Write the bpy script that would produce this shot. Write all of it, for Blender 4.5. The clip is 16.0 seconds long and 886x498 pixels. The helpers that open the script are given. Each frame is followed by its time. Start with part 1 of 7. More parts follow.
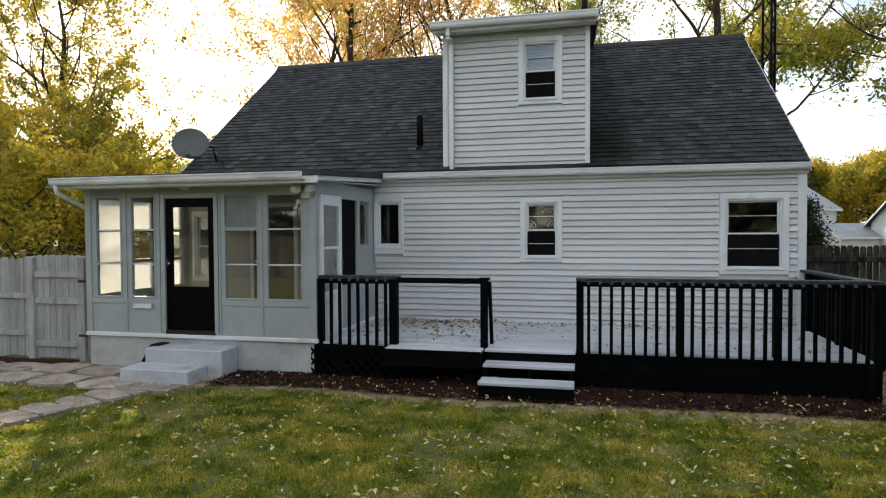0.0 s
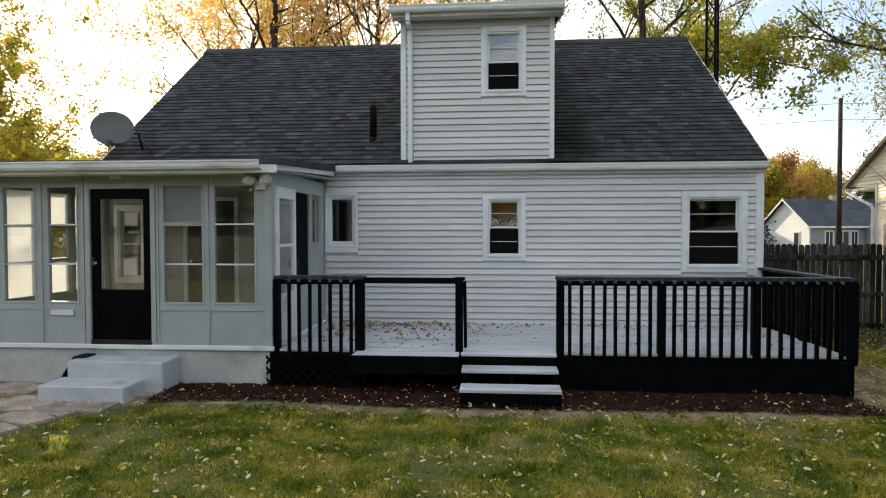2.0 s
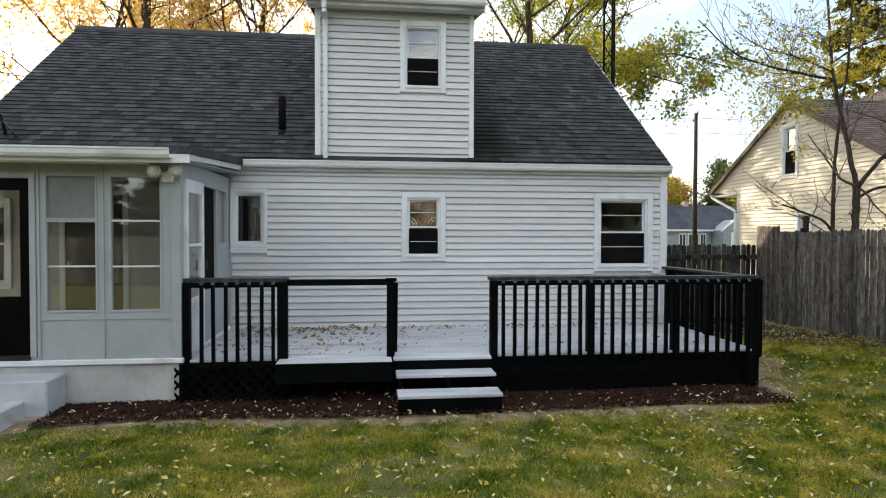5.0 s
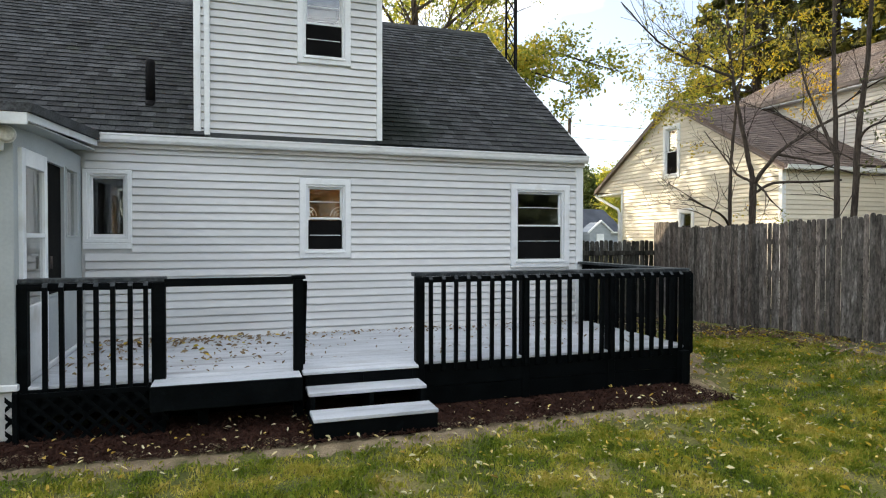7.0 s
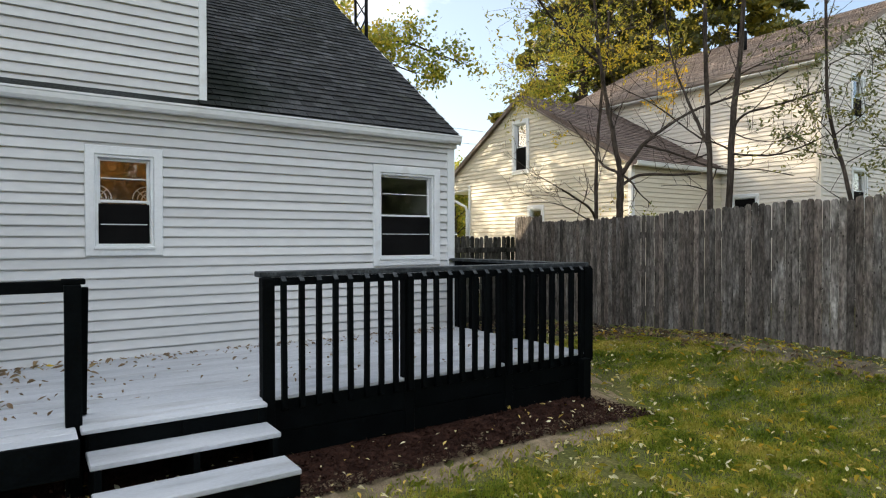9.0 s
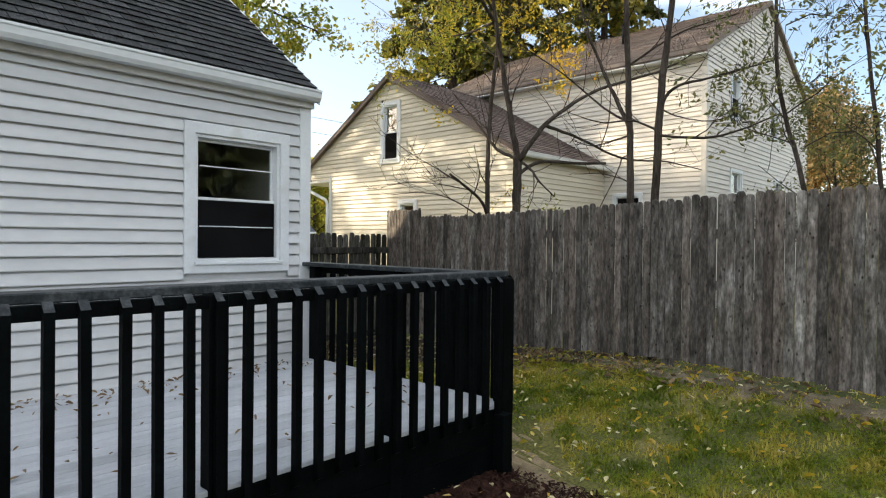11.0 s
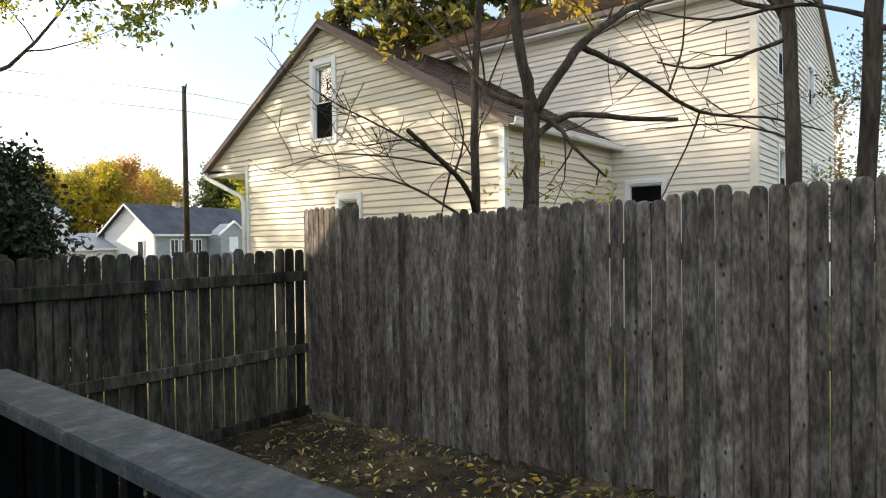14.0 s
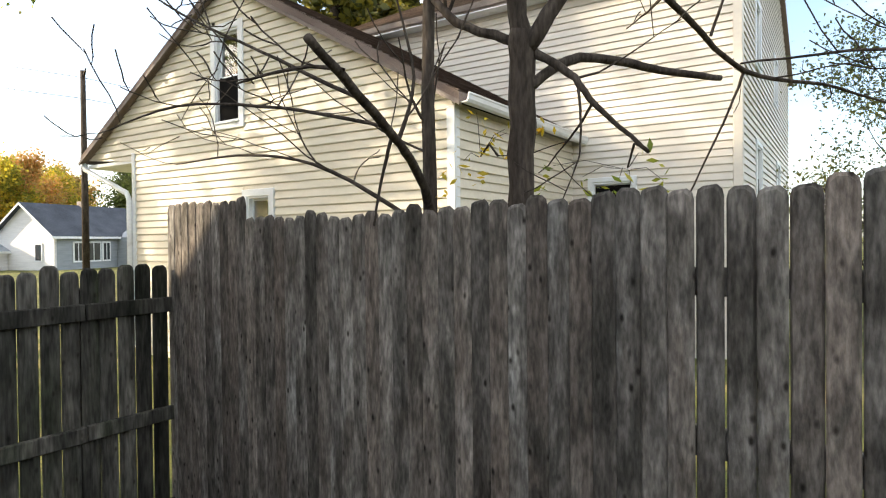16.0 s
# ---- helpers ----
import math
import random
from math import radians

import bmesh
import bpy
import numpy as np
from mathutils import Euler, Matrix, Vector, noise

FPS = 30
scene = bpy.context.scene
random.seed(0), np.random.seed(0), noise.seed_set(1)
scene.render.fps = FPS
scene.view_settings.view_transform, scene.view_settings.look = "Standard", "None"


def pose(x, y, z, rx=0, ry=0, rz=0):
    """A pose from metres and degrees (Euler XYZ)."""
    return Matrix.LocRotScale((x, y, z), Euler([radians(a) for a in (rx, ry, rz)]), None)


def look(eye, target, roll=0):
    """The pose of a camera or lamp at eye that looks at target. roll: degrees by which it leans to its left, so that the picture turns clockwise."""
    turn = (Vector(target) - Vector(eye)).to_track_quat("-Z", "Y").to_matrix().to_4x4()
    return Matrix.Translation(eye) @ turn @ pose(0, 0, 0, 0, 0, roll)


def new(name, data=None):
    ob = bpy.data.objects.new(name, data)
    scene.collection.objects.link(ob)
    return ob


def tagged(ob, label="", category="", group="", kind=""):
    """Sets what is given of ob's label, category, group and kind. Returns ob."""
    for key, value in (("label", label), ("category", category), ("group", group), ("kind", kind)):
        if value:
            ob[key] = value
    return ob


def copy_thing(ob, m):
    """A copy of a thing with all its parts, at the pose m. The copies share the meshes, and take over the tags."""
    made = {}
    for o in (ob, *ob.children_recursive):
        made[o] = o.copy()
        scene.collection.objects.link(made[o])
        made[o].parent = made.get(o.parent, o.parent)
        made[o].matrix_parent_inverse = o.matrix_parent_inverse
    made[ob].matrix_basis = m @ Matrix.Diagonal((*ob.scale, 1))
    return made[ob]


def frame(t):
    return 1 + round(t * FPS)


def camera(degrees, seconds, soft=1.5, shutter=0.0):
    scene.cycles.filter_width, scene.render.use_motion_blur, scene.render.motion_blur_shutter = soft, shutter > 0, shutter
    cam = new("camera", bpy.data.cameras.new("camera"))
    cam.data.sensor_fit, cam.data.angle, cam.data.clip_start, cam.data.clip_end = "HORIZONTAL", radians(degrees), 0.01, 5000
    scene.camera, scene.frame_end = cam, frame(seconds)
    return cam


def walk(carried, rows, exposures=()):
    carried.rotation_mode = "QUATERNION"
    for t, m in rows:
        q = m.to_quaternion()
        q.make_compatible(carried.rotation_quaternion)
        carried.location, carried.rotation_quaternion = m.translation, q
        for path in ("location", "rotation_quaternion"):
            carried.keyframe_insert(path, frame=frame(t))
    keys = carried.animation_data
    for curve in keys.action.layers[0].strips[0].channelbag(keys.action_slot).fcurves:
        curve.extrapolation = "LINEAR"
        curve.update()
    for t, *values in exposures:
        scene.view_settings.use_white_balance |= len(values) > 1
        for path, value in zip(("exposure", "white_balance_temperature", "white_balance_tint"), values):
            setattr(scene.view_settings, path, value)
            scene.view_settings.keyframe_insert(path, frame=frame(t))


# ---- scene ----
# ---- camera ----
cam = camera(71.1, 16.0, 1.15)
PATH = [
    (0, (-0.349, 0.117, 2.036), (-0.793, 2.066, 1.982), -0.3),
    (0.5, (-0.688, 0.31, 2.011), (-1.059, 2.274, 1.96), -0.2),
    (1, (-0.998, 0.472, 2.002), (-1.292, 2.45, 1.954), -0.2),
    (1.5, (-1.132, 0.548, 2.008), (-1.358, 2.535, 1.956), -0.1),
    (2, (-1.191, 0.557, 1.988), (-1.358, 2.549, 1.934), -0.1),
    (2.5, (-1.244, 0.557, 1.979), (-1.352, 2.554, 1.93), -0.0),
    (3, (-1.318, 0.556, 1.981), (-1.371, 2.554, 1.932), -0.0),
    (5.5, (-2.003, 1.086, 1.927), (-1.679, 3.06, 1.882), 0.1),
    (6, (-2.106, 1.363, 1.891), (-1.687, 3.318, 1.85), 0.0),
    (6.5, (-2.173, 1.676, 1.849), (-1.657, 3.607, 1.809), 0.0),
    (7, (-2.206, 2.002, 1.808), (-1.571, 3.898, 1.771), 0.1),
    (7.5, (-2.208, 2.338, 1.774), (-1.441, 4.184, 1.737), -0.0),
    (8, (-2.151, 2.778, 1.735), (-1.251, 4.564, 1.703), -0.1),
    (8.5, (-2.043, 3.204, 1.703), (-1.043, 4.936, 1.674), -0.1),
    (9, (-1.888, 3.663, 1.669), (-0.764, 5.318, 1.643), -0.1),
    (9.5, (-1.623, 4.163, 1.636), (-0.37, 5.722, 1.613), -0.1),
    (10, (-1.33, 4.59, 1.629), (0.022, 6.064, 1.605), 0.2),
    (12.5, (0.92, 6.909, 1.766), (2.443, 8.205, 1.735), -0.1),
    (13, (1.428, 7.353, 1.814), (2.962, 8.637, 1.778), -0.7),
    (13.5, (1.897, 7.749, 1.831), (3.439, 9.022, 1.795), -0.9),
    (14, (2.338, 8.142, 1.839), (3.89, 9.404, 1.804), -0.8),
    (14.5, (2.711, 8.498, 1.852), (4.279, 9.739, 1.814), -0.9),
    (15, (3.067, 8.83, 1.86), (4.648, 10.053, 1.824), -0.9),
    (15.5, (3.417, 9.098, 1.862), (5.026, 10.286, 1.829), -0.8),
    (16, (3.74, 9.296, 1.887), (5.42, 10.381, 1.86), -0.6),
]
walk(cam, [(t, look(eye, target, roll)) for t, eye, target, roll in PATH],
     exposures=[(0.0, 0.80), (3.0, 0.89), (5.5, 1.26), (7.0, 1.38), (9.0, 1.14), (10.0, 1.18), (12.5, 1.22), (14.5, 1.30), (16.0, 1.56)])

# ---- world, sun ----
SUN = Vector((-0.56, 0.77, 0.43)).normalized()
world = bpy.data.worlds.new("sky")
scene.world = world
world.use_nodes = True
wn, wl = world.node_tree.nodes, world.node_tree.links
sky = wn.new("ShaderNodeTexSky")
sky.sky_type = 'NISHITA'
sky.sun_disc = False
sky.sun_elevation = math.asin(SUN.z)
sky.sun_rotation = math.atan2(SUN.x, SUN.y)
sky.air_density, sky.dust_density, sky.ozone_density = 1.0, 1.5, 1.0
wtc = wn.new("ShaderNodeTexCoord")
wmap = wn.new("ShaderNodeMapping")
wmap.inputs["Scale"].default_value = (1.6, 1.6, 4.0)
wl.new(wtc.outputs["Generated"], wmap.inputs[0])
wnoise = wn.new("ShaderNodeTexNoise")
wnoise.inputs["Scale"].default_value, wnoise.inputs["Detail"].default_value = 1.6, 7.0
wl.new(wmap.outputs[0], wnoise.inputs["Vector"])
wramp = wn.new("ShaderNodeValToRGB")
wramp.color_ramp.elements[0].position, wramp.color_ramp.elements[1].position = 0.46, 0.66
wramp.color_ramp.elements[0].color = (0.10, 0.10, 0.10, 1)
wl.new(wnoise.outputs[0], wramp.inputs[0])
wmix = wn.new("ShaderNodeMixRGB")
wmix.inputs[2].default_value = (11.6, 11.3, 10.6, 1)
wsep = wn.new("ShaderNodeSeparateXYZ")
wl.new(wtc.outputs["Generated"], wsep.inputs[0])
wclear = wn.new("ShaderNodeMapRange")
wclear.inputs[1].default_value, wclear.inputs[2].default_value = 0.72, 0.95
wclear.inputs[3].default_value, wclear.inputs[4].default_value = 1.0, 0.25
wl.new(wsep.outputs[0], wclear.inputs[0])
wthin = wn.new("ShaderNodeMath")
wthin.operation = 'MULTIPLY'
wl.new(wramp.outputs[0], wthin.inputs[0])
wl.new(wclear.outputs[0], wthin.inputs[1])
wl.new(wthin.outputs[0], wmix.inputs[0])
wl.new(sky.outputs[0], wmix.inputs[1])
wl.new(wmix.outputs[0], wn["Background"].inputs[0])
wn["Background"].inputs[1].default_value = 0.12

sun = new("sun", bpy.data.lights.new("sun", 'SUN'))
sun.data.energy, sun.data.angle, sun.data.color = 4.3, radians(0.6), (1.0, 0.83, 0.60)
sun.matrix_world = look(SUN * 40, (0, 0, 0))


# ---- materials ----
def material(name, c1, c2, rough=0.7, scale=3.0, stretch=(1, 1, 1), fine=60.0, fine_amount=0.25, bump=0.15, bump_scale=None,
             random_amount=0.0, island=False, metallic=0.0, translucent=0.0, contrast=(0.35, 0.65), c3=None, c3_scale=1.0, c3_range=(0.55, 0.7), spec=0.5, knots=0.0, second=None, blotch=None):
    """Two-scale colour variation in world metres, fine relief, a shift of its own for each piece."""
    m = bpy.data.materials.new(name)
    m.use_nodes = True
    n, l = m.node_tree.nodes, m.node_tree.links
    bsdf = n["Principled BSDF"]
    geo = n.new("ShaderNodeNewGeometry")
    info = n.new("ShaderNodeObjectInfo")
    off = n.new("ShaderNodeVectorMath")
    off.operation = 'MULTIPLY_ADD'
    comb = n.new("ShaderNodeCombineXYZ")
    rnd = info.outputs["Random"]
    if island:
        add = n.new("ShaderNodeMath")
        l.new(info.outputs["Random"], add.inputs[0])
        l.new(geo.outputs["Random Per Island"], add.inputs[1])
        fr = n.new("ShaderNodeMath")
        fr.operation = 'FRACT'
        l.new(add.outputs[0], fr.inputs[0])
        rnd = fr.outputs[0]
    if random_amount:
        for i in range(3):
            l.new(rnd, comb.inputs[i])
    l.new(comb.outputs[0], off.inputs[0])
    off.inputs[1].default_value = (7.3, 5.1, 9.7)
    l.new(geo.outputs["Position"], off.inputs[2])
    mp = n.new("ShaderNodeMapping")
    mp.inputs["Scale"].default_value = stretch
    l.new(off.outputs[0], mp.inputs[0])
    big = n.new("ShaderNodeTexNoise")
    big.inputs["Scale"].default_value, big.inputs["Detail"].default_value = scale, 5.0
    l.new(mp.outputs[0], big.inputs["Vector"])
    ramp = n.new("ShaderNodeValToRGB")
    ramp.color_ramp.elements[0].position, ramp.color_ramp.elements[1].position = contrast
    ramp.color_ramp.elements[0].color, ramp.color_ramp.elements[1].color = (*c1, 1), (*c2, 1)
    l.new(big.outputs[0], ramp.inputs[0])
    col = ramp.outputs[0]
    if c3:
        n3 = n.new("ShaderNodeTexNoise")
        n3.inputs["Scale"].default_value, n3.inputs["Detail"].default_value = c3_scale, 6.0
        l.new(mp.outputs[0], n3.inputs["Vector"])
        r3 = n.new("ShaderNodeMapRange")
        r3.inputs[1].default_value, r3.inputs[2].default_value = c3_range
        l.new(n3.outputs[0], r3.inputs[0])
        mx = n.new("ShaderNodeMixRGB")
        mx.inputs[2].default_value = (*c3, 1)
        l.new(r3.outputs[0], mx.inputs[0])
        l.new(col, mx.inputs[1])
        col = mx.outputs[0]
    if second:
        hue = n.new("ShaderNodeMixRGB")
        hue.inputs[2].default_value = (*second, 1)
        hm = n.new("ShaderNodeMath")
        hm.operation = 'MULTIPLY_ADD'
        l.new(rnd, hm.inputs[0])
        hm.inputs[1].default_value, hm.inputs[2].default_value = 91.7, 0.3
        hf = n.new("ShaderNodeMath")
        hf.operation = 'FRACT'
        l.new(hm.outputs[0], hf.inputs[0])
        hs = n.new("ShaderNodeMapRange")
        hs.inputs[1].default_value, hs.inputs[2].default_value, hs.inputs[4].default_value = 0.35, 1.0, 0.85
        l.new(hf.outputs[0], hs.inputs[0])
        l.new(hs.outputs[0], hue.inputs[0])
        l.new(col, hue.inputs[1])
        col = hue.outputs[0]
    if blotch:
        bm2 = n.new("ShaderNodeMapping")
        bm2.inputs["Scale"].default_value = (7.0, 7.0, 3.6)
        l.new(off.outputs[0], bm2.inputs[0])
        bn = n.new("ShaderNodeTexNoise")
        bn.inputs["Scale"].default_value, bn.inputs["Detail"].default_value, bn.inputs["Distortion"].default_value = 1.0, 4.0, 0.8
        l.new(bm2.outputs[0], bn.inputs["Vector"])
        br = n.new("ShaderNodeMapRange")
        br.inputs[1].default_value, br.inputs[2].default_value, br.inputs[4].default_value = 0.50, 0.66, 0.75
        l.new(bn.outputs[0], br.inputs[0])
        bx = n.new("ShaderNodeMixRGB")
        bx.inputs[2].default_value = (*blotch, 1)
        l.new(br.outputs[0], bx.inputs[0])
        l.new(col, bx.inputs[1])
        col = bx.outputs[0]
    if knots:
        km = n.new("ShaderNodeMapping")
        km.inputs["Scale"].default_value = (15.0, 15.0, 8.5)
        l.new(off.outputs[0], km.inputs[0])
        vo = n.new("ShaderNodeTexVoronoi")
        vo.inputs["Scale"].default_value = 1.0
        l.new(km.outputs[0], vo.inputs["Vector"])
        kr = n.new("ShaderNodeMapRange")
        kr.inputs[1].default_value, kr.inputs[2].default_value, kr.inputs[3].default_value, kr.inputs[4].default_value = 0.06, 0.17, knots, 0.0
        l.new(vo.outputs["Distance"], kr.inputs[0])
        kx = n.new("ShaderNodeMixRGB")
        kx.inputs[2].default_value = (0.016, 0.013, 0.011, 1)
        l.new(kr.outputs[0], kx.inputs[0])
        l.new(col, kx.inputs[1])
        col = kx.outputs[0]
        wm = n.new("ShaderNodeMapping")
        wm.inputs["Scale"].default_value = (26.0, 26.0, 7.0)
        l.new(off.outputs[0], wm.inputs[0])
        wf = n.new("ShaderNodeTexNoise")
        wf.inputs["Scale"].default_value, wf.inputs["Detail"].default_value = 1.0, 5.0
        l.new(wm.outputs[0], wf.inputs["Vector"])
        wr = n.new("ShaderNodeMapRange")
        wr.inputs[1].default_value, wr.inputs[2].default_value, wr.inputs[3].default_value, wr.inputs[4].default_value = 0.35, 0.65, 0.62, 1.4
        l.new(wf.outputs[0], wr.inputs[0])
        wx = n.new("ShaderNodeVectorMath")
        wx.operation = 'SCALE'
        l.new(col, wx.inputs[0])
        l.new(wr.outputs[0], wx.inputs["Scale"])
        col = wx.outputs[0]
    fn = n.new("ShaderNodeTexNoise")
    fn.inputs["Scale"].default_value, fn.inputs["Detail"].default_value = fine, 3.0
    l.new(mp.outputs[0], fn.inputs["Vector"])
    fr2 = n.new("ShaderNodeMapRange")
    fr2.inputs[1].default_value, fr2.inputs[2].default_value = 0.3, 0.7
    fr2.inputs[3].default_value, fr2.inputs[4].default_value = 1 - fine_amount, 1 + fine_amount
    l.new(fn.outputs[0], fr2.inputs[0])
    val = fr2.outputs[0]
    if random_amount:
        rr = n.new("ShaderNodeMapRange")
        rr.inputs[3].default_value, rr.inputs[4].default_value = 1 - random_amount, 1 + random_amount
        l.new(rnd, rr.inputs[0])
        mul = n.new("ShaderNodeMath")
        mul.operation = 'MULTIPLY'
        l.new(val, mul.inputs[0])
        l.new(rr.outputs[0], mul.inputs[1])
        val = mul.outputs[0]
    sc = n.new("ShaderNodeVectorMath")
    sc.operation = 'SCALE'
    l.new(col, sc.inputs[0])
    l.new(val, sc.inputs["Scale"])
    l.new(sc.outputs[0], bsdf.inputs["Base Color"])
    bsdf.inputs["Roughness"].default_value = rough
    bsdf.inputs["Metallic"].default_value = metallic
    bsdf.inputs["Specular IOR Level"].default_value = spec
    if bump:
        bn = n.new("ShaderNodeBump")
        bn.inputs["Strength"].default_value, bn.inputs["Distance"].default_value = bump, 0.01
        l.new(fn.outputs[0], bn.inputs["Height"])
        l.new(bn.outputs[0], bsdf.inputs["Normal"])
    if translucent:
        tr = n.new("ShaderNodeBsdfTranslucent")
        l.new(sc.outputs[0], tr.inputs[0])
        ms = n.new("ShaderNodeMixShader")
        ms.inputs[0].default_value = translucent
        l.new(bsdf.outputs[0], ms.inputs[1])
        l.new(tr.outputs[0], ms.inputs[2])
        l.new(ms.outputs[0], n["Material Output"].inputs[0])
    return m


def leaf_material(name, colours, translucent=0.5, patch=0.35, own=0.5, band=(0.3, 0.7)):
    m = bpy.data.materials.new(name)
    m.use_nodes = True
    n, l = m.node_tree.nodes, m.node_tree.links
    bsdf = n["Principled BSDF"]
    geo = n.new("ShaderNodeNewGeometry")
    ramp = n.new("ShaderNodeValToRGB")
    el = ramp.color_ramp.elements
    while len(el) < len(colours):
        el.new(0.5)
    for i, c in enumerate(colours):
        el[i].position, el[i].color = i / (len(colours) - 1), (*c, 1)
    big = n.new("ShaderNodeTexNoise")
    big.inputs["Scale"].default_value, big.inputs["Detail"].default_value = patch, 4.0
    l.new(geo.outputs["Position"], big.inputs["Vector"])
    mixv = n.new("ShaderNodeMath")
    mixv.operation = 'MULTIPLY_ADD'
    l.new(geo.outputs["Random Per Island"], mixv.inputs[0])
    mixv.inputs[1].default_value = own
    mr = n.new("ShaderNodeMapRange")
    mr.inputs[1].default_value, mr.inputs[2].default_value, mr.inputs[3].default_value, mr.inputs[4].default_value = *band, 0.0, 1 - own
    l.new(big.outputs[0], mr.inputs[0])
    l.new(mr.outputs[0], mixv.inputs[2])
    l.new(mixv.outputs[0], ramp.inputs[0])
    l.new(ramp.outputs[0], bsdf.inputs["Base Color"])
    bsdf.inputs["Roughness"].default_value = 0.55
    tr = n.new("ShaderNodeBsdfTranslucent")
    l.new(ramp.outputs[0], tr.inputs[0])
    ms = n.new("ShaderNodeMixShader")
    ms.inputs[0].default_value = translucent
    l.new(bsdf.outputs[0], ms.inputs[1])
    l.new(tr.outputs[0], ms.inputs[2])
    l.new(ms.outputs[0], n["Material Output"].inputs[0])
    return m


def glass_material(name, tint=(0.93, 0.95, 0.95), gloss=0.045):
    m = bpy.data.materials.new(name)
    m.use_nodes = True
    n, l = m.node_tree.nodes, m.node_tree.links
    n.remove(n["Principled BSDF"])
    face = n.new("ShaderNodeLayerWeight")
    face.inputs[0].default_value = 0.5
    power = n.new("ShaderNodeMath")
    power.operation = 'POWER'
    l.new(face.outputs["Facing"], power.inputs[0])
    power.inputs[1].default_value = 4.0
    fres = n.new("ShaderNodeMath")
    fres.operation = 'MULTIPLY_ADD'
    l.new(power.outputs[0], fres.inputs[0])
    fres.inputs[1].default_value, fres.inputs[2].default_value = 0.9 - gloss, gloss
    noise_t = n.new("ShaderNodeTexNoise")
    noise_t.inputs["Scale"].default_value = 1.8
    bn = n.new("ShaderNodeBump")
    bn.inputs["Strength"].default_value, bn.inputs["Distance"].default_value = 0.08, 0.02
    l.new(noise_t.outputs[0], bn.inputs["Height"])
    tr = n.new("ShaderNodeBsdfTransparent")
    tr.inputs[0].default_value = (*tint, 1)
    gl = n.new("ShaderNodeBsdfGlossy")
    gl.inputs["Roughness"].default_value = 0.015
    l.new(bn.outputs[0], gl.inputs["Normal"])
    ms = n.new("ShaderNodeMixShader")
    l.new(fres.outputs[0], ms.inputs[0])
    l.new(tr.outputs[0], ms.inputs[1])
    l.new(gl.outputs[0], ms.inputs[2])
    l.new(ms.outputs[0], n["Material Output"].inputs[0])
    return m


SIDING = material("pale_grey_vinyl", (0.525, 0.540, 0.545), (0.60, 0.614, 0.618), 0.42, 1.2, (0.3, 1, 1), 25, 0.04, 0.04, random_amount=0.05, c3=(0.45, 0.458, 0.458), c3_scale=0.9, c3_range=(0.52, 0.8))
TRIM = material("white_trim_paint", (0.64, 0.67, 0.69), (0.72, 0.75, 0.77), 0.4, 2.0, (1, 1, 1), 40, 0.04, 0.04, c3=(0.46, 0.46, 0.43), c3_scale=2.5, c3_range=(0.6, 0.8))
GUTTER = material("white_aluminium", (0.60, 0.63, 0.65), (0.72, 0.74, 0.75), 0.35, 1.5, (0.4, 1, 1), 30, 0.06, 0.03, c3=(0.30, 0.29, 0.27), c3_scale=3, c3_range=(0.58, 0.8))
SHINGLE = material("charcoal_asphalt_shingle", (0.030, 0.033, 0.036), (0.062, 0.066, 0.070), 0.9, 1.6, (1, 1, 1), 55, 0.6, 0.6, random_amount=0.36, island=True, c3=(0.029, 0.033, 0.029), c3_scale=0.5, c3_range=(0.5, 0.72), spec=0.15)
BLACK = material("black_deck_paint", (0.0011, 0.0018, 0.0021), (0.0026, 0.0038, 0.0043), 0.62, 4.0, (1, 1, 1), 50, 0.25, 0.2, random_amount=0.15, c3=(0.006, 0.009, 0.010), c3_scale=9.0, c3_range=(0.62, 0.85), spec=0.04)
# Worn black paint, its grey also raised for the sky light on top faces.
CAPTOP = material("worn_skylit_black_paint", (0.013, 0.018, 0.021), (0.030, 0.037, 0.042), 0.6, 6.0, (1, 1, 1), 70, 0.4, 0.2, c3=(0.075, 0.083, 0.088), c3_scale=16, c3_range=(0.48, 0.75), spec=0.25)
DECK = material("pale_grey_deck_paint", (0.41, 0.44, 0.48), (0.52, 0.55, 0.59), 0.6, 2.0, (0.5, 2, 1), 60, 0.08, 0.15, random_amount=0.07, c3=(0.20, 0.20, 0.205), c3_scale=2.2, c3_range=(0.54, 0.85))
PORCH = material("blue_grey_porch_paint", (0.305, 0.338, 0.345), (0.37, 0.403, 0.41), 0.5, 1.5, (1, 1, 1), 35, 0.05, 0.06, c3=(0.22, 0.235, 0.23), c3_scale=1.5, c3_range=(0.55, 0.8))
MASONRY = material("white_painted_block", (0.40, 0.41, 0.40), (0.50, 0.51, 0.50), 0.8, 2.5, (1, 1, 1), 14, 0.06, 0.3, c3=(0.27, 0.255, 0.23), c3_scale=2.0, c3_range=(0.55, 0.8))
STOOP = material("grey_painted_concrete", (0.39, 0.42, 0.45), (0.50, 0.53, 0.56), 0.75, 3.0, (1, 1, 1), 60, 0.08, 0.3, c3=(0.22, 0.22, 0.22), c3_scale=3.0, c3_range=(0.56, 0.8))
# Near-black plaster: the dimness of the rooms is put into the colour.
DARKIN = material("plaster_painted_dim", (0.022, 0.020, 0.019), (0.04, 0.036, 0.033), 0.95, 1.0, (1, 1, 1), 30, 0.05, 0.05, spec=0.1)
SCREEN = material("dark_insect_screen", (0.004, 0.004, 0.0042), (0.008, 0.008, 0.008), 0.8, 2.0, (1, 1, 1), 200, 0.3, 0.1, spec=0.05)
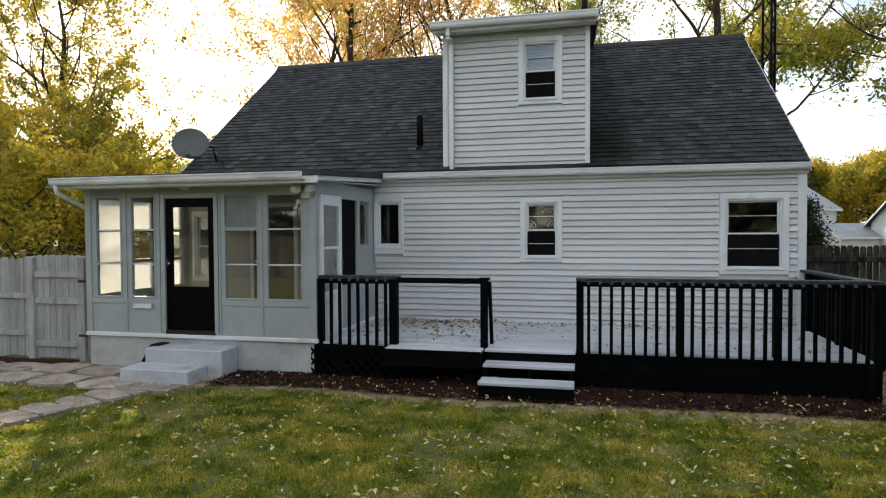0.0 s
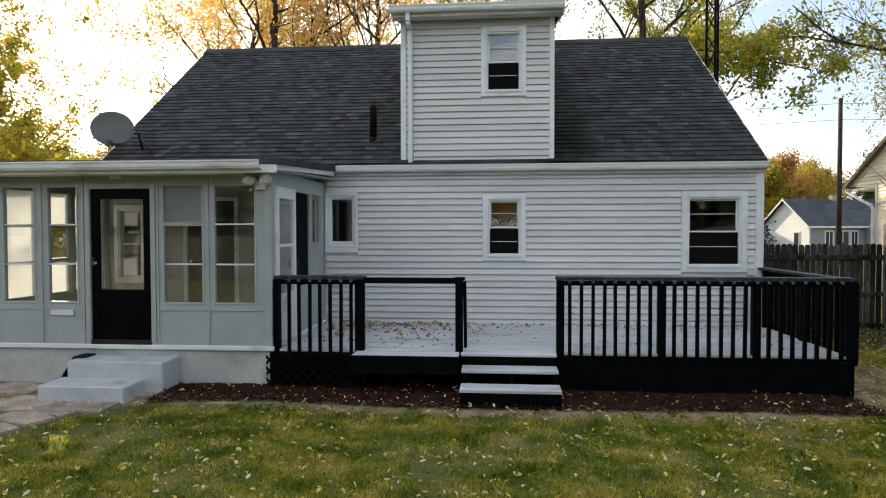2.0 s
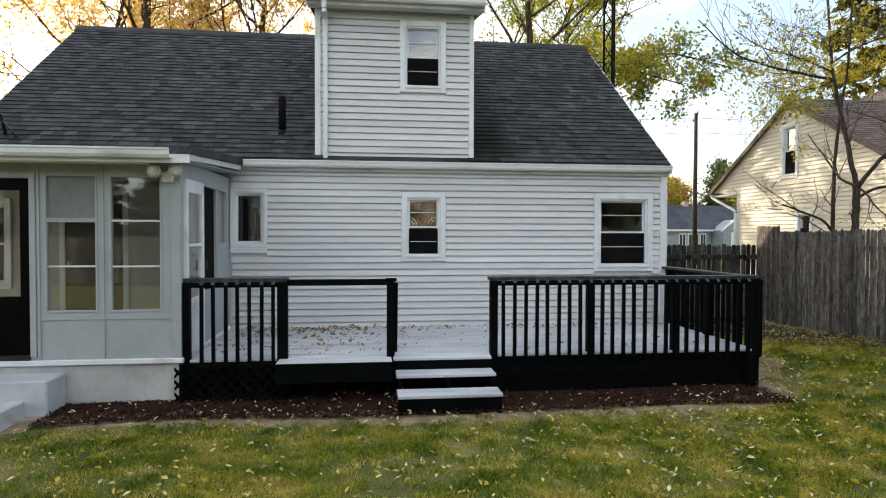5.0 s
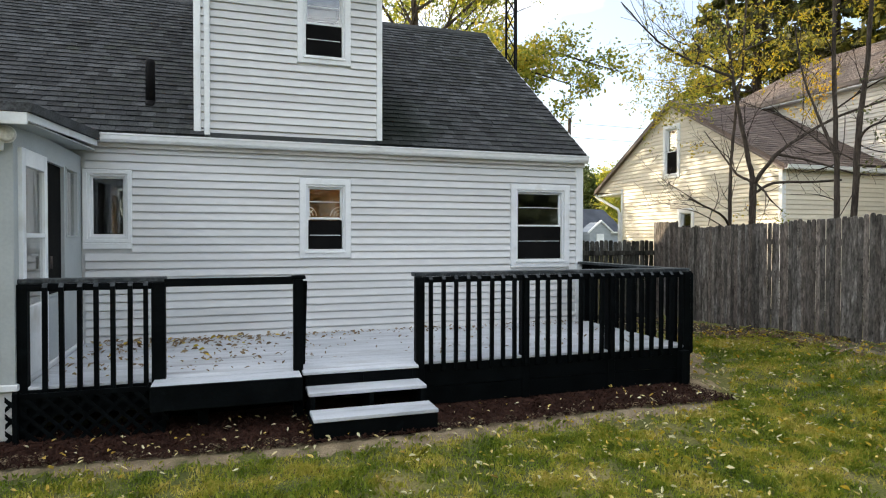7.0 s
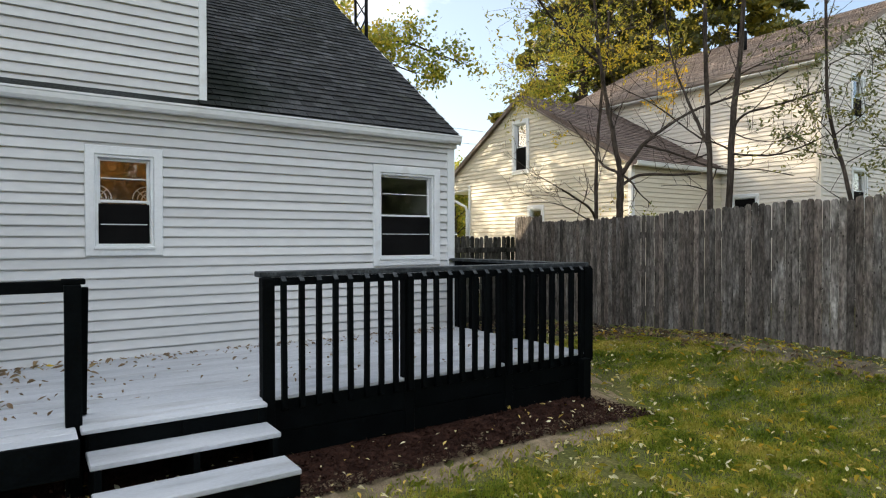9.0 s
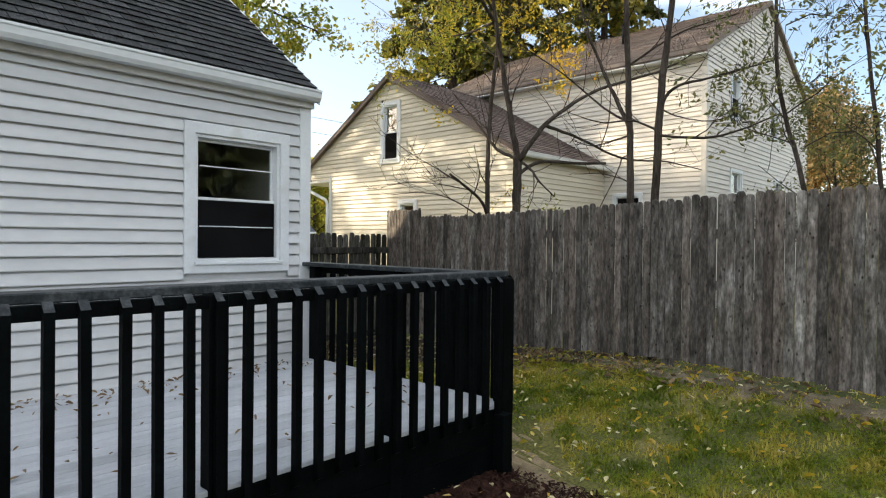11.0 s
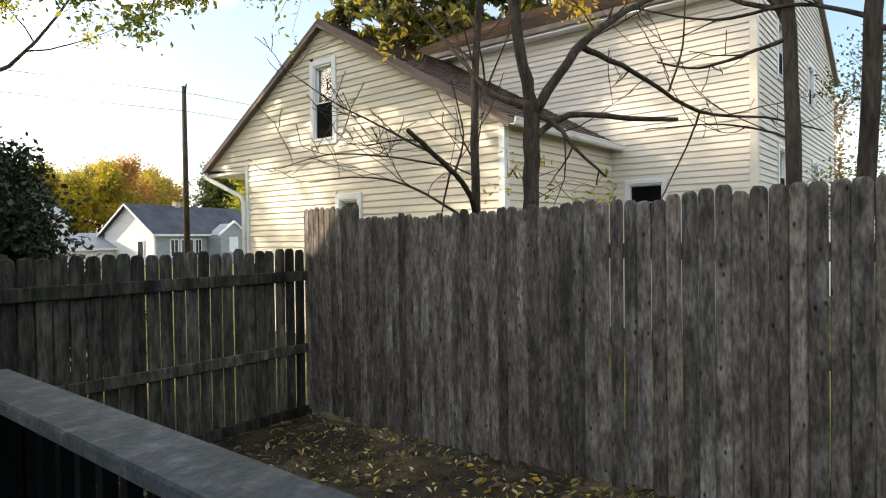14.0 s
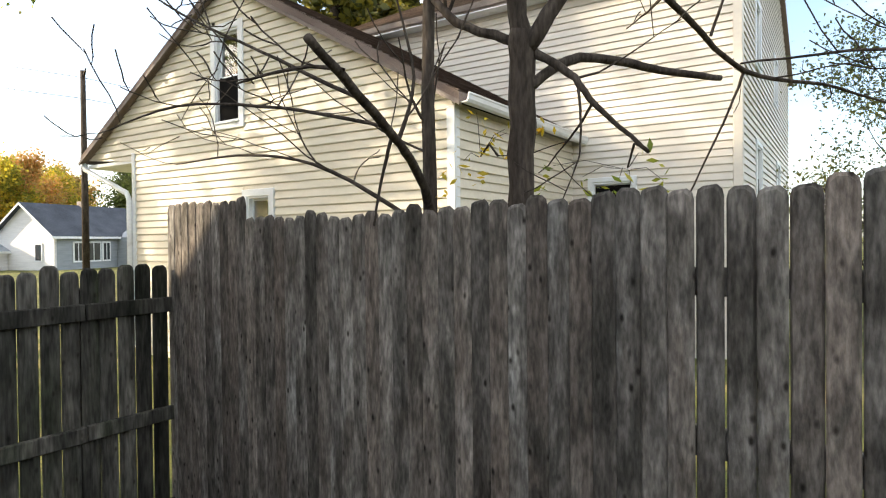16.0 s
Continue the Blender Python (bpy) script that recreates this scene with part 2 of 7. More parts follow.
PORCHIN = material("grey_porch_plaster", (0.36, 0.35, 0.335), (0.42, 0.41, 0.395), 0.7, 1.0, (1, 1, 1), 30, 0.04, 0.05)
FILM = material("clear_plastic_film", (0.80, 0.79, 0.75), (0.9, 0.89, 0.85), 0.35, 1.5, (1, 1, 1), 12, 0.05, 0.1, translucent=0.9)
HAZY = material("hazy_storm_pane", (0.26, 0.28, 0.275), (0.34, 0.36, 0.355), 0.25, 1.2, (1, 1, 1), 9, 0.08, 0.05, translucent=0.35)
FENCE = material("weathered_grey_cedar", (0.068, 0.060, 0.053), (0.180, 0.168, 0.156), 0.9, 5.0, (1.8, 1.8, 0.5), 42, 0.40, 0.7, random_amount=0.38, contrast=(0.30, 0.70), c3=(0.26, 0.255, 0.245), c3_scale=4.0, c3_range=(0.54, 0.78), spec=0.15, knots=0.95, second=(0.125, 0.104, 0.090), blotch=(0.060, 0.057, 0.050))
FENCEBACK = material("dark_green_grey_cedar", (0.026, 0.026, 0.023), (0.090, 0.086, 0.076), 0.9, 5.0, (1.6, 1.6, 0.2), 45, 0.4, 0.5, random_amount=0.5, c3=(0.034, 0.042, 0.024), c3_scale=3.0, c3_range=(0.5, 0.78), spec=0.15, knots=0.7)
WHITEFENCE = material("faded_white_fence_paint", (0.27, 0.275, 0.27), (0.38, 0.385, 0.38), 0.8, 4.0, (1.5, 1.5, 0.2), 40, 0.15, 0.3, random_amount=0.15, c3=(0.16, 0.155, 0.145), c3_scale=5, c3_range=(0.56, 0.8))
CREAM = material("cream_vinyl", (0.575, 0.532, 0.432), (0.64, 0.597, 0.493), 0.5, 1.0, (1, 0.3, 1), 20, 0.04, 0.04, random_amount=0.05, c3=(0.50, 0.455, 0.35), c3_scale=0.8, c3_range=(0.55, 0.8))
PALECREAM = material("pale_cream_vinyl", (0.60, 0.562, 0.500), (0.66, 0.622, 0.560), 0.5, 1.0, (1, 0.3, 1), 20, 0.04, 0.04, random_amount=0.05, c3=(0.50, 0.48, 0.43), c3_scale=0.8, c3_range=(0.55, 0.8))
BROWNROOF = material("brown_asphalt_shingle", (0.115, 0.088, 0.076), (0.175, 0.138, 0.122), 0.9, 0.8, (1, 1, 1), 140, 0.4, 0.4, random_amount=0.25, island=True, spec=0.25)
TANROOF = material("tan_asphalt_shingle", (0.225, 0.182, 0.155), (0.32, 0.262, 0.225), 0.9, 0.8, (1, 1, 1), 140, 0.4, 0.4, random_amount=0.2, island=True, spec=0.25)
BLUEROOF = material("slate_blue_shingle", (0.045, 0.052, 0.068), (0.075, 0.085, 0.105), 0.9, 0.8, (1, 1, 1), 60, 0.3, 0.3, spec=0.25)
FARWHITE = material("white_clapboard", (0.66, 0.66, 0.66), (0.74, 0.74, 0.74), 0.6, 1.0, (1, 1, 8), 8, 0.06, 0.1)
FARGREY = material("blue_grey_clapboard", (0.22, 0.25, 0.28), (0.28, 0.31, 0.34), 0.6, 1.0, (1, 1, 8), 8, 0.06, 0.1)
BARK = material("grey_brown_bark", (0.036, 0.029, 0.024), (0.080, 0.066, 0.055), 0.95, 12.0, (1, 1, 0.25), 60, 0.4, 0.9, spec=0.1)
DARKMETAL = material("dark_steel", (0.020, 0.018, 0.017), (0.05, 0.04, 0.035), 0.55, 6.0, (1, 1, 1), 60, 0.3, 0.1, metallic=0.6)
DISHGREY = material("dark_grey_enamel", (0.075, 0.083, 0.083), (0.10, 0.11, 0.11), 0.5, 2.0, (1, 1, 1), 30, 0.1, 0.05, spec=0.3)
PIPE = material("black_vent_pipe", (0.003, 0.003, 0.0035), (0.008, 0.008, 0.009), 0.6, 4.0, (1, 1, 1), 30, 0.2, 0.1, spec=0.1)
LAMPWHITE = material("white_lamp_enamel", (0.66, 0.66, 0.66), (0.74, 0.74, 0.74), 0.3, 4.0, (1, 1, 1), 40, 0.05, 0.03)
LENS = material("clear_lamp_lens", (0.55, 0.54, 0.50), (0.70, 0.69, 0.65), 0.12, 12.0, (1, 1, 1), 50, 0.15, 0.1)
BLACKDOOR = material("black_door_paint", (0.0012, 0.0012, 0.0014), (0.0025, 0.0025, 0.0028), 0.45, 2.0, (1, 1, 1), 30, 0.1, 0.03, spec=0.05)
BROWNDOOR = material("dark_green_black_door_paint", (0.010, 0.010, 0.009), (0.018, 0.018, 0.016), 0.5, 2.0, (1, 1, 1), 30, 0.08, 0.05)
SOIL = material("lawn_soil", (0.060, 0.072, 0.018), (0.135, 0.130, 0.036), 0.95, 1.3, (1, 1, 1), 45, 0.5, 0.6, c3=(0.21, 0.168, 0.075), c3_scale=1.3, c3_range=(0.55, 0.72), spec=0.2)
MULCH = material("dark_brown_mulch", (0.020, 0.0085, 0.006), (0.046, 0.021, 0.014), 0.95, 9.0, (1, 1, 1), 90, 0.5, 0.9, random_amount=0.3, island=True, spec=0.15)
DARKSOIL = material("dark_damp_soil", (0.024, 0.021, 0.016), (0.055, 0.046, 0.032), 0.95, 5.0, (1, 1, 1), 60, 0.45, 0.8, spec=0.2, c3=(0.12, 0.095, 0.06), c3_scale=2.2, c3_range=(0.55, 0.7))
FENCEDIRT = material("dark_trodden_dirt", (0.095, 0.078, 0.052), (0.215, 0.178, 0.122), 0.95, 6.0, (1, 1, 1), 80, 0.45, 0.8, spec=0.2, c3=(0.06, 0.075, 0.02), c3_scale=5, c3_range=(0.50, 0.62))
DIRT = material("bare_tan_dirt", (0.15, 0.115, 0.07), (0.28, 0.22, 0.14), 0.95, 5.0, (1, 1, 1), 90, 0.35, 0.7, spec=0.2, c3=(0.11, 0.10, 0.045), c3_scale=4, c3_range=(0.52, 0.7))
PAVING = material("worn_concrete_paving", (0.25, 0.205, 0.172), (0.40, 0.34, 0.29), 0.9, 4.0, (1, 1, 1), 70, 0.25, 0.4, random_amount=0.2, c3=(0.10, 0.085, 0.06), c3_scale=3.0, c3_range=(0.52, 0.75))
GRASS = leaf_material("lawn_grass", [(0.095, 0.165, 0.015), (0.265, 0.335, 0.030), (0.54, 0.50, 0.078), (0.80, 0.64, 0.20)], 0.5, 2.6, 0.36, (0.36, 0.66))
FALLEN = leaf_material("fallen_yellow_leaves", [(0.62, 0.56, 0.26), (0.72, 0.68, 0.45), (0.70, 0.52, 0.09), (0.46, 0.28, 0.08)], 0.25, 3.0)
DRYLEAF = leaf_material("dry_brown_leaves", [(0.10, 0.06, 0.03), (0.17, 0.11, 0.06), (0.26, 0.18, 0.09), (0.34, 0.27, 0.10)], 0.2)
GOLD = leaf_material("golden_autumn_leaves", [(0.20, 0.22, 0.03), (0.45, 0.36, 0.03), (0.66, 0.45, 0.03), (0.72, 0.38, 0.04)], 0.6)
ORANGE = leaf_material("orange_autumn_leaves", [(0.28, 0.31, 0.09), (0.62, 0.50, 0.15), (0.74, 0.44, 0.15), (0.80, 0.60, 0.30)], 0.72)
DEEPGREEN = leaf_material("deep_green_leaves", [(0.03, 0.05, 0.015), (0.06, 0.09, 0.02), (0.10, 0.13, 0.03), (0.20, 0.20, 0.04)], 0.4, 0.2)
RUSSET = leaf_material("russet_brown_leaves", [(0.17, 0.13, 0.06), (0.34, 0.24, 0.10), (0.48, 0.32, 0.13), (0.55, 0.42, 0.20)], 0.5)
OLIVE = leaf_material("olive_gold_leaves", [(0.12, 0.15, 0.025), (0.29, 0.28, 0.035), (0.55, 0.42, 0.035), (0.70, 0.42, 0.035)], 0.55)
LIME = leaf_material("yellow_green_leaves", [(0.070, 0.105, 0.018), (0.17, 0.22, 0.03), (0.38, 0.36, 0.042), (0.66, 0.45, 0.05)], 0.6, 0.5)
# The yellow end of the ramp paints sunlight on the boughs into the needles.
CONIFER = leaf_material("conifer_needles", [(0.018, 0.030, 0.010), (0.060, 0.072, 0.016), (0.20, 0.18, 0.026), (0.42, 0.33, 0.04)], 0.45, 0.35)
HEDGE = leaf_material("dark_evergreen_leaves", [(0.012, 0.020, 0.010), (0.020, 0.032, 0.014), (0.03, 0.045, 0.016), (0.04, 0.05, 0.02)], 0.2)
HAZE = leaf_material("distant_mixed_leaves", [(0.10, 0.14, 0.05), (0.36, 0.28, 0.08), (0.56, 0.30, 0.08), (0.58, 0.22, 0.07)], 0.45, 0.06)
SPARSE = leaf_material("small_grey_green_leaves", [(0.05, 0.07, 0.03), (0.10, 0.12, 0.05), (0.20, 0.20, 0.06), (0.34, 0.28, 0.05)], 0.5)
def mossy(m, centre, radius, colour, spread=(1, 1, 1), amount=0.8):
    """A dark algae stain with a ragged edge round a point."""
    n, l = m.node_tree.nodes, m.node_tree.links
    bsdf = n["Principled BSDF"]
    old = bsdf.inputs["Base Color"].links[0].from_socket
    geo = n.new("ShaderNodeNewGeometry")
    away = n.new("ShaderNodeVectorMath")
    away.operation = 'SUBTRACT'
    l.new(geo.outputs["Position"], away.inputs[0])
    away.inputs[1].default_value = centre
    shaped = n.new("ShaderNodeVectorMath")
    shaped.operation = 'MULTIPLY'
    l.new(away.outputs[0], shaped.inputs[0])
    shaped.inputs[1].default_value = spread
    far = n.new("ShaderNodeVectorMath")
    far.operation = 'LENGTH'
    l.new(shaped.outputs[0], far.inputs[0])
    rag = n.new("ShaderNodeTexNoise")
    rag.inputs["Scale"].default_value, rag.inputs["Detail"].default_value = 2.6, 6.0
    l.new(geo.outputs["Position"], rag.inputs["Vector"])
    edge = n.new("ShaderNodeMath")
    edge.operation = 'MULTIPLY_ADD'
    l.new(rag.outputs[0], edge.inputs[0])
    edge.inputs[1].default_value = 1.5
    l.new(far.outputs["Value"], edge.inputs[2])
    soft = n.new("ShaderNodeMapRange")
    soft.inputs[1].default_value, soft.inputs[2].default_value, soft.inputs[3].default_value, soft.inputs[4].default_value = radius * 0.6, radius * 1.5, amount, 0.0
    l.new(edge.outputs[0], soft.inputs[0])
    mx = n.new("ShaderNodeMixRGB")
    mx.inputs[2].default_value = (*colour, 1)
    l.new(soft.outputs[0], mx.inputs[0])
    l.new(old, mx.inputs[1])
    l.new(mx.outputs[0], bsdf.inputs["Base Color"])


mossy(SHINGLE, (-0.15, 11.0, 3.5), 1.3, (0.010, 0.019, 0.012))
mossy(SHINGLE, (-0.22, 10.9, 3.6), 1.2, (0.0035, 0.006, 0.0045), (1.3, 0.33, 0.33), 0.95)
BROWNTRIM = material("weathered_brown_trim", (0.115, 0.090, 0.078), (0.20, 0.165, 0.145), 0.6, 2.0, (1, 1, 1), 40, 0.15, 0.05)
STAINED = material("stained_white_fascia", (0.46, 0.45, 0.43), (0.62, 0.62, 0.61), 0.5, 2.2, (0.5, 1, 1), 30, 0.08, 0.04, c3=(0.20, 0.17, 0.14), c3_scale=2.4, c3_range=(0.55, 0.78))
GLASS = glass_material("window_glass", gloss=0.13)
PORCHGLASS = glass_material("old_porch_glass", (0.88, 0.90, 0.90), 0.13)


# ---- mesh helpers ----
def chamfer_topology():
    """Faces of a box with cut edges: three vertices at each corner, turned outwards."""
    signs = [(a, b, c) for a in (-1, 1) for b in (-1, 1) for c in (-1, 1)]
    vid = {(s, k): i * 3 + k for i, s in enumerate(signs) for k in range(3)}
    pts = [None] * 24
    for s in signs:
        for k in range(3):
            pts[vid[(s, k)]] = Vector([s[j] * (1.0 if j == k else 0.8) for j in range(3)])
    faces = []
    for k in range(3):
        i, j = [a for a in range(3) if a != k]
        for sg in (-1, 1):
            ring = []
            for a, b in ((-1, -1), (1, -1), (1, 1), (-1, 1)):
                s = [0, 0, 0]
                s[k], s[i], s[j] = sg, a, b
                ring.append(vid[(tuple(s), k)])
            faces.append(ring)
        for a in (-1, 1):
            for b in (-1, 1):
                s0, s1 = [0, 0, 0], [0, 0, 0]
                s0[k], s1[k] = -1, 1
                s0[i] = s1[i] = a
                s0[j] = s1[j] = b
                s0, s1 = tuple(s0), tuple(s1)
                faces.append([vid[(s0, i)], vid[(s1, i)], vid[(s1, j)], vid[(s0, j)]])
    for s in signs:
        faces.append([vid[(s, 0)], vid[(s, 1)], vid[(s, 2)]])
    out = []
    for f in faces:
        nrm = (pts[f[1]] - pts[f[0]]).cross(pts[f[2]] - pts[f[0]])
        mid = sum((pts[i] for i in f), Vector()) / len(f)
        out.append(f if nrm.dot(mid) > 0 else f[::-1])
    return signs, out


SIGNS, CHAMFER = chamfer_topology()
IDENT = Matrix.Identity(4)


def side_frame(origin, along, out):
    """A frame on a wall: x along it, y inwards, z up; out points away from the wall."""
    a, o = Vector(along), Vector(out)
    m = Matrix((( a.x, -o.x, 0, origin[0]), (a.y, -o.y, 0, origin[1]), (0, 0, 1, origin[2]), (0, 0, 0, 1)))
    return m


class Shape:
    """Collects the vertices and faces of one mesh."""

    def __init__(self, F=IDENT):
        self.v, self.f, self.F, self.smooth = [], [], F, False

    def box(self, x0, x1, y0, y1, z0, z1, b=0.004, R=None):
        c = Vector(((x0 + x1) / 2, (y0 + y1) / 2, (z0 + z1) / 2))
        h = (abs(x1 - x0) / 2, abs(y1 - y0) / 2, abs(z1 - z0) / 2)
        b = min(b, 0.3 * min(h))
        k0 = len(self.v)
        for s in SIGNS:
            for k in range(3):
                p = Vector([s[j] * (h[j] if j == k else h[j] - b) for j in range(3)])
                if R is not None:
                    p = R @ p
                self.v.append(self.F @ (p + c))
        self.f += [[k0 + i for i in f] for f in CHAMFER]
        return self

    def ring(self, x0, x1, z0, z1, w, y0, y1, b=0.004):
        """A mitred rectangular frame: outer size, width w, from y0 to y1, its front edges eased."""
        k = len(self.v)
        loops = ((0, y0 + b), (b, y0), (w - b, y0), (w, y0 + b), (w, y1), (0, y1))
        for e, y in loops:
            for x, z in ((x0 + e, z0 + e), (x1 - e, z0 + e), (x1 - e, z1 - e), (x0 + e, z1 - e)):
                self.v.append(self.F @ Vector((x, y, z)))
        n = len(loops)
        for i in range(n):
            for s in range(4):
                p, q = k + i * 4, k + ((i + 1) % n) * 4
                self.f.append([p + s, p + (s + 1) % 4, q + (s + 1) % 4, q + s])
        return self

    def prism(self, poly, d0, d1, axis='y'):
        """A flat outline, pushed from d0 to d1 along an axis. Outline points: the two other axes in order."""
        n, k0 = len(poly), len(self.v)
        for d in (d0, d1):
            for p, q in poly:
                c = {'x': (d, p, q), 'y': (p, d, q), 'z': (p, q, d)}[axis]
                self.v.append(self.F @ Vector(c))
        area = sum(poly[i][0] * poly[(i + 1) % n][1] - poly[(i + 1) % n][0] * poly[i][1] for i in range(n))
        flip = (area > 0) == (axis != 'y')
        if d1 < d0:
            flip = not flip
        a, bq = list(range(k0, k0 + n)), list(range(k0 + n, k0 + 2 * n))
        fs = [a[::-1], bq] + [[a[i], a[(i + 1) % n], bq[(i + 1) % n], bq[i]] for i in range(n)]
        self.f += fs if flip else [x[::-1] for x in fs]
        return self

    def tube(self, pts, radii, sides=7, cap=True):
        pts = [Vector(p) for p in pts]
        k0, prev = len(self.v), None
        for i, p in enumerate(pts):
            d = (pts[min(i + 1, len(pts) - 1)] - pts[max(i - 1, 0)]).normalized()
            if prev is None:
                u = d.orthogonal().normalized()
            else:
                u = (prev - d * prev.dot(d))
                u = u.normalized() if u.length > 1e-6 else d.orthogonal().normalized()
            prev = u
            w = d.cross(u)
            for s in range(sides):
                an = 2 * math.pi * s / sides
                self.v.append(self.F @ (p + (u * math.cos(an) + w * math.sin(an)) * radii[i]))
        for i in range(len(pts) - 1):
            for s in range(sides):
                a, b2 = k0 + i * sides + s, k0 + i * sides + (s + 1) % sides
                self.f.append([a, b2, b2 + sides, a + sides])
        if cap:
            self.f.append(list(range(k0, k0 + sides))[::-1])
            e = k0 + (len(pts) - 1) * sides
            self.f.append(list(range(e, e + sides)))
        self.smooth = True
        return self

    def quad(self, a, b, c, d):
        k = len(self.v)
        self.v += [self.F @ Vector(p) for p in (a, b, c, d)]
        self.f.append([k, k + 1, k + 2, k + 3])
        return self


ORIGIN = {}


def thing(name, at, label, category, group="", kind=""):
    ob = new(name)
    ob.empty_display_size = 0.1
    ob.location = at
    ORIGIN[ob.name] = Vector(at)
    return tagged(ob, label, category, group, kind)


def part(name, shape, mat, parent=None, label=""):
    """Links a shape, given in world metres, as one mesh under a thing or a part."""
    o = ORIGIN[parent.name] if parent else Vector()
    me = bpy.data.meshes.new(name)
    me.from_pydata([p - o for p in shape.v], [], shape.f)
    me.materials.append(mat)
    if shape.smooth:
        me.shade_smooth()
    ob = new(name, me)
    if parent:
        ob.parent = parent
    ORIGIN[ob.name] = o.copy()
    return tagged(ob, label)


def panels(name, shape, mat, parent, label=""):
    """Each separate piece of a shape as a part of its own."""
    root = list(range(len(shape.v)))

    def find(i):
        while root[i] != i:
            root[i] = root[root[i]]
            i = root[i]
        return i
    for f in shape.f:
        for i in f[1:]:
            root[find(i)] = find(f[0])
    groups = {}
    for f in shape.f:
        groups.setdefault(find(f[0]), []).append(f)
    for fs in groups.values():
        ids = sorted({i for f in fs for i in f})
        num = {i: k for k, i in enumerate(ids)}
        sh = Shape()
        sh.v, sh.f = [shape.v[i] for i in ids], [[num[i] for i in f] for f in fs]
        part(name, sh, mat, parent, label)


def piece(name, mesh, parent, at, turn=0.0, tilt=(0, 0), scale=(1, 1, 1)):
    """One of many alike pieces on a shared mesh."""
    ob = new(name, mesh)
    ob.parent = parent
    ob.location = Vector(at) - ORIGIN[parent.name]
    ob.rotation_euler = (tilt[0], tilt[1], turn)
    ob.scale = scale
    return ob


def piece_mesh(name, shape, mat):
    me = bpy.data.meshes.new(name)
    me.from_pydata(shape.v, [], shape.f)
    me.materials.append(mat)
    return me


def big_mesh(name, verts, faces_flat, corners, mat, smooth=False):
    """A mesh from numpy arrays whose faces all have the same number of corners."""
    me = bpy.data.meshes.new(name)
    nf = len(faces_flat) // corners
    me.vertices.add(len(verts))
    me.vertices.foreach_set("co", np.asarray(verts, dtype=np.float32).ravel())
    me.loops.add(len(faces_flat))
    me.loops.foreach_set("vertex_index", np.asarray(faces_flat, dtype=np.int32))
    me.polygons.add(nf)
    me.polygons.foreach_set("loop_start", np.arange(nf, dtype=np.int32) * corners)
    me.polygons.foreach_set("loop_total", np.full(nf, corners, dtype=np.int32))
    me.update(calc_edges=True)
    me.materials.append(mat)
    return me


def smooth_step(a):
    a = min(1.0, max(0.0, a))
    return a * a * (3 - 2 * a)


def ground_z(x, y):
    """The lie of the land: level at the house, rising towards the side fence."""
    rise = smooth_step((x - 3.0) / 2.6) * (0.34 - 0.26 * smooth_step((y - 7.6) / 5.4))
    return 0.03 + rise + 0.012 * math.sin(x * 1.9 + 0.4) * math.sin(y * 1.4)


# ---- ground ----
def build_ground():
    def lines(dense0, dense1, step, far):
        mid = list(np.arange(dense0, dense1 + 1e-6, step))
        out = []
        d, x = step, dense1
        while x < far:
            d *= 1.5
            x += d
            out.append(x)
        left = []
        d, x = step, dense0
        while x > -far:
            d *= 1.5
            x -= d
            left.append(x)
        return left[::-1] + mid + out
    xs, ys = lines(-13, 8, 0.25, 900), lines(-4, 15, 0.25, 900)
    sh = Shape()
    sh.v = [Vector((x, y, ground_z(x, y))) for y in ys for x in xs]
    w = len(xs)
    sh.f = [[j * w + i, j * w + i + 1, (j + 1) * w + i + 1, (j + 1) * w + i] for j in range(len(ys) - 1) for i in range(w - 1)]
    sh.smooth = True
    tagged(part("ground", sh, SOIL), "patchy autumn lawn soil under thin grass", "ground", kind="structure")


build_ground()


def strip_sheet(name, edge_near, edge_far, mat, label, lift=0.012, steps=160, rough=0.012):
    """A bed that lies on the ground between two edges, given as y for x."""
    x0, x1 = edge_near[0][0], edge_near[-1][0]
    sh = Shape()
    def at(edge, x):
        for (xa, ya), (xb, yb) in zip(edge, edge[1:]):
            if xa <= x <= xb:
                return ya + (yb - ya) * (x - xa) / (xb - xa)
        return edge[-1][1]
    rows = 16
    for i in range(steps + 1):
        x = x0 + (x1 - x0) * i / steps
        ya = at(edge_near, x) + 0.10 * noise.noise((x * 2.3, 1, 0)) + 0.05 * noise.noise((x * 9, 4, 0))
        yb = at(edge_far, x)
        for j in range(rows + 1):
            y = ya + (yb - ya) * j / rows
            e = min(j, 6) / 6
            sh.v.append(Vector((x, y, ground_z(x, y) - 0.01 + (lift + rough * (noise.noise((x * 6, y * 6, 0)) + 0.7 * noise.noise((x * 17, y * 17, 3)))) * e + 0.01 * e)))
    w = rows + 1
    sh.f = [[i * w + j, (i + 1) * w + j, (i + 1) * w + j + 1, i * w + j + 1] for i in range(steps) for j in range(rows)]
    return tagged(part(name, sh, mat), label, "ground", kind="structure")


strip_sheet("dirt_strip", [(-5.2, 7.25), (-3, 7.0), (-1, 6.82), (1, 6.92), (2.4, 7.0), (3.0, 7.3), (3.35, 7.75), (3.7, 8.3), (4.1, 9.0)], [(-5.2, 8.05), (2.9, 8.2), (3.3, 9.9), (3.7, 10.2), (4.1, 10.2)], DIRT, "bare tan dirt strip between lawn and mulch", 0.012, rough=0.024)
strip_sheet("fence_soil", [(4.1, 12.1), (4.7, 10.9), (5.2, 9.7), (5.6, 8.2), (6.2, 7.8)], [(4.1, 12.96), (6.2, 12.96)], DARKSOIL, "dark damp soil with dry leaves along the fence", 0.02, rough=0.03)
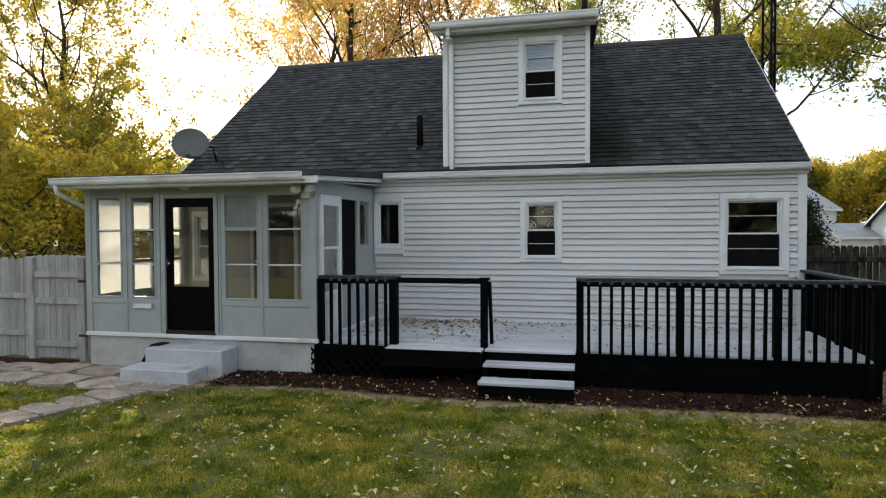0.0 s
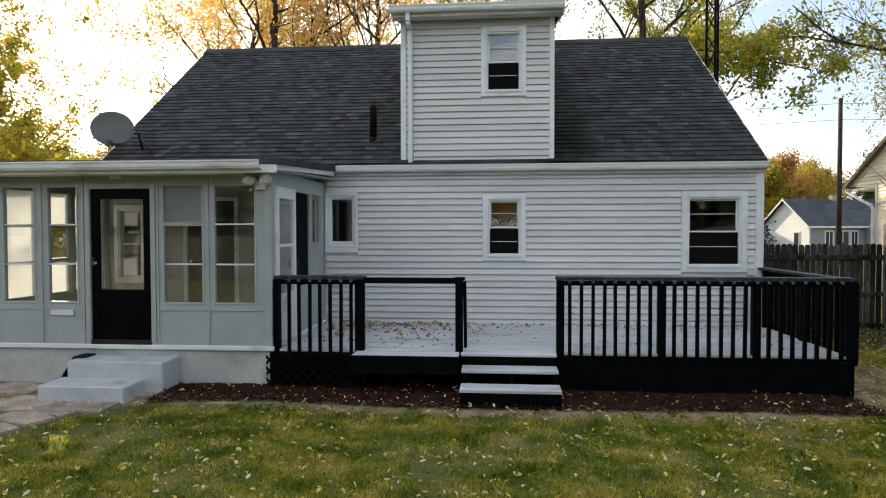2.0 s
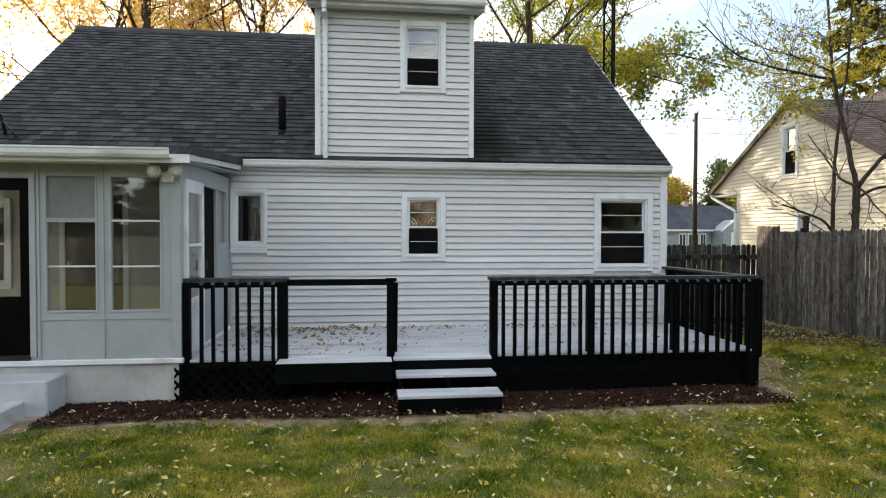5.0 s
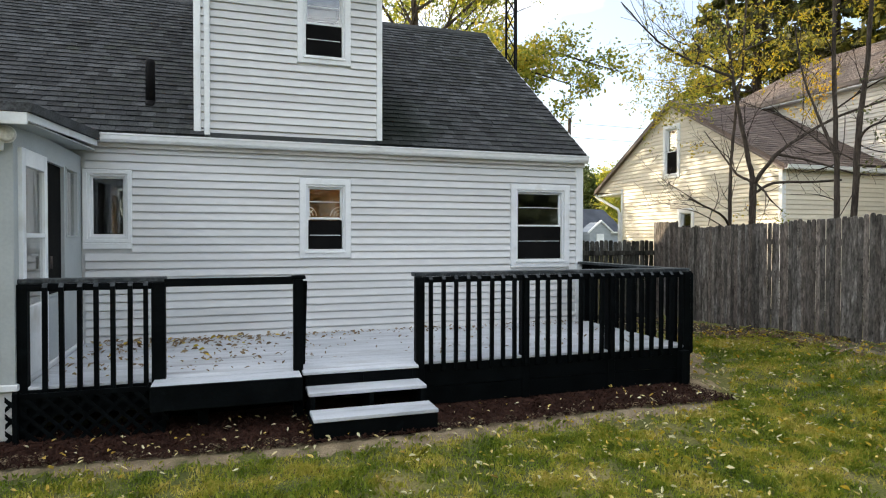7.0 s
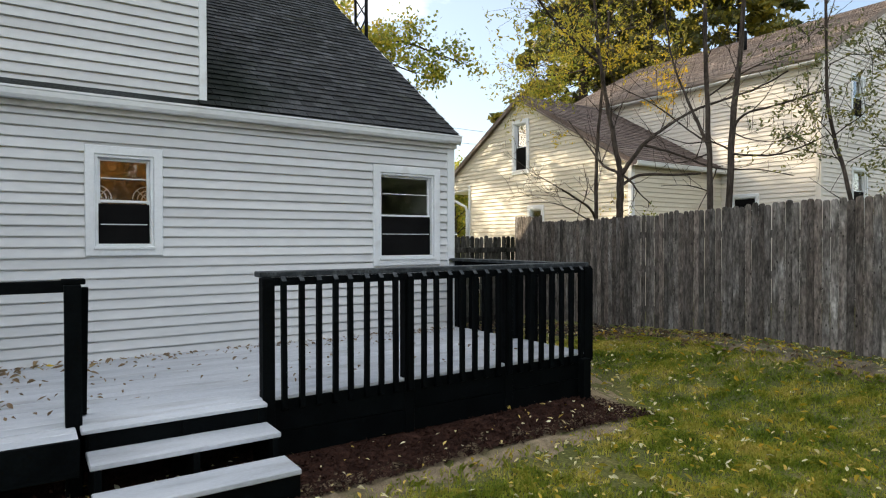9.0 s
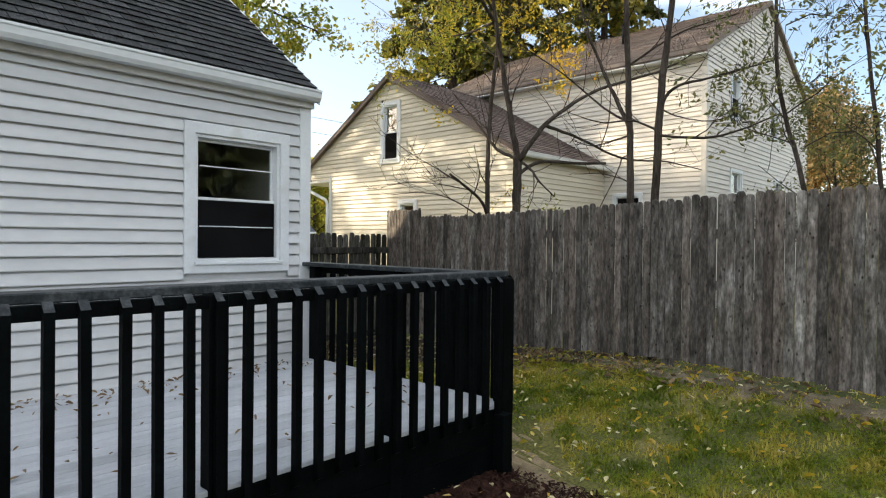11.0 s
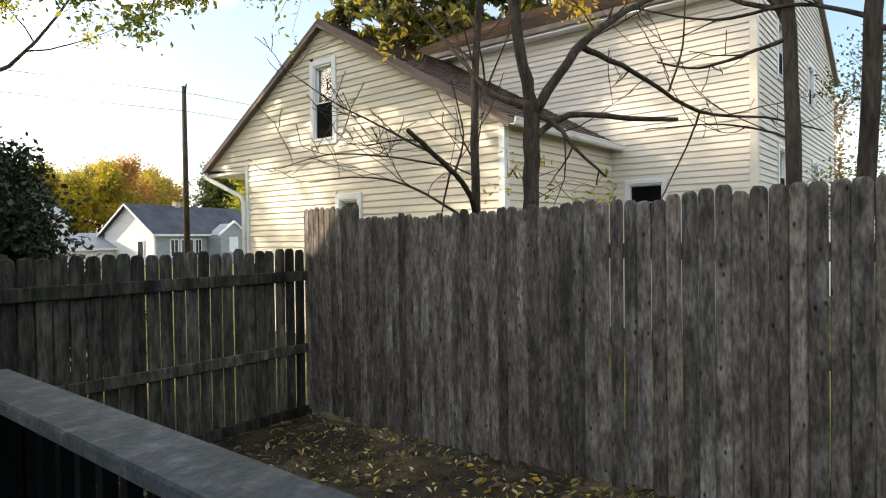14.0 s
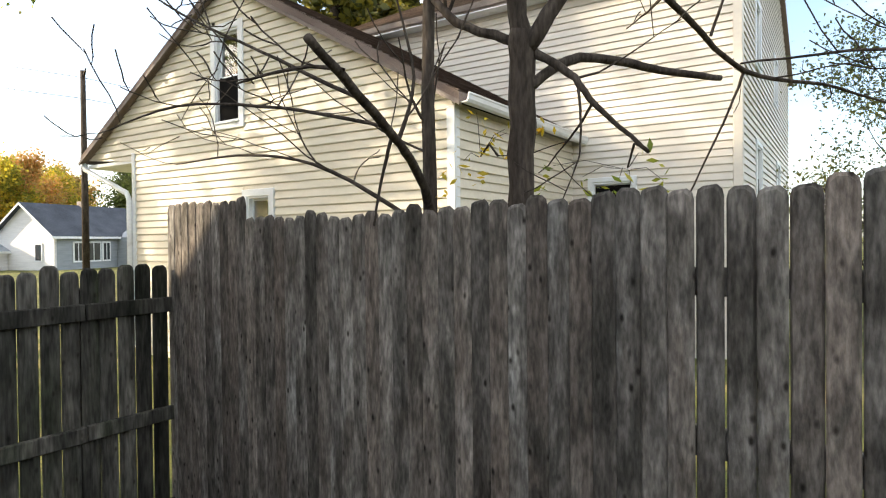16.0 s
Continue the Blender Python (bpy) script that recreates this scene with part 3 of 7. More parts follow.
strip_sheet("mulch_bed", [(-10.4, 7.92), (-8.2, 7.98), (-8.05, 8.25)], [(-10.4, 8.31), (-8.05, 8.31)], MULCH, "dark mulch under the white fence", 0.03)
strip_sheet("mulch_bed", [(-5.2, 7.62), (-3, 7.44), (-1, 7.31), (1, 7.36), (2.2, 7.38), (2.65, 7.50), (2.9, 7.74), (3.08, 8.25)], [(-5.2, 8.3), (2.9, 9.0), (3.08, 8.5)], MULCH, "dark brown mulch bed along the deck", 0.035)


def fence_dirt():
    """Bare trodden earth along the foot of the side fence, ragged towards the lawn."""
    v, f, cols = [], [], 7
    for i in range(141):
        y = 1.98 + i * 0.05
        xf = 6.21 - (13.0 - y) * 0.115
        w = 0.42 + 0.20 * noise.noise((y * 1.1, 4.0, 0)) + 0.10 * noise.noise((y * 5.0, 7.0, 0))
        for k in range(cols):
            x = xf + 0.05 - w * 1.15 * k / (cols - 1)
            v.append(Vector((x, y, ground_z(x, y) + 0.016 * (1 - (k / (cols - 1)) ** 3) + 0.006 * noise.noise((x * 9, y * 9, 1)))))
    for i in range(140):
        for k in range(cols - 1):
            a = i * cols + k
            f.append([a, a + 1, a + cols + 1, a + cols])
    sh = Shape()
    sh.v, sh.f = v, f
    tagged(part("dirt_strip", sh, FENCEDIRT), "bare trodden dirt along the foot of the fence", "dirt", kind="structure")


fence_dirt()


# ---- walls, siding, windows ----
def wall_slab(x0, x1, z0, z1, holes, y0, y1, F):
    """A wall with openings right through it."""
    sh = Shape(F)
    xs = sorted({x0, x1, *[h[0] for h in holes], *[h[1] for h in holes]})
    zs = sorted({z0, z1, *[h[2] for h in holes], *[h[3] for h in holes]})
    for xa, xb in zip(xs, xs[1:]):
        run = None
        for za, zb in zip(zs, zs[1:]):
            mx, mz = (xa + xb) / 2, (za + zb) / 2
            solid = not any(h[0] < mx < h[1] and h[2] < mz < h[3] for h in holes)
            if solid and run is None:
                run = za
            if run is not None and (not solid or zb == zs[-1]):
                top = zb if solid else za
                sh.prism([(xa, run), (xb, run), (xb, top), (xa, top)], y0, y1)
                run = None
    return sh


def siding(parent, F, z0, z1, left, right, holes, mat, course=0.1016, lip=0.020, name="siding_board"):
    """Lapped vinyl courses, each board a piece of its own, cut round the openings. left and right give the wall's ends at a height."""
    z = z0
    k = 0
    while z < z1 - 0.01:
        zt = min(z + course, z1)
        gaps = sorted((h[0], h[1]) for h in holes if h[2] < zt - 0.03 and h[3] > z + 0.03)
        la, lb, ra, rb = left(z), left(zt), right(z), right(zt)
        runs, cur, curt = [], la, lb
        for a, b in gaps:
            if a > cur + 0.02:
                runs.append((cur, curt, a, a))
            cur = curt = max(b, cur)
        if ra > cur + 0.02:
            runs.append((cur, curt, ra, max(rb, curt + 0.001)))
        for a0, a1, b0, b1 in runs:
            sh = Shape(F)
            j = 0.0012 * math.sin(k * 12.9898)
            prof = [(0.0135, 1.0, 1), (0.012, 1.0, 1), (0.012, 1 - 0.0150 / course, 1), (-0.002, 1 - 0.0155 / course, 1), (-lip + j, 0.09, 0), (-lip + j, 0.01, 0), (-lip + 0.003, 0.0, 0), (0.0135, 0.0, 0)]
            n = len(prof)
            for ea, eb in ((a0, a1), (b0, b1)):
                for y, f, _ in prof:
                    sh.v.append(F @ Vector((ea + (eb - ea) * f, y, z + (zt - z) * f)))
            sh.f.append(list(range(n))[::-1])
            sh.f.append(list(range(n, 2 * n)))
            for i in range(n):
                i2 = (i + 1) % n
                sh.f.append([i, i2, n + i2, n + i])
            part(name, sh, mat, parent)
            k += 1
        z = zt


def window(parent, F, x0, x1, z0, z1, casing=0.09, style="double", bars=(), sill=True, trim=None, name="window", label="white double-hung window with white casing", screen=0.0):
    """A window in its outer size: casing proud of the wall, frame, two sashes, panes."""
    trim = trim or TRIM
    c = casing
    sh = Shape(F)
    sh.ring(x0, x1, z0, z1, c, -0.032, 0.02, 0.006)
    w = part(name, sh, trim, parent, label)
    a0, a1, b0, b1 = x0 + c, x1 - c, z0 + c, z1 - c
    fr = Shape(F)
    t = 0.028
    fr.ring(a0, a1, b0, b1, t, -0.012, 0.09)
    part("frame", fr, trim, w)
    if sill:
        part("sill", Shape(F).box(a0 - 0.01, a1 + 0.01, -0.052, -0.0325, b0 - 0.022, b0 + 0.004, 0.005), trim, w)
    a0, a1, b0, b1 = a0 + t, a1 - t, b0 + t, b1 - t
    mid = (b0 + b1) / 2
    panes = [(b0, mid + 0.012, 0.030), (mid - 0.012, b1, 0.052)] if style == "double" else [(b0, b1, 0.035)]
    s = 0.026
    for za, zb, d in panes:
        sa = Shape(F)
        sa.ring(a0, a1, za, zb, s, d, d + 0.02, 0.003)
        part("sash", sa, trim, w)
        pn = part("pane", Shape(F).box(a0 + s, a1 - s, d + 0.008, d + 0.012, za + s, zb - s, 0.0005), GLASS, w)
        pn.visible_shadow = False
    if screen:
        sc = Shape(F).box(a0 + 0.006, a1 - 0.006, 0.024, 0.0265, b0 + 0.006, b0 + (b1 - b0) * screen, 0.0005)
        part("insect_screen", sc, SCREEN, w, "dark insect screen")
    for fz in bars:
        zz = b0 + (b1 - b0) * fz
        part("storm_bar", Shape(F).box(a0 + s, a1 - s, 0.012, 0.022, zz - 0.0045, zz + 0.0045, 0.002), GUTTER, w)
    return w


def shingles(parent, F, width, length, rows_from=0, tab=0.17, step=0.140, mat=None, cut=None, near=None, skip=()):
    """Asphalt tabs lapped up a slope. F: x along the eave, y up the slope, z off the roof. near(x, y) picks those that are pieces of their own."""
    rnd = random.Random(5)
    tv = [(-0.5, 0, 0.0185), (0.5, 0, 0.0185), (0.5, 1.25, 0.001), (-0.5, 1.25, 0.001), (-0.5, 0.11, 0.001), (0.5, 0.11, 0.001)]
    tf = [[0, 1, 2, 3], [4, 5, 1, 0], [4, 0, 3, 3], [5, 2, 1, 1]]
    verts, quads = [], []
    kept = 0
    shared = None
    y = 0.0
    row = 0
    while y < length - 0.02:
        off = (row % 2) * tab / 2 + rnd.uniform(-0.03, 0.03)
        x = -off
        while x < width:
            xa, xb = max(x, 0) + 0.003, min(x + tab, width) - 0.003
            xm = (xa + xb) / 2
            if xb - xa > 0.04 and not any(a < xm < b and c < y + 0.06 < d for a, b, c, d in skip):
                lift = rnd.uniform(0, 0.004)
                h = min(step, length - y)
                full = xb - xa > tab - 0.02 and h > step - 0.01
                if near and full and kept < 300 and near(xm, y):
                    if shared is None:
                        sh = Shape()
                        wv = tab - 0.006
                        sh.v = [F.to_3x3() @ Vector((a * wv, b * step, c)) for a, b, c in tv]
                        sh.f = [[0, 1, 2, 3], [4, 5, 1, 0], [4, 0, 3], [5, 2, 1]]
                        shared = piece_mesh("shingle", sh, mat)
                    piece("shingle", shared, parent, F @ Vector((xm, y, lift)))
                    kept += 1
                else:
                    k0 = len(verts)
                    for a, b, c in tv:
                        verts.append(F @ Vector((xm + a * (xb - xa), y + b * h, c + lift)))
                    quads.append(k0)
            x += tab
        y += step
        row += 1
    sh = Shape()
    sh.v = verts
    for k0 in quads:
        sh.f += [[k0, k0 + 1, k0 + 2, k0 + 3], [k0 + 4, k0 + 5, k0 + 1, k0], [k0 + 4, k0, k0 + 3], [k0 + 5, k0 + 2, k0 + 1]]
    if verts:
        tagged(part("shingles", sh, mat, parent), kind="stuff")


def slope_frame(origin, along, up):
    a, u = Vector(along).normalized(), Vector(up).normalized()
    n = a.cross(u)
    return Matrix(((a.x, u.x, n.x, origin[0]), (a.y, u.y, n.y, origin[1]), (a.z, u.z, n.z, origin[2]), (0, 0, 0, 1)))


# ---- the house ----
WY = 10.5                       # plane of the rear wall
HX0, HX1, HY1 = -7.75, 2.912, 18.5
EAVE_Y, EAVE_Z, RIDGE_Y, RIDGE_Z = 10.40, 3.09, 14.5, 6.19
PITCH = (RIDGE_Z - EAVE_Z) / (RIDGE_Y - EAVE_Y)
DX0, DX1, DZ1 = -2.68, -0.28, 5.38

house = thing("house", (0, 14.5, 0), "pale grey vinyl-sided house with charcoal shingle roof and shed dormer", "house")
NF = side_frame((0, WY, 0), (1, 0), (0, -1))
WINS = {"left": (-3.955, -3.415, 1.66, 2.63), "middle": (-1.39, -0.70, 1.53, 2.60), "right": (1.70, 2.692, 1.36, 2.62), "upper": (-1.415, -0.70, 4.14, 5.24)}


def hole(w, c=0.09):
    return (w[0] + c, w[1] - c, w[2] + c, w[3] - c)


porch_win, porch_door = (-7.55, -7.0, 1.15, 2.45), (-6.33, -5.42, 0.55, 2.58)
lower_holes = [(-3.903, -3.467, 1.787, 2.578)] + [hole(WINS[k]) for k in ("middle", "right")] + [hole(porch_win), hole(porch_door, 0.05)]
wall = part("wall", wall_slab(HX0, HX1, -0.1, 3.0, lower_holes, 0.014, 0.15, NF), SIDING, house)
dormer_wall = part("dormer_wall", wall_slab(DX0, DX1, 3.02, DZ1, [hole(WINS["upper"])], 0.014, 0.13, NF), SIDING, house)
siding(wall, NF, 0.50, 2.955, lambda z: -3.93, lambda z: HX1 - 0.10, [WINS["left"], WINS["middle"], WINS["right"]], SIDING)
siding(dormer_wall, NF, 3.10, 5.36, lambda z: DX0 + 0.065, lambda z: DX1 - 0.06, [WINS["upper"]], SIDING)
window(house, NF, -3.955, -3.415, 1.735, 2.63, casing=0.052, style="single", sill=False, label="narrow white-framed fixed window with wide sill board")
mid_window = window(house, NF, *WINS["middle"], casing=0.085, bars=(0.23, 0.765), screen=0.47, label="white double-hung window with flat white casing")
window(house, NF, *WINS["right"], casing=0.095, bars=(0.27, 0.77), screen=0.49, label="wide white double-hung window with storm bars")
window(house, NF, *WINS["upper"], casing=0.085, bars=(0.25, 0.755), screen=0.48, label="white double-hung dormer window")
for sx, xe in ((1, -1.272), (-1, -0.818)):
    fret = Shape()
    for r in (0.13, 0.085, 0.045):
        fret.tube([(xe + sx * r * math.sin(a), WY + 0.19, 2.10 + r * math.cos(a)) for a in np.linspace(0, math.pi / 2, 8)], [0.006] * 8, 5)
    fret.tube([(xe, WY + 0.19, 2.10), (xe + sx * 0.09, WY + 0.19, 2.19)], [0.005, 0.005], 5)
    part("fretwork_bracket", fret, TRIM, mid_window, "white curved fretwork behind the glass")
part("apron_board", Shape(NF).box(-3.955, -3.415, -0.034, 0.012, 1.66, 1.734, 0.005), TRIM, house)
part("corner_trim", Shape().box(HX1 - 0.10, HX1 + 0.022, WY - 0.022, WY + 0.10, 0.45, 2.955, 0.006), TRIM, house)
part("corner_trim", Shape().box(DX0 - 0.02, DX0 + 0.065, WY - 0.022, WY + 0.08, 3.09, 5.36, 0.006), TRIM, house)
part("corner_trim", Shape().box(DX1 - 0.06, DX1 + 0.02, WY - 0.022, WY + 0.08, 3.09, 5.36, 0.006), TRIM, house)

# Dark walls added to keep light out behind the dormer window.
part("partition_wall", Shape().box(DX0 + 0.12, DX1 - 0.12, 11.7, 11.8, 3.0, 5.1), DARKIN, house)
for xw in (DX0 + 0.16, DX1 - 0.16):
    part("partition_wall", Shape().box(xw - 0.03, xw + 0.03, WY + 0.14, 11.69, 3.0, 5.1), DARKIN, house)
# gable ends and far wall
for nm, x, out in (("gable_wall", HX1, 1), ("gable_wall", HX0, -1)):
    sh = Shape()
    zt = EAVE_Z - 0.12
    poly = [(WY + 0.15, -0.1), (HY1, -0.1), (HY1, zt), (RIDGE_Y, RIDGE_Z - 0.16), (WY + 0.15, zt + 0.1)]
    sh.prism(poly, x - 0.15 * out, x, 'x')
    gw = part(nm, sh, SIDING, house)
    if out > 0:
        GF = side_frame((x, WY, 0), (0, 1), (1, 0))
        lo = lambda z: max(0.11, (z - (EAVE_Z - 0.1)) / PITCH + (EAVE_Y - WY) + 0.0) if z > 3.0 else 0.11
        hi = lambda z: min(8.0, (RIDGE_Y - WY) * 2 - (z - 3.0) / PITCH)
        siding(gw, GF, 0.50, 5.9, lo, hi, [], SIDING, course=0.2032)
part("far_wall", Shape().prism([(HX0, -0.1), (HX1, -0.1), (HX1, 3.0), (HX0, 3.0)], HY1 - 0.15, HY1), SIDING, house)
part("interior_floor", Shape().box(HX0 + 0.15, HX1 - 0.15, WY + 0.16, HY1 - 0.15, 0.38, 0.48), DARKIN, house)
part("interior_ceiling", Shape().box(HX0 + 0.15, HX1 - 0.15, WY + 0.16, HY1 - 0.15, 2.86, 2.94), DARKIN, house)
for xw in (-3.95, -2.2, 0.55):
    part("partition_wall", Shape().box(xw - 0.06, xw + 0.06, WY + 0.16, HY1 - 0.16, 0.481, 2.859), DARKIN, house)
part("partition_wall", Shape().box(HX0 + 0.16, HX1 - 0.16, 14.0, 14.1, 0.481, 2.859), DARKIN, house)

# roof
slope_len = math.hypot(RIDGE_Y - EAVE_Y, RIDGE_Z - EAVE_Z)
RX0, RX1 = HX0 - 0.08, HX1 + 0.03
sh = Shape()
d = 0.11
sh.prism([(EAVE_Y, EAVE_Z - d), (RIDGE_Y, RIDGE_Z - d), (2 * RIDGE_Y - EAVE_Y, EAVE_Z - d), (2 * RIDGE_Y - EAVE_Y, EAVE_Z - 0.012), (RIDGE_Y, RIDGE_Z - 0.012), (EAVE_Y, EAVE_Z - 0.012)], RX0, RX1, 'x')
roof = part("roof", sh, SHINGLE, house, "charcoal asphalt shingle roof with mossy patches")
for xa, xb in ((RX0 - 0.02, RX0 - 0.001), (RX1 + 0.001, RX1 + 0.02)):
    part("rake_trim", Shape().prism([(EAVE_Y - 0.02, EAVE_Z - 0.16), (RIDGE_Y, RIDGE_Z - 0.16), (RIDGE_Y, RIDGE_Z - 0.02), (EAVE_Y - 0.02, EAVE_Z - 0.02)], xa, xb, 'x'), GUTTER, house)
part("ridge_cap", Shape().prism([(RIDGE_Y - 0.15, RIDGE_Z - 0.10), (RIDGE_Y + 0.15, RIDGE_Z - 0.10), (RIDGE_Y + 0.13, RIDGE_Z - 0.07), (RIDGE_Y, RIDGE_Z + 0.035), (RIDGE_Y - 0.13, RIDGE_Z - 0.07)], RX0, RX1, 'x'), SHINGLE, house)

# dormer sides, roof, gutter
for x, out in ((DX1, 1), (DX0, -1)):
    sh = Shape()
    yb = EAVE_Y + (5.9 - EAVE_Z) / PITCH
    sh.prism([(WY + 0.13, 3.1), (yb, 5.9), (WY + 0.13, DZ1 + 0.02)], x - 0.1 * out, x, 'x')
    part("dormer_cheek", sh, SIDING, house)
sh = Shape().prism([(10.22, 5.38), (10.22, 5.47), (RIDGE_Y, 6.25), (RIDGE_Y, 6.16)], DX0 - 0.13, DX1 + 0.13, 'x')
part("dormer_roof", sh, SHINGLE, house)
part("dormer_fascia", Shape().box(DX0 - 0.13, DX1 + 0.13, 10.20, 10.222, 5.33, 5.475, 0.004), STAINED, house)
part("dormer_soffit", Shape().box(DX0 - 0.12, DX1 + 0.12, 10.223, 10.49, 5.365, 5.382, 0.003), TRIM, house)
part("rake_trim", Shape().prism([(10.205, 5.34), (10.205, 5.46), (12.9, 5.95), (12.9, 5.83)], DX1 + 0.131, DX1 + 0.15, 'x'), GUTTER, house)


def gutter(x0, x1, y, z, name="gutter"):
    """A moulded aluminium gutter, open at the top."""
    prof = [(0.10, 0.0), (0.02, 0.0), (0.0, 0.03), (-0.004, 0.075), (-0.014, 0.085), (-0.014, 0.102), (-0.004, 0.102), (0.008, 0.08), (0.012, 0.035), (0.03, 0.012), (0.10, 0.012)]
    sh = Shape()
    sh.prism([(y + a, z + b) for a, b in prof], x0, x1, 'x')
    return sh


part("gutter", gutter(-3.80, RX1 + 0.005, 10.335, 2.955), GUTTER, house, "white moulded aluminium gutter")
part("dormer_gutter", gutter(DX0 - 0.15, DX1 + 0.14, 10.10, 5.385), GUTTER, house)
part("eave_fascia", Shape().box(-3.9, RX1, 10.44, 10.481, 2.90, 2.985, 0.003), STAINED, house)
dsp = Shape()
dsp.box(DX0 + 0.105, DX0 + 0.175, WY - 0.085, WY - 0.018, 3.10, 5.22, 0.012)
dsp.box(DX0 + 0.105, DX0 + 0.175, 10.14, 10.20, 5.26, 5.39, 0.01)
dsp.box(DX0 + 0.106, DX0 + 0.174, 10.16, WY - 0.02, 5.20, 5.265, 0.012)
part("downspout", dsp, GUTTER, house)

# roof fittings
vent = thing("vent_pipe", (-3.27, 11.1, 3.62), "black plumbing vent pipe with flashing on the shingle roof", "pipe")
part("pipe", Shape().tube([(-3.27, 11.1, 3.45), (-3.27, 11.1, 4.12), (-3.27, 11.1, 4.16)], [0.061, 0.061, 0.058], 14), PIPE, vent)
part("flashing", Shape().tube([(-3.27, 11.08, 3.50), (-3.27, 11.10, 3.57), (-3.27, 11.1, 3.62)], [0.125, 0.080, 0.064], 14), PIPE, vent)

stack = thing("roof_stack", (-0.35, 13.6, 6.0), "dark metal flue stack above the dormer roof", "pipe")
part("flue", Shape().tube([(-0.35, 13.6, 5.9), (-0.35, 13.6, 7.1)], [0.07, 0.07], 12), PIPE, stack)
part("cap", Shape().tube([(-0.35, 13.6, 7.1), (-0.35, 13.6, 7.12), (-0.35, 13.6, 7.2)], [0.11, 0.11, 0.03], 12), PIPE, stack)

dish = thing("satellite_dish", (-7.35, 10.75, 3.35), "grey satellite dish on a bracket at the roof corner", "satellite dish")
DC, DN = Vector((-7.54, 10.45, 3.70)), Vector((0.35, -0.85, 0.42)).normalized()
u = DN.orthogonal().normalized()
w2 = DN.cross(u)
sh = Shape()
rings = 7
for layer, off in ((0, 0.0), (1, -0.012)):
    for r in range(rings + 1):
        rr = 0.325 * r / rings
        for s in range(28):
            an = 2 * math.pi * s / 28
            sh.v.append(DC + (u * math.cos(an) + w2 * math.sin(an) * 1.06) * rr + DN * (rr * rr * 0.55 + off))
n1 = (rings + 1) * 28
for layer in (0, 1):
    for r in range(rings):
        for s in range(28):
            a, b = layer * n1 + r * 28 + s, layer * n1 + r * 28 + (s + 1) % 28
            q = [a, b, b + 28, a + 28]
            sh.f.append(q if layer == 0 else q[::-1])
for s in range(28):
    a, b = rings * 28 + s, rings * 28 + (s + 1) % 28
    sh.f.append([a, b, b + n1, a + n1])
sh.smooth = True
part("reflector", sh, DISHGREY, dish)
part("arm", Shape().tube([DC - w2 * 0.33 if w2.z > 0 else DC + w2 * 0.33, DC + DN * 0.34 + Vector((0, 0, -0.40))], [0.018, 0.016], 8), DISHGREY, dish)
part("receiver", Shape().tube([DC + DN * 0.26 + Vector((0, 0, -0.33)), DC + DN * 0.38 + Vector((0, 0, -0.38))], [0.045, 0.04], 10), DISHGREY, dish)
part("mast", Shape().tube([(-7.25, 10.85, 3.36), (-7.3, 10.80, 3.70), DC - DN * 0.05], [0.026, 0.026, 0.026], 8), DARKMETAL, dish)
part("foot", Shape().tube([(-7.05, 10.75, 3.36), (-7.28, 10.80, 3.62)], [0.014, 0.014], 6), DARKMETAL, dish)

tower = thing("antenna_tower", (3.25, 13.9, 0.1), "thin dark lattice antenna tower beside the gable wall", "antenna tower")
for k in range(3):
    an = 2 * math.pi * k / 3 + 0.5
    p = Vector((3.3 + 0.13 * math.cos(an), 13.9 + 0.13 * math.sin(an), 0))
    part("leg", Shape().tube([p + Vector((0, 0, 0.0)), p + Vector((0, 0, 12.5))], [0.026, 0.024], 6), PIPE, tower)
    an2 = an + 2 * math.pi / 3
    q = Vector((3.3 + 0.13 * math.cos(an2), 13.9 + 0.13 * math.sin(an2), 0))
    z = 0.4
    flip = False
    while z < 12.2:
        a, b = (p, q) if flip else (q, p)
        part("brace", Shape().tube([a + Vector((0, 0, z)), b + Vector((0, 0, z + 0.36))], [0.014, 0.014], 4), PIPE, tower)
        flip = not flip
        z += 0.38

# ---- enclosed porch ----
PX0, PX1, PY = -7.73, -3.97, 8.10
porch = thing("enclosed_porch", (-5.9, 9.3, 0), "blue-grey glazed back porch on a white painted foundation", "porch")
part("foundation", Shape().box(PX0 + 0.02, PX1 - 0.03, PY + 0.02, WY - 0.01, -0.1, 0.50, 0.01), MASONRY, porch, "white painted masonry foundation")
part("sill_ledge", Shape().box(PX0 - 0.02, PX1 + 0.02, PY - 0.03, WY - 0.01, 0.501, 0.56, 0.008), TRIM, porch)
PF = side_frame((0, PY, 0), (1, 0), (0, -1))
FW = [(-7.56, -7.10), (-6.95, -6.52), (-5.40, -4.85), (-4.73, -4.17)]
FZ0, FZ1 = 1.08, 2.60
PDOOR = (-6.38, -5.53, 0.60, 2.57)
holes = [(a, b, FZ0, FZ1) for a, b in FW] + [PDOOR]
panels("wall_panel", wall_slab(PX0, PX1, 0.561, 2.74, holes, 0.0, 0.07, PF), PORCH, porch)
for a, b in ((PX0, PX0 + 0.1), (-7.03, -7.01), (-6.47, -6.44), (-5.47, -5.445), (-4.80, -4.78), (PX1 - 0.1, PX1)):
    part("batten", Shape(PF).box(a, b, -0.016, -0.001, 0.562, 2.735, 0.004), PORCH, porch)
for a, b in ((PX0 + 0.1, -7.03), (-7.01, -6.47), (-5.445, -4.80), (-4.78, PX1 - 0.1)):
    part("panel_trim", Shape(PF).box(a, b, -0.012, -0.001, 1.0, 1.06, 0.004), PORCH, porch)


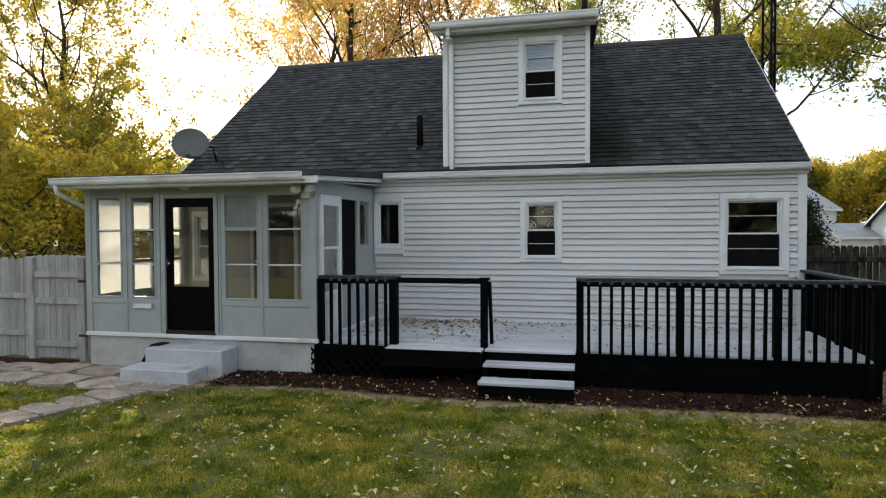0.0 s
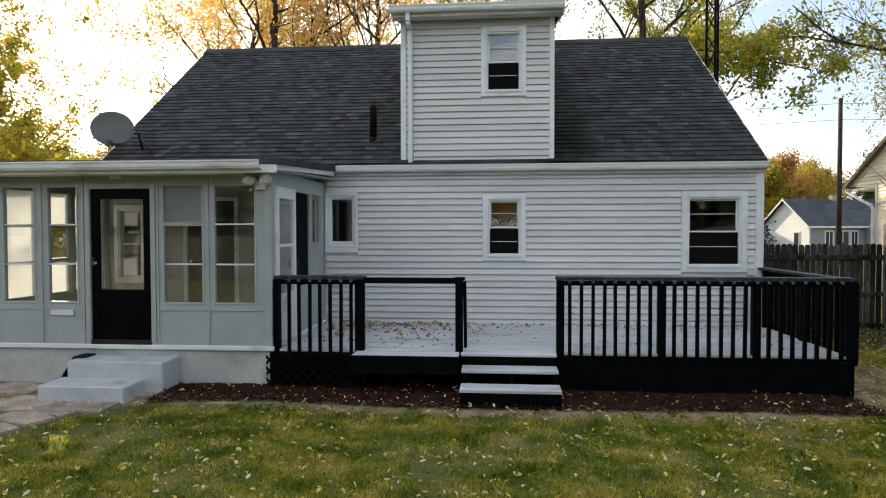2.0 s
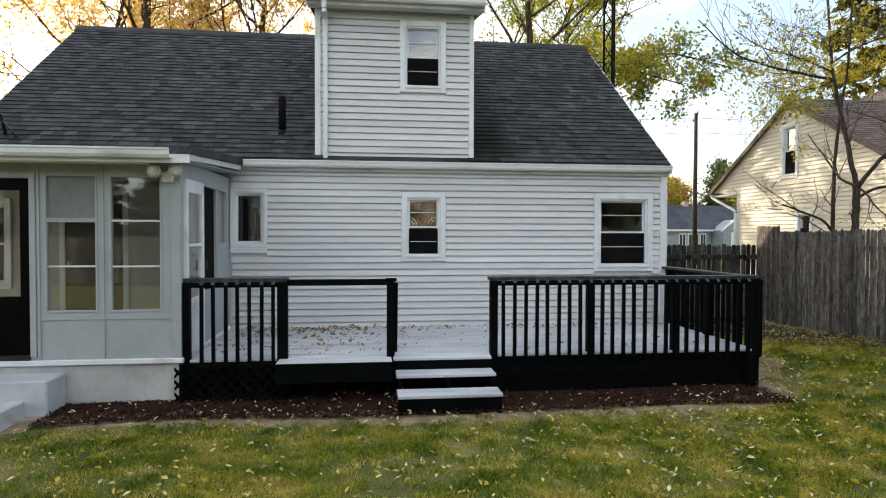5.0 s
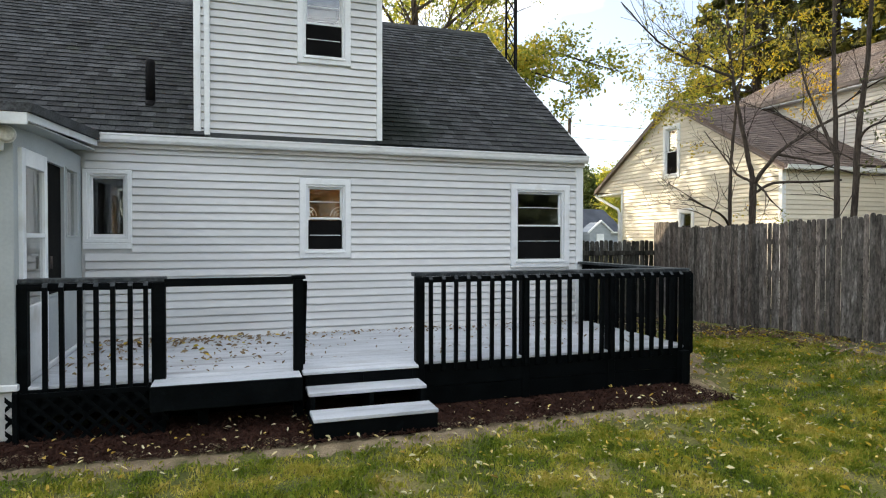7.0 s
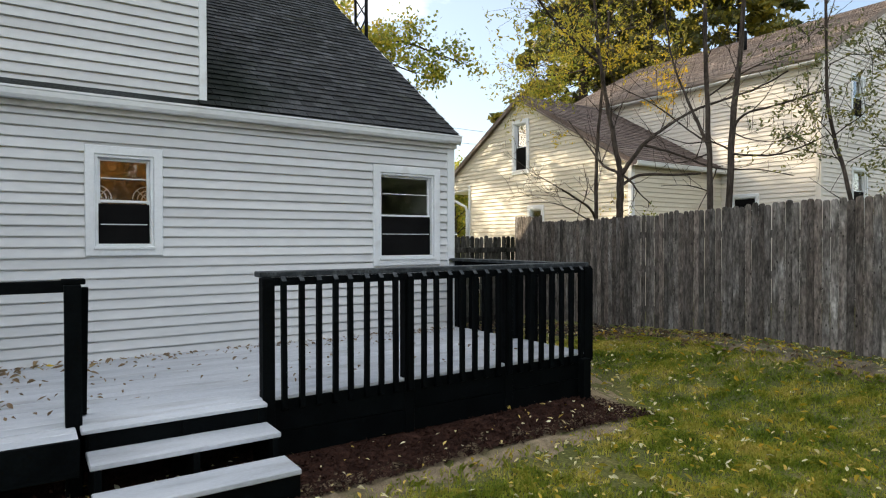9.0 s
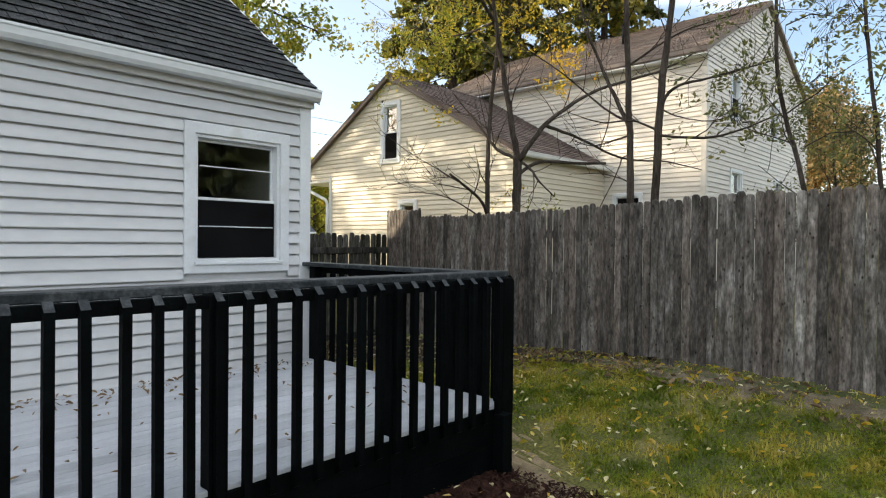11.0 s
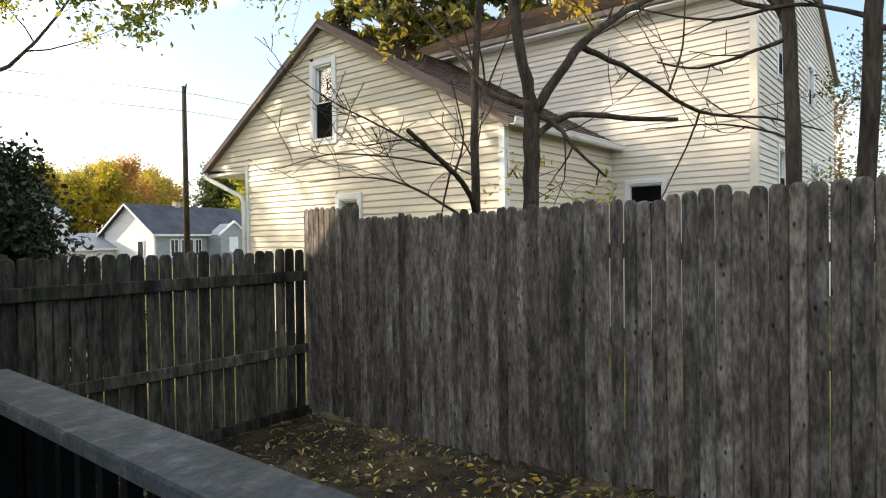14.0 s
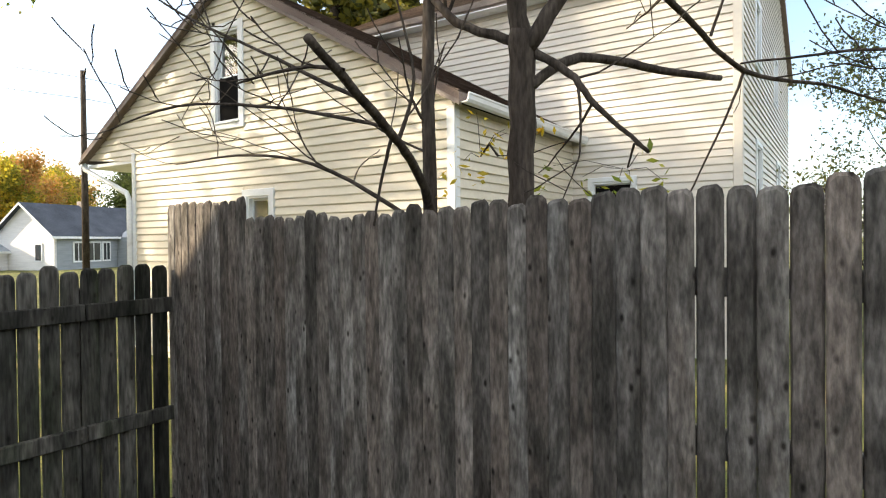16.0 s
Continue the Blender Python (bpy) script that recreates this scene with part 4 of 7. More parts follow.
def porch_window(F, a, b, z0, z1, bars=(1 / 3, 2 / 3), film=False, trim=None, pane=None):
    t = 0.024
    sh = Shape(F)
    sh.ring(a, b, z0, z1, t, -0.01, 0.05)
    w = part("window", sh, trim or PORCH, porch)
    for f in bars:
        z = z0 + (z1 - z0) * f
        part("glazing_bar", Shape(F).box(a + t, b - t, 0.004, 0.02, z - 0.010, z + 0.010, 0.003), GUTTER, w)
    ps = Shape(F)
    if film:
        ps.quad((a + t, 0.028, z0 + t), (b - t, 0.028, z0 + t), (b - t, 0.028, z1 - t), (a + t, 0.028, z1 - t))
    else:
        ps.box(a + t, b - t, 0.026, 0.030, z0 + t, z1 - t, 0.0005)
    pn = part("pane", ps, pane or (FILM if film else PORCHGLASS), w)
    if not film:
        pn.visible_shadow = False
    return w


for i, (a, b) in enumerate(FW):
    if i == 2:
        porch_window(PF, a, b, FZ0, 2.098, bars=(0.5,))
        porch_window(PF, a, b, 2.10, FZ1, bars=(), pane=HAZY)
    else:
        porch_window(PF, a, b, FZ0, FZ1)

# front door: black, glazed above a solid panel
door = Shape(PF)
a, b, z0, z1 = PDOOR
door.box(a + 0.02, a + 0.13, 0.015, 0.055, z0 + 0.02, z1 - 0.02)
door.box(b - 0.13, b - 0.02, 0.015, 0.055, z0 + 0.02, z1 - 0.02)
door.box(a + 0.13, b - 0.13, 0.015, 0.055, z1 - 0.15, z1 - 0.02)
door.box(a + 0.13, b - 0.13, 0.015, 0.055, z0 + 0.02, z0 + 0.66)
dr = part("door", door, BLACKDOOR, porch, "black storm door with a tall glass light")
pn = part("pane", Shape(PF).box(a + 0.13, b - 0.13, 0.033, 0.037, z0 + 0.66, z1 - 0.15, 0.0005), GLASS, dr)
pn.visible_shadow = False
part("door_handle", Shape(PF).tube([(a + 0.075, -0.03, 1.55), (a + 0.075, -0.03, 1.68)], [0.012, 0.012], 8), DARKMETAL, dr)
part("door_handle", Shape(PF).tube([(a + 0.075, 0.015, 1.60), (a + 0.075, -0.03, 1.60)], [0.018, 0.02], 10), LAMPWHITE, dr)
fr = Shape(PF)
fr.box(a - 0.045, a + 0.019, -0.02, 0.06, z0, z1 + 0.045)
fr.box(b - 0.019, b + 0.045, -0.02, 0.06, z0, z1 + 0.045)
fr.box(a + 0.019, b - 0.019, -0.02, 0.06, z1 - 0.019, z1 + 0.045)
part("door_frame", fr, PORCH, porch)
part("threshold", Shape(PF).box(a + 0.0195, b - 0.0195, -0.02, 0.06, 0.561, 0.619, 0.005), DARKMETAL, porch)
part("mail_slot", Shape(PF).box(-6.90, -6.59, -0.035, -0.013, 0.93, 1.00, 0.006), GUTTER, porch)
part("ceiling_lamp", Shape().tube([(-5.93, 7.98, 2.70), (-5.93, 7.98, 2.66)], [0.08, 0.06], 12), LAMPWHITE, porch)

# right side of the porch, towards the deck
SF = side_frame((PX1, 0, 0), (0, 1), (1, 0))
SDOOR = (8.20, 8.95, 0.57, 2.58)
holes = [SDOOR, (9.00, 9.70, 1.20, 2.58), (9.78, 10.30, 1.80, 2.58)]
panels("wall_panel", wall_slab(PY + 0.07, WY - 0.005, 0.561, 2.78, holes, 0.0, 0.07, SF), PORCH, porch)
porch_window(SF, 9.00, 9.70, 1.20, 2.58, bars=(), pane=SCREEN)
porch_window(SF, 9.78, 10.30, 1.80, 2.58, bars=(), trim=PORCH)
a, b, z0, z1 = SDOOR
sd = Shape(SF)
sd.box(a, a + 0.09, -0.035, 0.015, z0, z1)
sd.box(b - 0.09, b, -0.035, 0.015, z0, z1)
sd.box(a + 0.09, b - 0.09, -0.035, 0.015, z1 - 0.15, z1)
sd.box(a + 0.09, b - 0.09, -0.035, 0.015, z0, z0 + 0.62)
sd.box(a + 0.09, b - 0.09, -0.030, 0.010, 1.80, 1.84)
sdoor = part("side_door", sd, TRIM, porch, "white aluminium storm door with two glass lights")
for za, zb in ((z0 + 0.62, 1.80), (1.84, z1 - 0.15)):
    pn = part("pane", Shape(SF).box(a + 0.09, b - 0.09, -0.012, -0.008, za, zb, 0.0005), GLASS, sdoor)
    pn.visible_shadow = False
part("door_handle", Shape(SF).tube([(b - 0.045, -0.07, 1.50), (b - 0.045, -0.07, 1.62)], [0.012, 0.012], 8), DARKMETAL, sdoor)
# left side: glazed with sunlit plastic film
LF = side_frame((PX0, 0, 0), (0, -1), (-1, 0))
lw = [(-10.35, -9.65), (-9.55, -8.95), (-8.85, -8.22)]
panels("wall_panel", wall_slab(-(WY - 0.005), -(PY + 0.07), 0.561, 2.78, [(p, q, FZ0, FZ1) for p, q in lw], 0.0, 0.07, LF), PORCH, porch)
for k, (p, q) in enumerate(lw):
    if k == 2:
        porch_window(LF, p, q, FZ0, FZ1, film=True)
        continue
    third = (FZ1 - FZ0) / 3
    for j in range(3):
        porch_window(LF, p, q, FZ0 + third * j + 0.001, FZ0 + third * (j + 1) - 0.001, bars=(), film=j != 1)
# inside of the porch
part("interior_wall", wall_slab(PX0 + 0.075, PX1 - 0.075, 0.57, 2.70, [hole(porch_win), hole(porch_door, 0.05)], -0.02, 0.0, NF), PORCHIN, porch)
window(porch, side_frame((0, WY - 0.025, 0), (1, 0), (0, -1)), *porch_win, casing=0.07, label="white double-hung window inside the porch")
ND = side_frame((0, WY - 0.03, 0), (1, 0), (0, -1))
bd = Shape(ND)
bd.box(porch_door[0] + 0.06, porch_door[1] - 0.06, 0.0, 0.045, 0.58, 2.50)
back = part("house_door", bd, BROWNDOOR, porch, "black entry door with a brass knob inside the porch")
for zz in (0.75, 1.35, 1.85):
    part("door_panel", Shape(ND).box(porch_door[0] + 0.16, porch_door[1] - 0.16, -0.012, -0.001, zz, zz + 0.42, 0.008), BROWNDOOR, back)
part("door_knob", Shape(ND).tube([(porch_door[0] + 0.13, 0.0, 1.52), (porch_door[0] + 0.13, -0.035, 1.52), (porch_door[0] + 0.13, -0.06, 1.52), (porch_door[0] + 0.13, -0.066, 1.52)], [0.012, 0.014, 0.03, 0.02], 12), LENS, back)
fr = Shape(ND)
fr.box(porch_door[0] - 0.02, porch_door[0] + 0.055, -0.02, 0.004, 0.58, 2.58)
fr.box(porch_door[1] - 0.055, porch_door[1] + 0.02, -0.02, 0.004, 0.58, 2.58)
fr.box(porch_door[0] + 0.055, porch_door[1] - 0.055, -0.02, 0.004, 2.51, 2.58)
part("door_frame", fr, TRIM, porch)
part("interior_ceiling", Shape().box(PX0 + 0.08, PX1 - 0.08, PY + 0.08, WY - 0.03, 2.70, 2.735), PORCHIN, porch)
# porch roof: nearly flat, dark felt with white fascia
sh = Shape().prism([(7.72, 2.80), (7.72, 2.872), (10.44, 3.075), (10.44, 2.97)], PX0 - 0.18, PX1 + 0.235, 'x')
part("porch_roof", sh, SHINGLE, porch)
part("fascia", Shape().box(PX0 - 0.16, PX1 + 0.20, 7.73, 7.755, 2.70, 2.798, 0.004), TRIM, porch)
sh = Shape().prism([(7.755, 2.735), (7.755, 2.799), (10.38, 2.965), (10.38, 2.90)], PX1 + 0.175, PX1 + 0.20, 'x')
part("fascia", sh, TRIM, porch)
sh = Shape().prism([(7.755, 2.70), (7.755, 2.799), (10.38, 2.965), (10.38, 2.83)], PX0 - 0.16, PX0 - 0.135, 'x')
part("fascia", sh, TRIM, porch)
part("soffit", Shape().prism([(7.757, 2.725), (7.757, 2.74), (10.38, 2.86), (10.38, 2.845)], PX0 - 0.372, PX1 + 0.172, 'x'), PORCH, porch)
part("gutter", gutter(PX0 - 0.19, PX1 + 0.02, 7.63, 2.745), GUTTER, porch)
part("soffit_board", Shape().box(PX0 + 0.1, PX1 - 0.25, 7.80, 7.86, 2.69, 2.722, 0.004), TRIM, porch)
part("downspout", Shape().tube([(PX0 - 0.12, 7.68, 2.75), (PX0 - 0.12, 7.70, 2.64), (PX0 - 0.07, 8.0, 2.50), (PX0 - 0.05, 8.32, 2.36), (PX0 - 0.05, 8.36, 0.2)], [0.035] * 5, 8), GUTTER, porch)

flood = thing("flood_light", (-4.08, 8.06, 2.60), "twin-headed white security flood light on the porch corner", "lamp")
part("base", Shape().box(-4.15, -4.03, 8.02, 8.082, 2.52, 2.64, 0.01), LAMPWHITE, flood)
for sx, dirn in ((-1, Vector((-0.15, -0.95, -0.12))), (1, Vector((0.35, -0.92, 0.05)))):
    c0 = Vector((-4.09 + sx * 0.10, 7.97, 2.64))
    dv = dirn.normalized()
    hd = part("head", Shape().tube([c0 - dv * 0.10, c0 - dv * 0.05, c0 + dv * 0.05, c0 + dv * 0.06], [0.03, 0.050, 0.074, 0.074], 16), LAMPWHITE, flood)
    part("lens", Shape().tube([c0 + dv * 0.061, c0 + dv * 0.075], [0.067, 0.045], 16), LENS, hd)

stoop = thing("porch_steps", (-5.85, 7.7, 0), "grey painted concrete porch steps", "steps")
part("upper_step", Shape().box(-6.42, -5.20, 7.70, 8.115, -0.05, 0.42, 0.015), STOOP, stoop)
part("lower_step", Shape().box(-6.47, -5.42, 7.26, 7.699, -0.05, 0.225, 0.015), STOOP, stoop)


sh = Shape()
sh.prism([(-6.30, 0.424), (-6.43, 0.424), (-6.66, 0.06), (-6.68, 0.075), (-6.445, 0.442), (-6.30, 0.440)], 7.86, 8.08, 'y')
tagged(part("rubber_mat", sh, PIPE), "black rubber mat slipping off the porch step", "mat")

# ---- deck ----
DZ = 0.52
deck = thing("deck", (0, 9.3, 0), "black painted wooden deck with pale grey floor boards", "deck")
BX0, BX1, BY0 = -3.93, 2.955, 8.125
yy = BY0 + 0.005
n_boards = 17
bw = (WY - 0.03 - yy) / n_boards
plank = piece_mesh("plank", Shape().box(-(BX1 - BX0) / 2, (BX1 - BX0) / 2, -bw / 2 + 0.002, bw / 2 - 0.002, -0.028, 0, 0.004), DECK)
for i in range(n_boards):
    piece("plank", plank, deck, ((BX0 + BX1) / 2, yy + bw * (i + 0.5), DZ + random.uniform(-0.0015, 0.0015)))
ledge_plank = piece_mesh("ledge_plank", Shape().box(-0.64, 0.64, -0.068, 0.068, -0.028, 0, 0.004), DECK)
for i in range(2):
    piece("ledge_plank", ledge_plank, deck, (-2.265, 7.905 + 0.140 * i, DZ))
part("nosing_plank", Shape().box(-1.60, -0.455, 7.992, 8.127, DZ - 0.028, DZ, 0.004), DECK, deck)
part("rim_joist", Shape().box(BX0, BX1 + 0.04, BY0 + 0.002, BY0 + 0.040, 0.26, DZ - 0.03), BLACK, deck)
part("rim_joist", Shape().box(BX1 + 0.001, BX1 + 0.039, BY0 + 0.041, WY - 0.04, 0.26, DZ - 0.03), BLACK, deck)
part("ledge_fascia", Shape().box(-2.91, -1.62, 7.81, 7.838, 0.30, DZ - 0.002), BLACK, deck)
for xx in (-2.91, -1.655):
    part("ledge_side", Shape().box(xx, xx + 0.035, 7.839, 8.12, 0.30, DZ - 0.03), BLACK, deck)
for xx in (-3.85, -2.5, -1.0, 0.8, 2.0, 2.87):
    part("footing_post", Shape().box(xx - 0.045, xx + 0.045, BY0 + 0.042, BY0 + 0.132, -0.05, DZ - 0.03), BLACK, deck)
    part("footing_post", Shape().box(xx - 0.045, xx + 0.045, 9.6, 9.69, -0.05, DZ - 0.03), BLACK, deck)
part("footing_post", Shape().box(2.80, 2.90, 8.03, 8.12, -0.05, 0.47), BLACK, deck)
for i in range(8):
    yj = 8.40 + i * 0.27
    part("joist", Shape().box(BX0 + 0.02, BX1 - 0.005, yj, yj + 0.038, 0.30, DZ - 0.03), BLACK, deck)

# Added black boards stand in for the deep shade under the open deck.
part("skirt_board", Shape().box(-0.36, BX1 + 0.03, BY0 + 0.006, BY0 + 0.026, 0.07, 0.255), BLACK, deck)
part("skirt_board", Shape().box(BX1 + 0.006, BX1 + 0.028, BY0 + 0.03, WY - 0.05, 0.07, 0.255), BLACK, deck)
part("skirt_board", Shape().box(-2.9, -1.62, 8.6, 8.62, -0.02, 0.48), BLACK, deck)
RY = 8.178
TOP = 1.44
post_mesh = piece_mesh("post", Shape().box(-0.046, 0.046, -0.046, 0.046, 0.06, TOP - 0.04, 0.006), BLACK)
end_post = piece_mesh("post", Shape().box(-0.058, 0.058, -0.046, 0.046, 0.06, TOP - 0.04, 0.006), BLACK)
for xx in (-3.95, -2.87, -1.63, -0.40, 0.80, 1.89, 2.945):
    piece("post", end_post if xx in (-3.95, -2.87) else post_mesh, deck, (xx, RY - 0.014, 0))
for yy in (9.25, 10.40):
    piece("post", post_mesh, deck, (2.945, yy, 0))
bz0, bz1 = 0.41, 1.412
bs = Shape()
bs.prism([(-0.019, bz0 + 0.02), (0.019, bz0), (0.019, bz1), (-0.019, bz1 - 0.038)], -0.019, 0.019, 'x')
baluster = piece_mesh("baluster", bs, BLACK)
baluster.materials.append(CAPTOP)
# Cut tops: wear plus sky light, painted in as a lighter grey.
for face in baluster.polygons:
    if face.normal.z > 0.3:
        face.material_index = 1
BALY = 8.105


def baluster_run(first, step, n):
    for i in range(n):
        piece("baluster", baluster, deck, (first + step * i, BALY, 0), random.uniform(-0.02, 0.02), (0, random.uniform(-0.006, 0.006)))


baluster_run(-3.76, 0.1317, 7)
baluster_run(-0.29, 0.1355, 24)
for i in range(17):
    piece("baluster", baluster, deck, (3.017, 8.15 + i * 0.139, 0), math.pi / 2)
for xa, xb in ((-4.0, -2.81), (-0.45, 3.0)):
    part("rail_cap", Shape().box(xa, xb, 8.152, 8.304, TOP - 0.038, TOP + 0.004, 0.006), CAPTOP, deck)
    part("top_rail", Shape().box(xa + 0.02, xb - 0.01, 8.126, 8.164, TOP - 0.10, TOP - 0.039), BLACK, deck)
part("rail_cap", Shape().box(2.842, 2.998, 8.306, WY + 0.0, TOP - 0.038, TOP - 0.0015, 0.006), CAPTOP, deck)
part("top_rail", Shape().box(2.957, 2.995, 8.166, WY - 0.02, TOP - 0.10, TOP - 0.039), BLACK, deck)
part("guard_bar", Shape().box(-2.822, -1.678, 8.135, 8.175, TOP - 0.085, TOP - 0.012), BLACK, deck)
part("post_cap", Shape().box(-1.69, -1.56, 8.128, 8.238, TOP - 0.039, TOP - 0.005, 0.006), BLACK, deck)
sl = Shape()
sl.prism([(8.14, TOP - 0.06), (8.23, TOP - 0.06), (8.44, DZ + 0.01), (8.35, DZ + 0.01)], -1.582, -1.544, 'x')
part("slant_brace", sl, BLACK, deck)

# steps
SX0, SX1 = -1.58, -0.46
for (ya, yb, zt) in ((7.70, 7.99, 0.39), (7.33, 7.63, 0.255)):
    part("tread", Shape().box(SX0, SX1, ya, yb, zt - 0.036, zt, 0.006), DECK, deck, "pale grey stair tread")
for xx in (SX0 + 0.02, (SX0 + SX1) / 2, SX1 - 0.06):
    st = Shape()
    st.prism([(7.38, -0.03), (8.12, -0.03), (8.12, 0.48), (7.99, 0.48), (7.99, 0.353), (7.69, 0.353), (7.69, 0.218), (7.38, 0.218)], xx, xx + 0.038, 'x')
    part("stringer", st, BLACK, deck)
part("riser", Shape().box(SX0 + 0.001, SX1 - 0.001, 7.35, 7.378, -0.03, 0.215), BLACK, deck)
part("riser", Shape().box(SX0 + 0.001, SX1 - 0.001, 8.0, 8.028, 0.26, 0.49), BLACK, deck)

# lattice under the left end
lat = Shape()
lat.box(-3.93, -2.75, 8.03, 8.05, 0.44, 0.485)
lattice = part("lattice", lat, BLACK, deck, "black diagonal lattice skirting")
for s in (-1, 1):
    for i in range(-4, 13):
        x0, z0 = -3.93 + i * 0.14, 0.02
        pts = []
        a0, a1 = x0, x0 + 0.42
        lo, hi = max(a0, -4.035), min(a1, -2.78)
        if hi - lo < 0.05:
            continue
        sh = Shape()
        zl, zh = z0 + (lo - a0), z0 + (hi - a0)
        if s < 0:
            zl, zh = 0.46 - (lo - a0), 0.46 - (hi - a0)
        wv = 0.045
        sh.prism([(lo, zl), (hi, zh), (hi, zh + wv), (lo, zl + wv)], 8.036 + s * 0.004, 8.043 + s * 0.004)
        part("lattice_strip", sh, BLACK, lattice)
part("lattice_edge", Shape().box(-3.975, -3.935, 8.0, 8.03, 0.02, 0.50), BLACK, deck)


# ---- fences ----
def board_shape(w, h, t, seed):
    """A dog-eared picket with rounded shoulders and a slightly uneven top."""
    r = random.Random(seed)
    c = w * 0.26
    top = h + r.uniform(-0.010, 0.010)
    pts = [(-w / 2, 0), (w / 2, r.uniform(-0.01, 0.01)), (w / 2, top - c), (w / 2 - c * 0.25, top - c * 0.38), (w / 2 - c, top), (-w / 2 + c, top + r.uniform(-0.004, 0.004)), (-w / 2 + c * 0.25, top - c * 0.38), (-w / 2, top - c)]
    e = min(0.0075, t * 0.40)
    sh, n = Shape(), len(pts)
    for y, d in ((-t / 2, e), (-t / 2 + e, 0.0), (t / 2 - e, 0.0), (t / 2, e)):
        for x, z in pts:
            sh.v.append(Vector((x - math.copysign(d, x), y, z - (d if z > h * 0.5 else 0.0))))
    sh.f = [list(range(n)), list(range(3 * n, 4 * n))[::-1]]
    for k in range(3):
        for i in range(n):
            j = (i + 1) % n
            sh.f.append([k * n + i, (k + 1) * n + i, (k + 1) * n + j, k * n + j])
    return sh


def fence_run(name, label, p0, p1, top_at, mat, pitch=0.142, width=0.137, rails=(), rail_side=1, post_side=1, post_every=2.4, category="fence", seed=1, clear=0.05, tight=lambda s: 0.0):
    """Boards side by side between two ground points; rails and posts on one side."""
    r = random.Random(seed)
    a, b = Vector((*p0, 0)), Vector((*p1, 0))
    d = (b - a)
    L = d.length
    d.normalize()
    ang = math.atan2(d.y, d.x)
    nrm = Vector((-d.y, d.x, 0))
    ob = thing(name, (a.x, a.y, ground_z(a.x, a.y)), label, category)
    meshes = [piece_mesh("board", board_shape(width, 1.0, 0.018, seed * 100 + k), mat) for k in range(8)]
    n = int(L / pitch)
    for i in range(n):
        s = (i + 0.5) * pitch
        p = a + d * s
        g = ground_z(p.x, p.y) + clear + r.uniform(-0.02, 0.015)
        t = top_at(s) + r.uniform(-0.012, 0.012)
        wv = max(r.uniform(0.975, 1.02), tight(s))
        q = p + nrm * r.uniform(-0.010, 0.010) * (0.15 if tight(s) > 1 else 0.5)
        piece("board", meshes[r.randrange(8)], ob, (q.x, q.y, g), ang + r.uniform(-0.025, 0.025), (r.uniform(-0.006, 0.006) * (0.2 if tight(s) > 1 else 1.0), r.uniform(-0.0008, 0.0008)), (wv, 1, t - g))
    for rz in rails:
        sh = Shape(Matrix.Translation(a) @ Matrix.Rotation(ang, 4, 'Z'))
        off = rail_side * (0.009 + 0.021)
        x = 0.0
        while x < L - 0.05:
            x2 = min(x + post_every, L)
            sh.box(x + 0.004, x2 - 0.004, off - 0.019, off + 0.019, rz - 0.045 + r.uniform(-0.008, 0.008), rz + 0.045, 0.006)
            x = x2
        part("rail", sh, mat, ob)
    x = 0.05
    while x < L + 0.01:
        sh = Shape(Matrix.Translation(a) @ Matrix.Rotation(ang, 4, 'Z'))
        off = post_side * (0.009 + 0.04 + 0.05)
        p = a + d * x
        sh.box(x - 0.045, x + 0.045, off - 0.045, off + 0.045, ground_z(p.x, p.y) - 0.1, top_at(x) - 0.12, 0.008)
        part("post", sh, mat, ob)
        x += post_every
    return ob


def side_top(s):
    y = 13.0 - s
    if y > 12.15:
        return 2.14
    return 2.03 + 0.03 * smooth_step((11 - y) / 2) + 0.07 * smooth_step((9.6 - y) / 2.5)


fence_run("side_fence", "tall weathered grey cedar privacy fence with dog-eared boards", (6.155, 12.97), (4.94, 1.96), side_top, FENCE, pitch=0.0870, width=0.0850, rails=(0.65, 1.25, 1.75), rail_side=1, seed=3, clear=0.10, tight=lambda s: 1.07 if s < 3.2 else 0.0)
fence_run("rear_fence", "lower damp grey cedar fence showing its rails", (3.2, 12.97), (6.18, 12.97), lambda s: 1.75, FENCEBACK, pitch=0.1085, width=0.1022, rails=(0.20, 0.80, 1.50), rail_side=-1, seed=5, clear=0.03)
# Unseen fence, added so the panes mirror dark boards instead of sunlit lawn.
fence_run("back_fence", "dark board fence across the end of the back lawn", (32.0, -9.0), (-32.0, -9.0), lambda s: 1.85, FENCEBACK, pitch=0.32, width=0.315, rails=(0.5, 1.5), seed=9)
fence_run("white_fence", "faded white board fence beside the porch", (-13.5, 8.35), (-8.95, 8.35), lambda s: 1.66, WHITEFENCE, pitch=0.150, width=0.143, rails=(0.45, 1.05), rail_side=-1, seed=7)

gate = thing("fence_gate", (-8.45, 8.3, 0), "faded white board gate with cross rails", "gate")
gm = piece_mesh("gate_board", board_shape(0.118, 1.62, 0.02, 77), WHITEFENCE)
for i in range(7):
    piece("gate_board", gm, gate, (-8.90 + 0.06 + i * 0.122, 8.34, 0.08), 0, (0, random.uniform(-0.004, 0.004)))
for zz in (0.30, 0.98, 1.40):
    part("gate_rail", Shape().box(-8.90, -8.05, 8.29, 8.328, zz - 0.045, zz + 0.045), WHITEFENCE, gate)
for xx in (-8.98, -8.02):
    part("gate_post", Shape().box(xx - 0.06, xx + 0.06, 8.28, 8.40, -0.1, 1.68, 0.01), WHITEFENCE, gate)
part("gate_board", Shape().box(-7.95, -7.82, 8.33, 8.35, 0.08, 1.70), WHITEFENCE, gate)
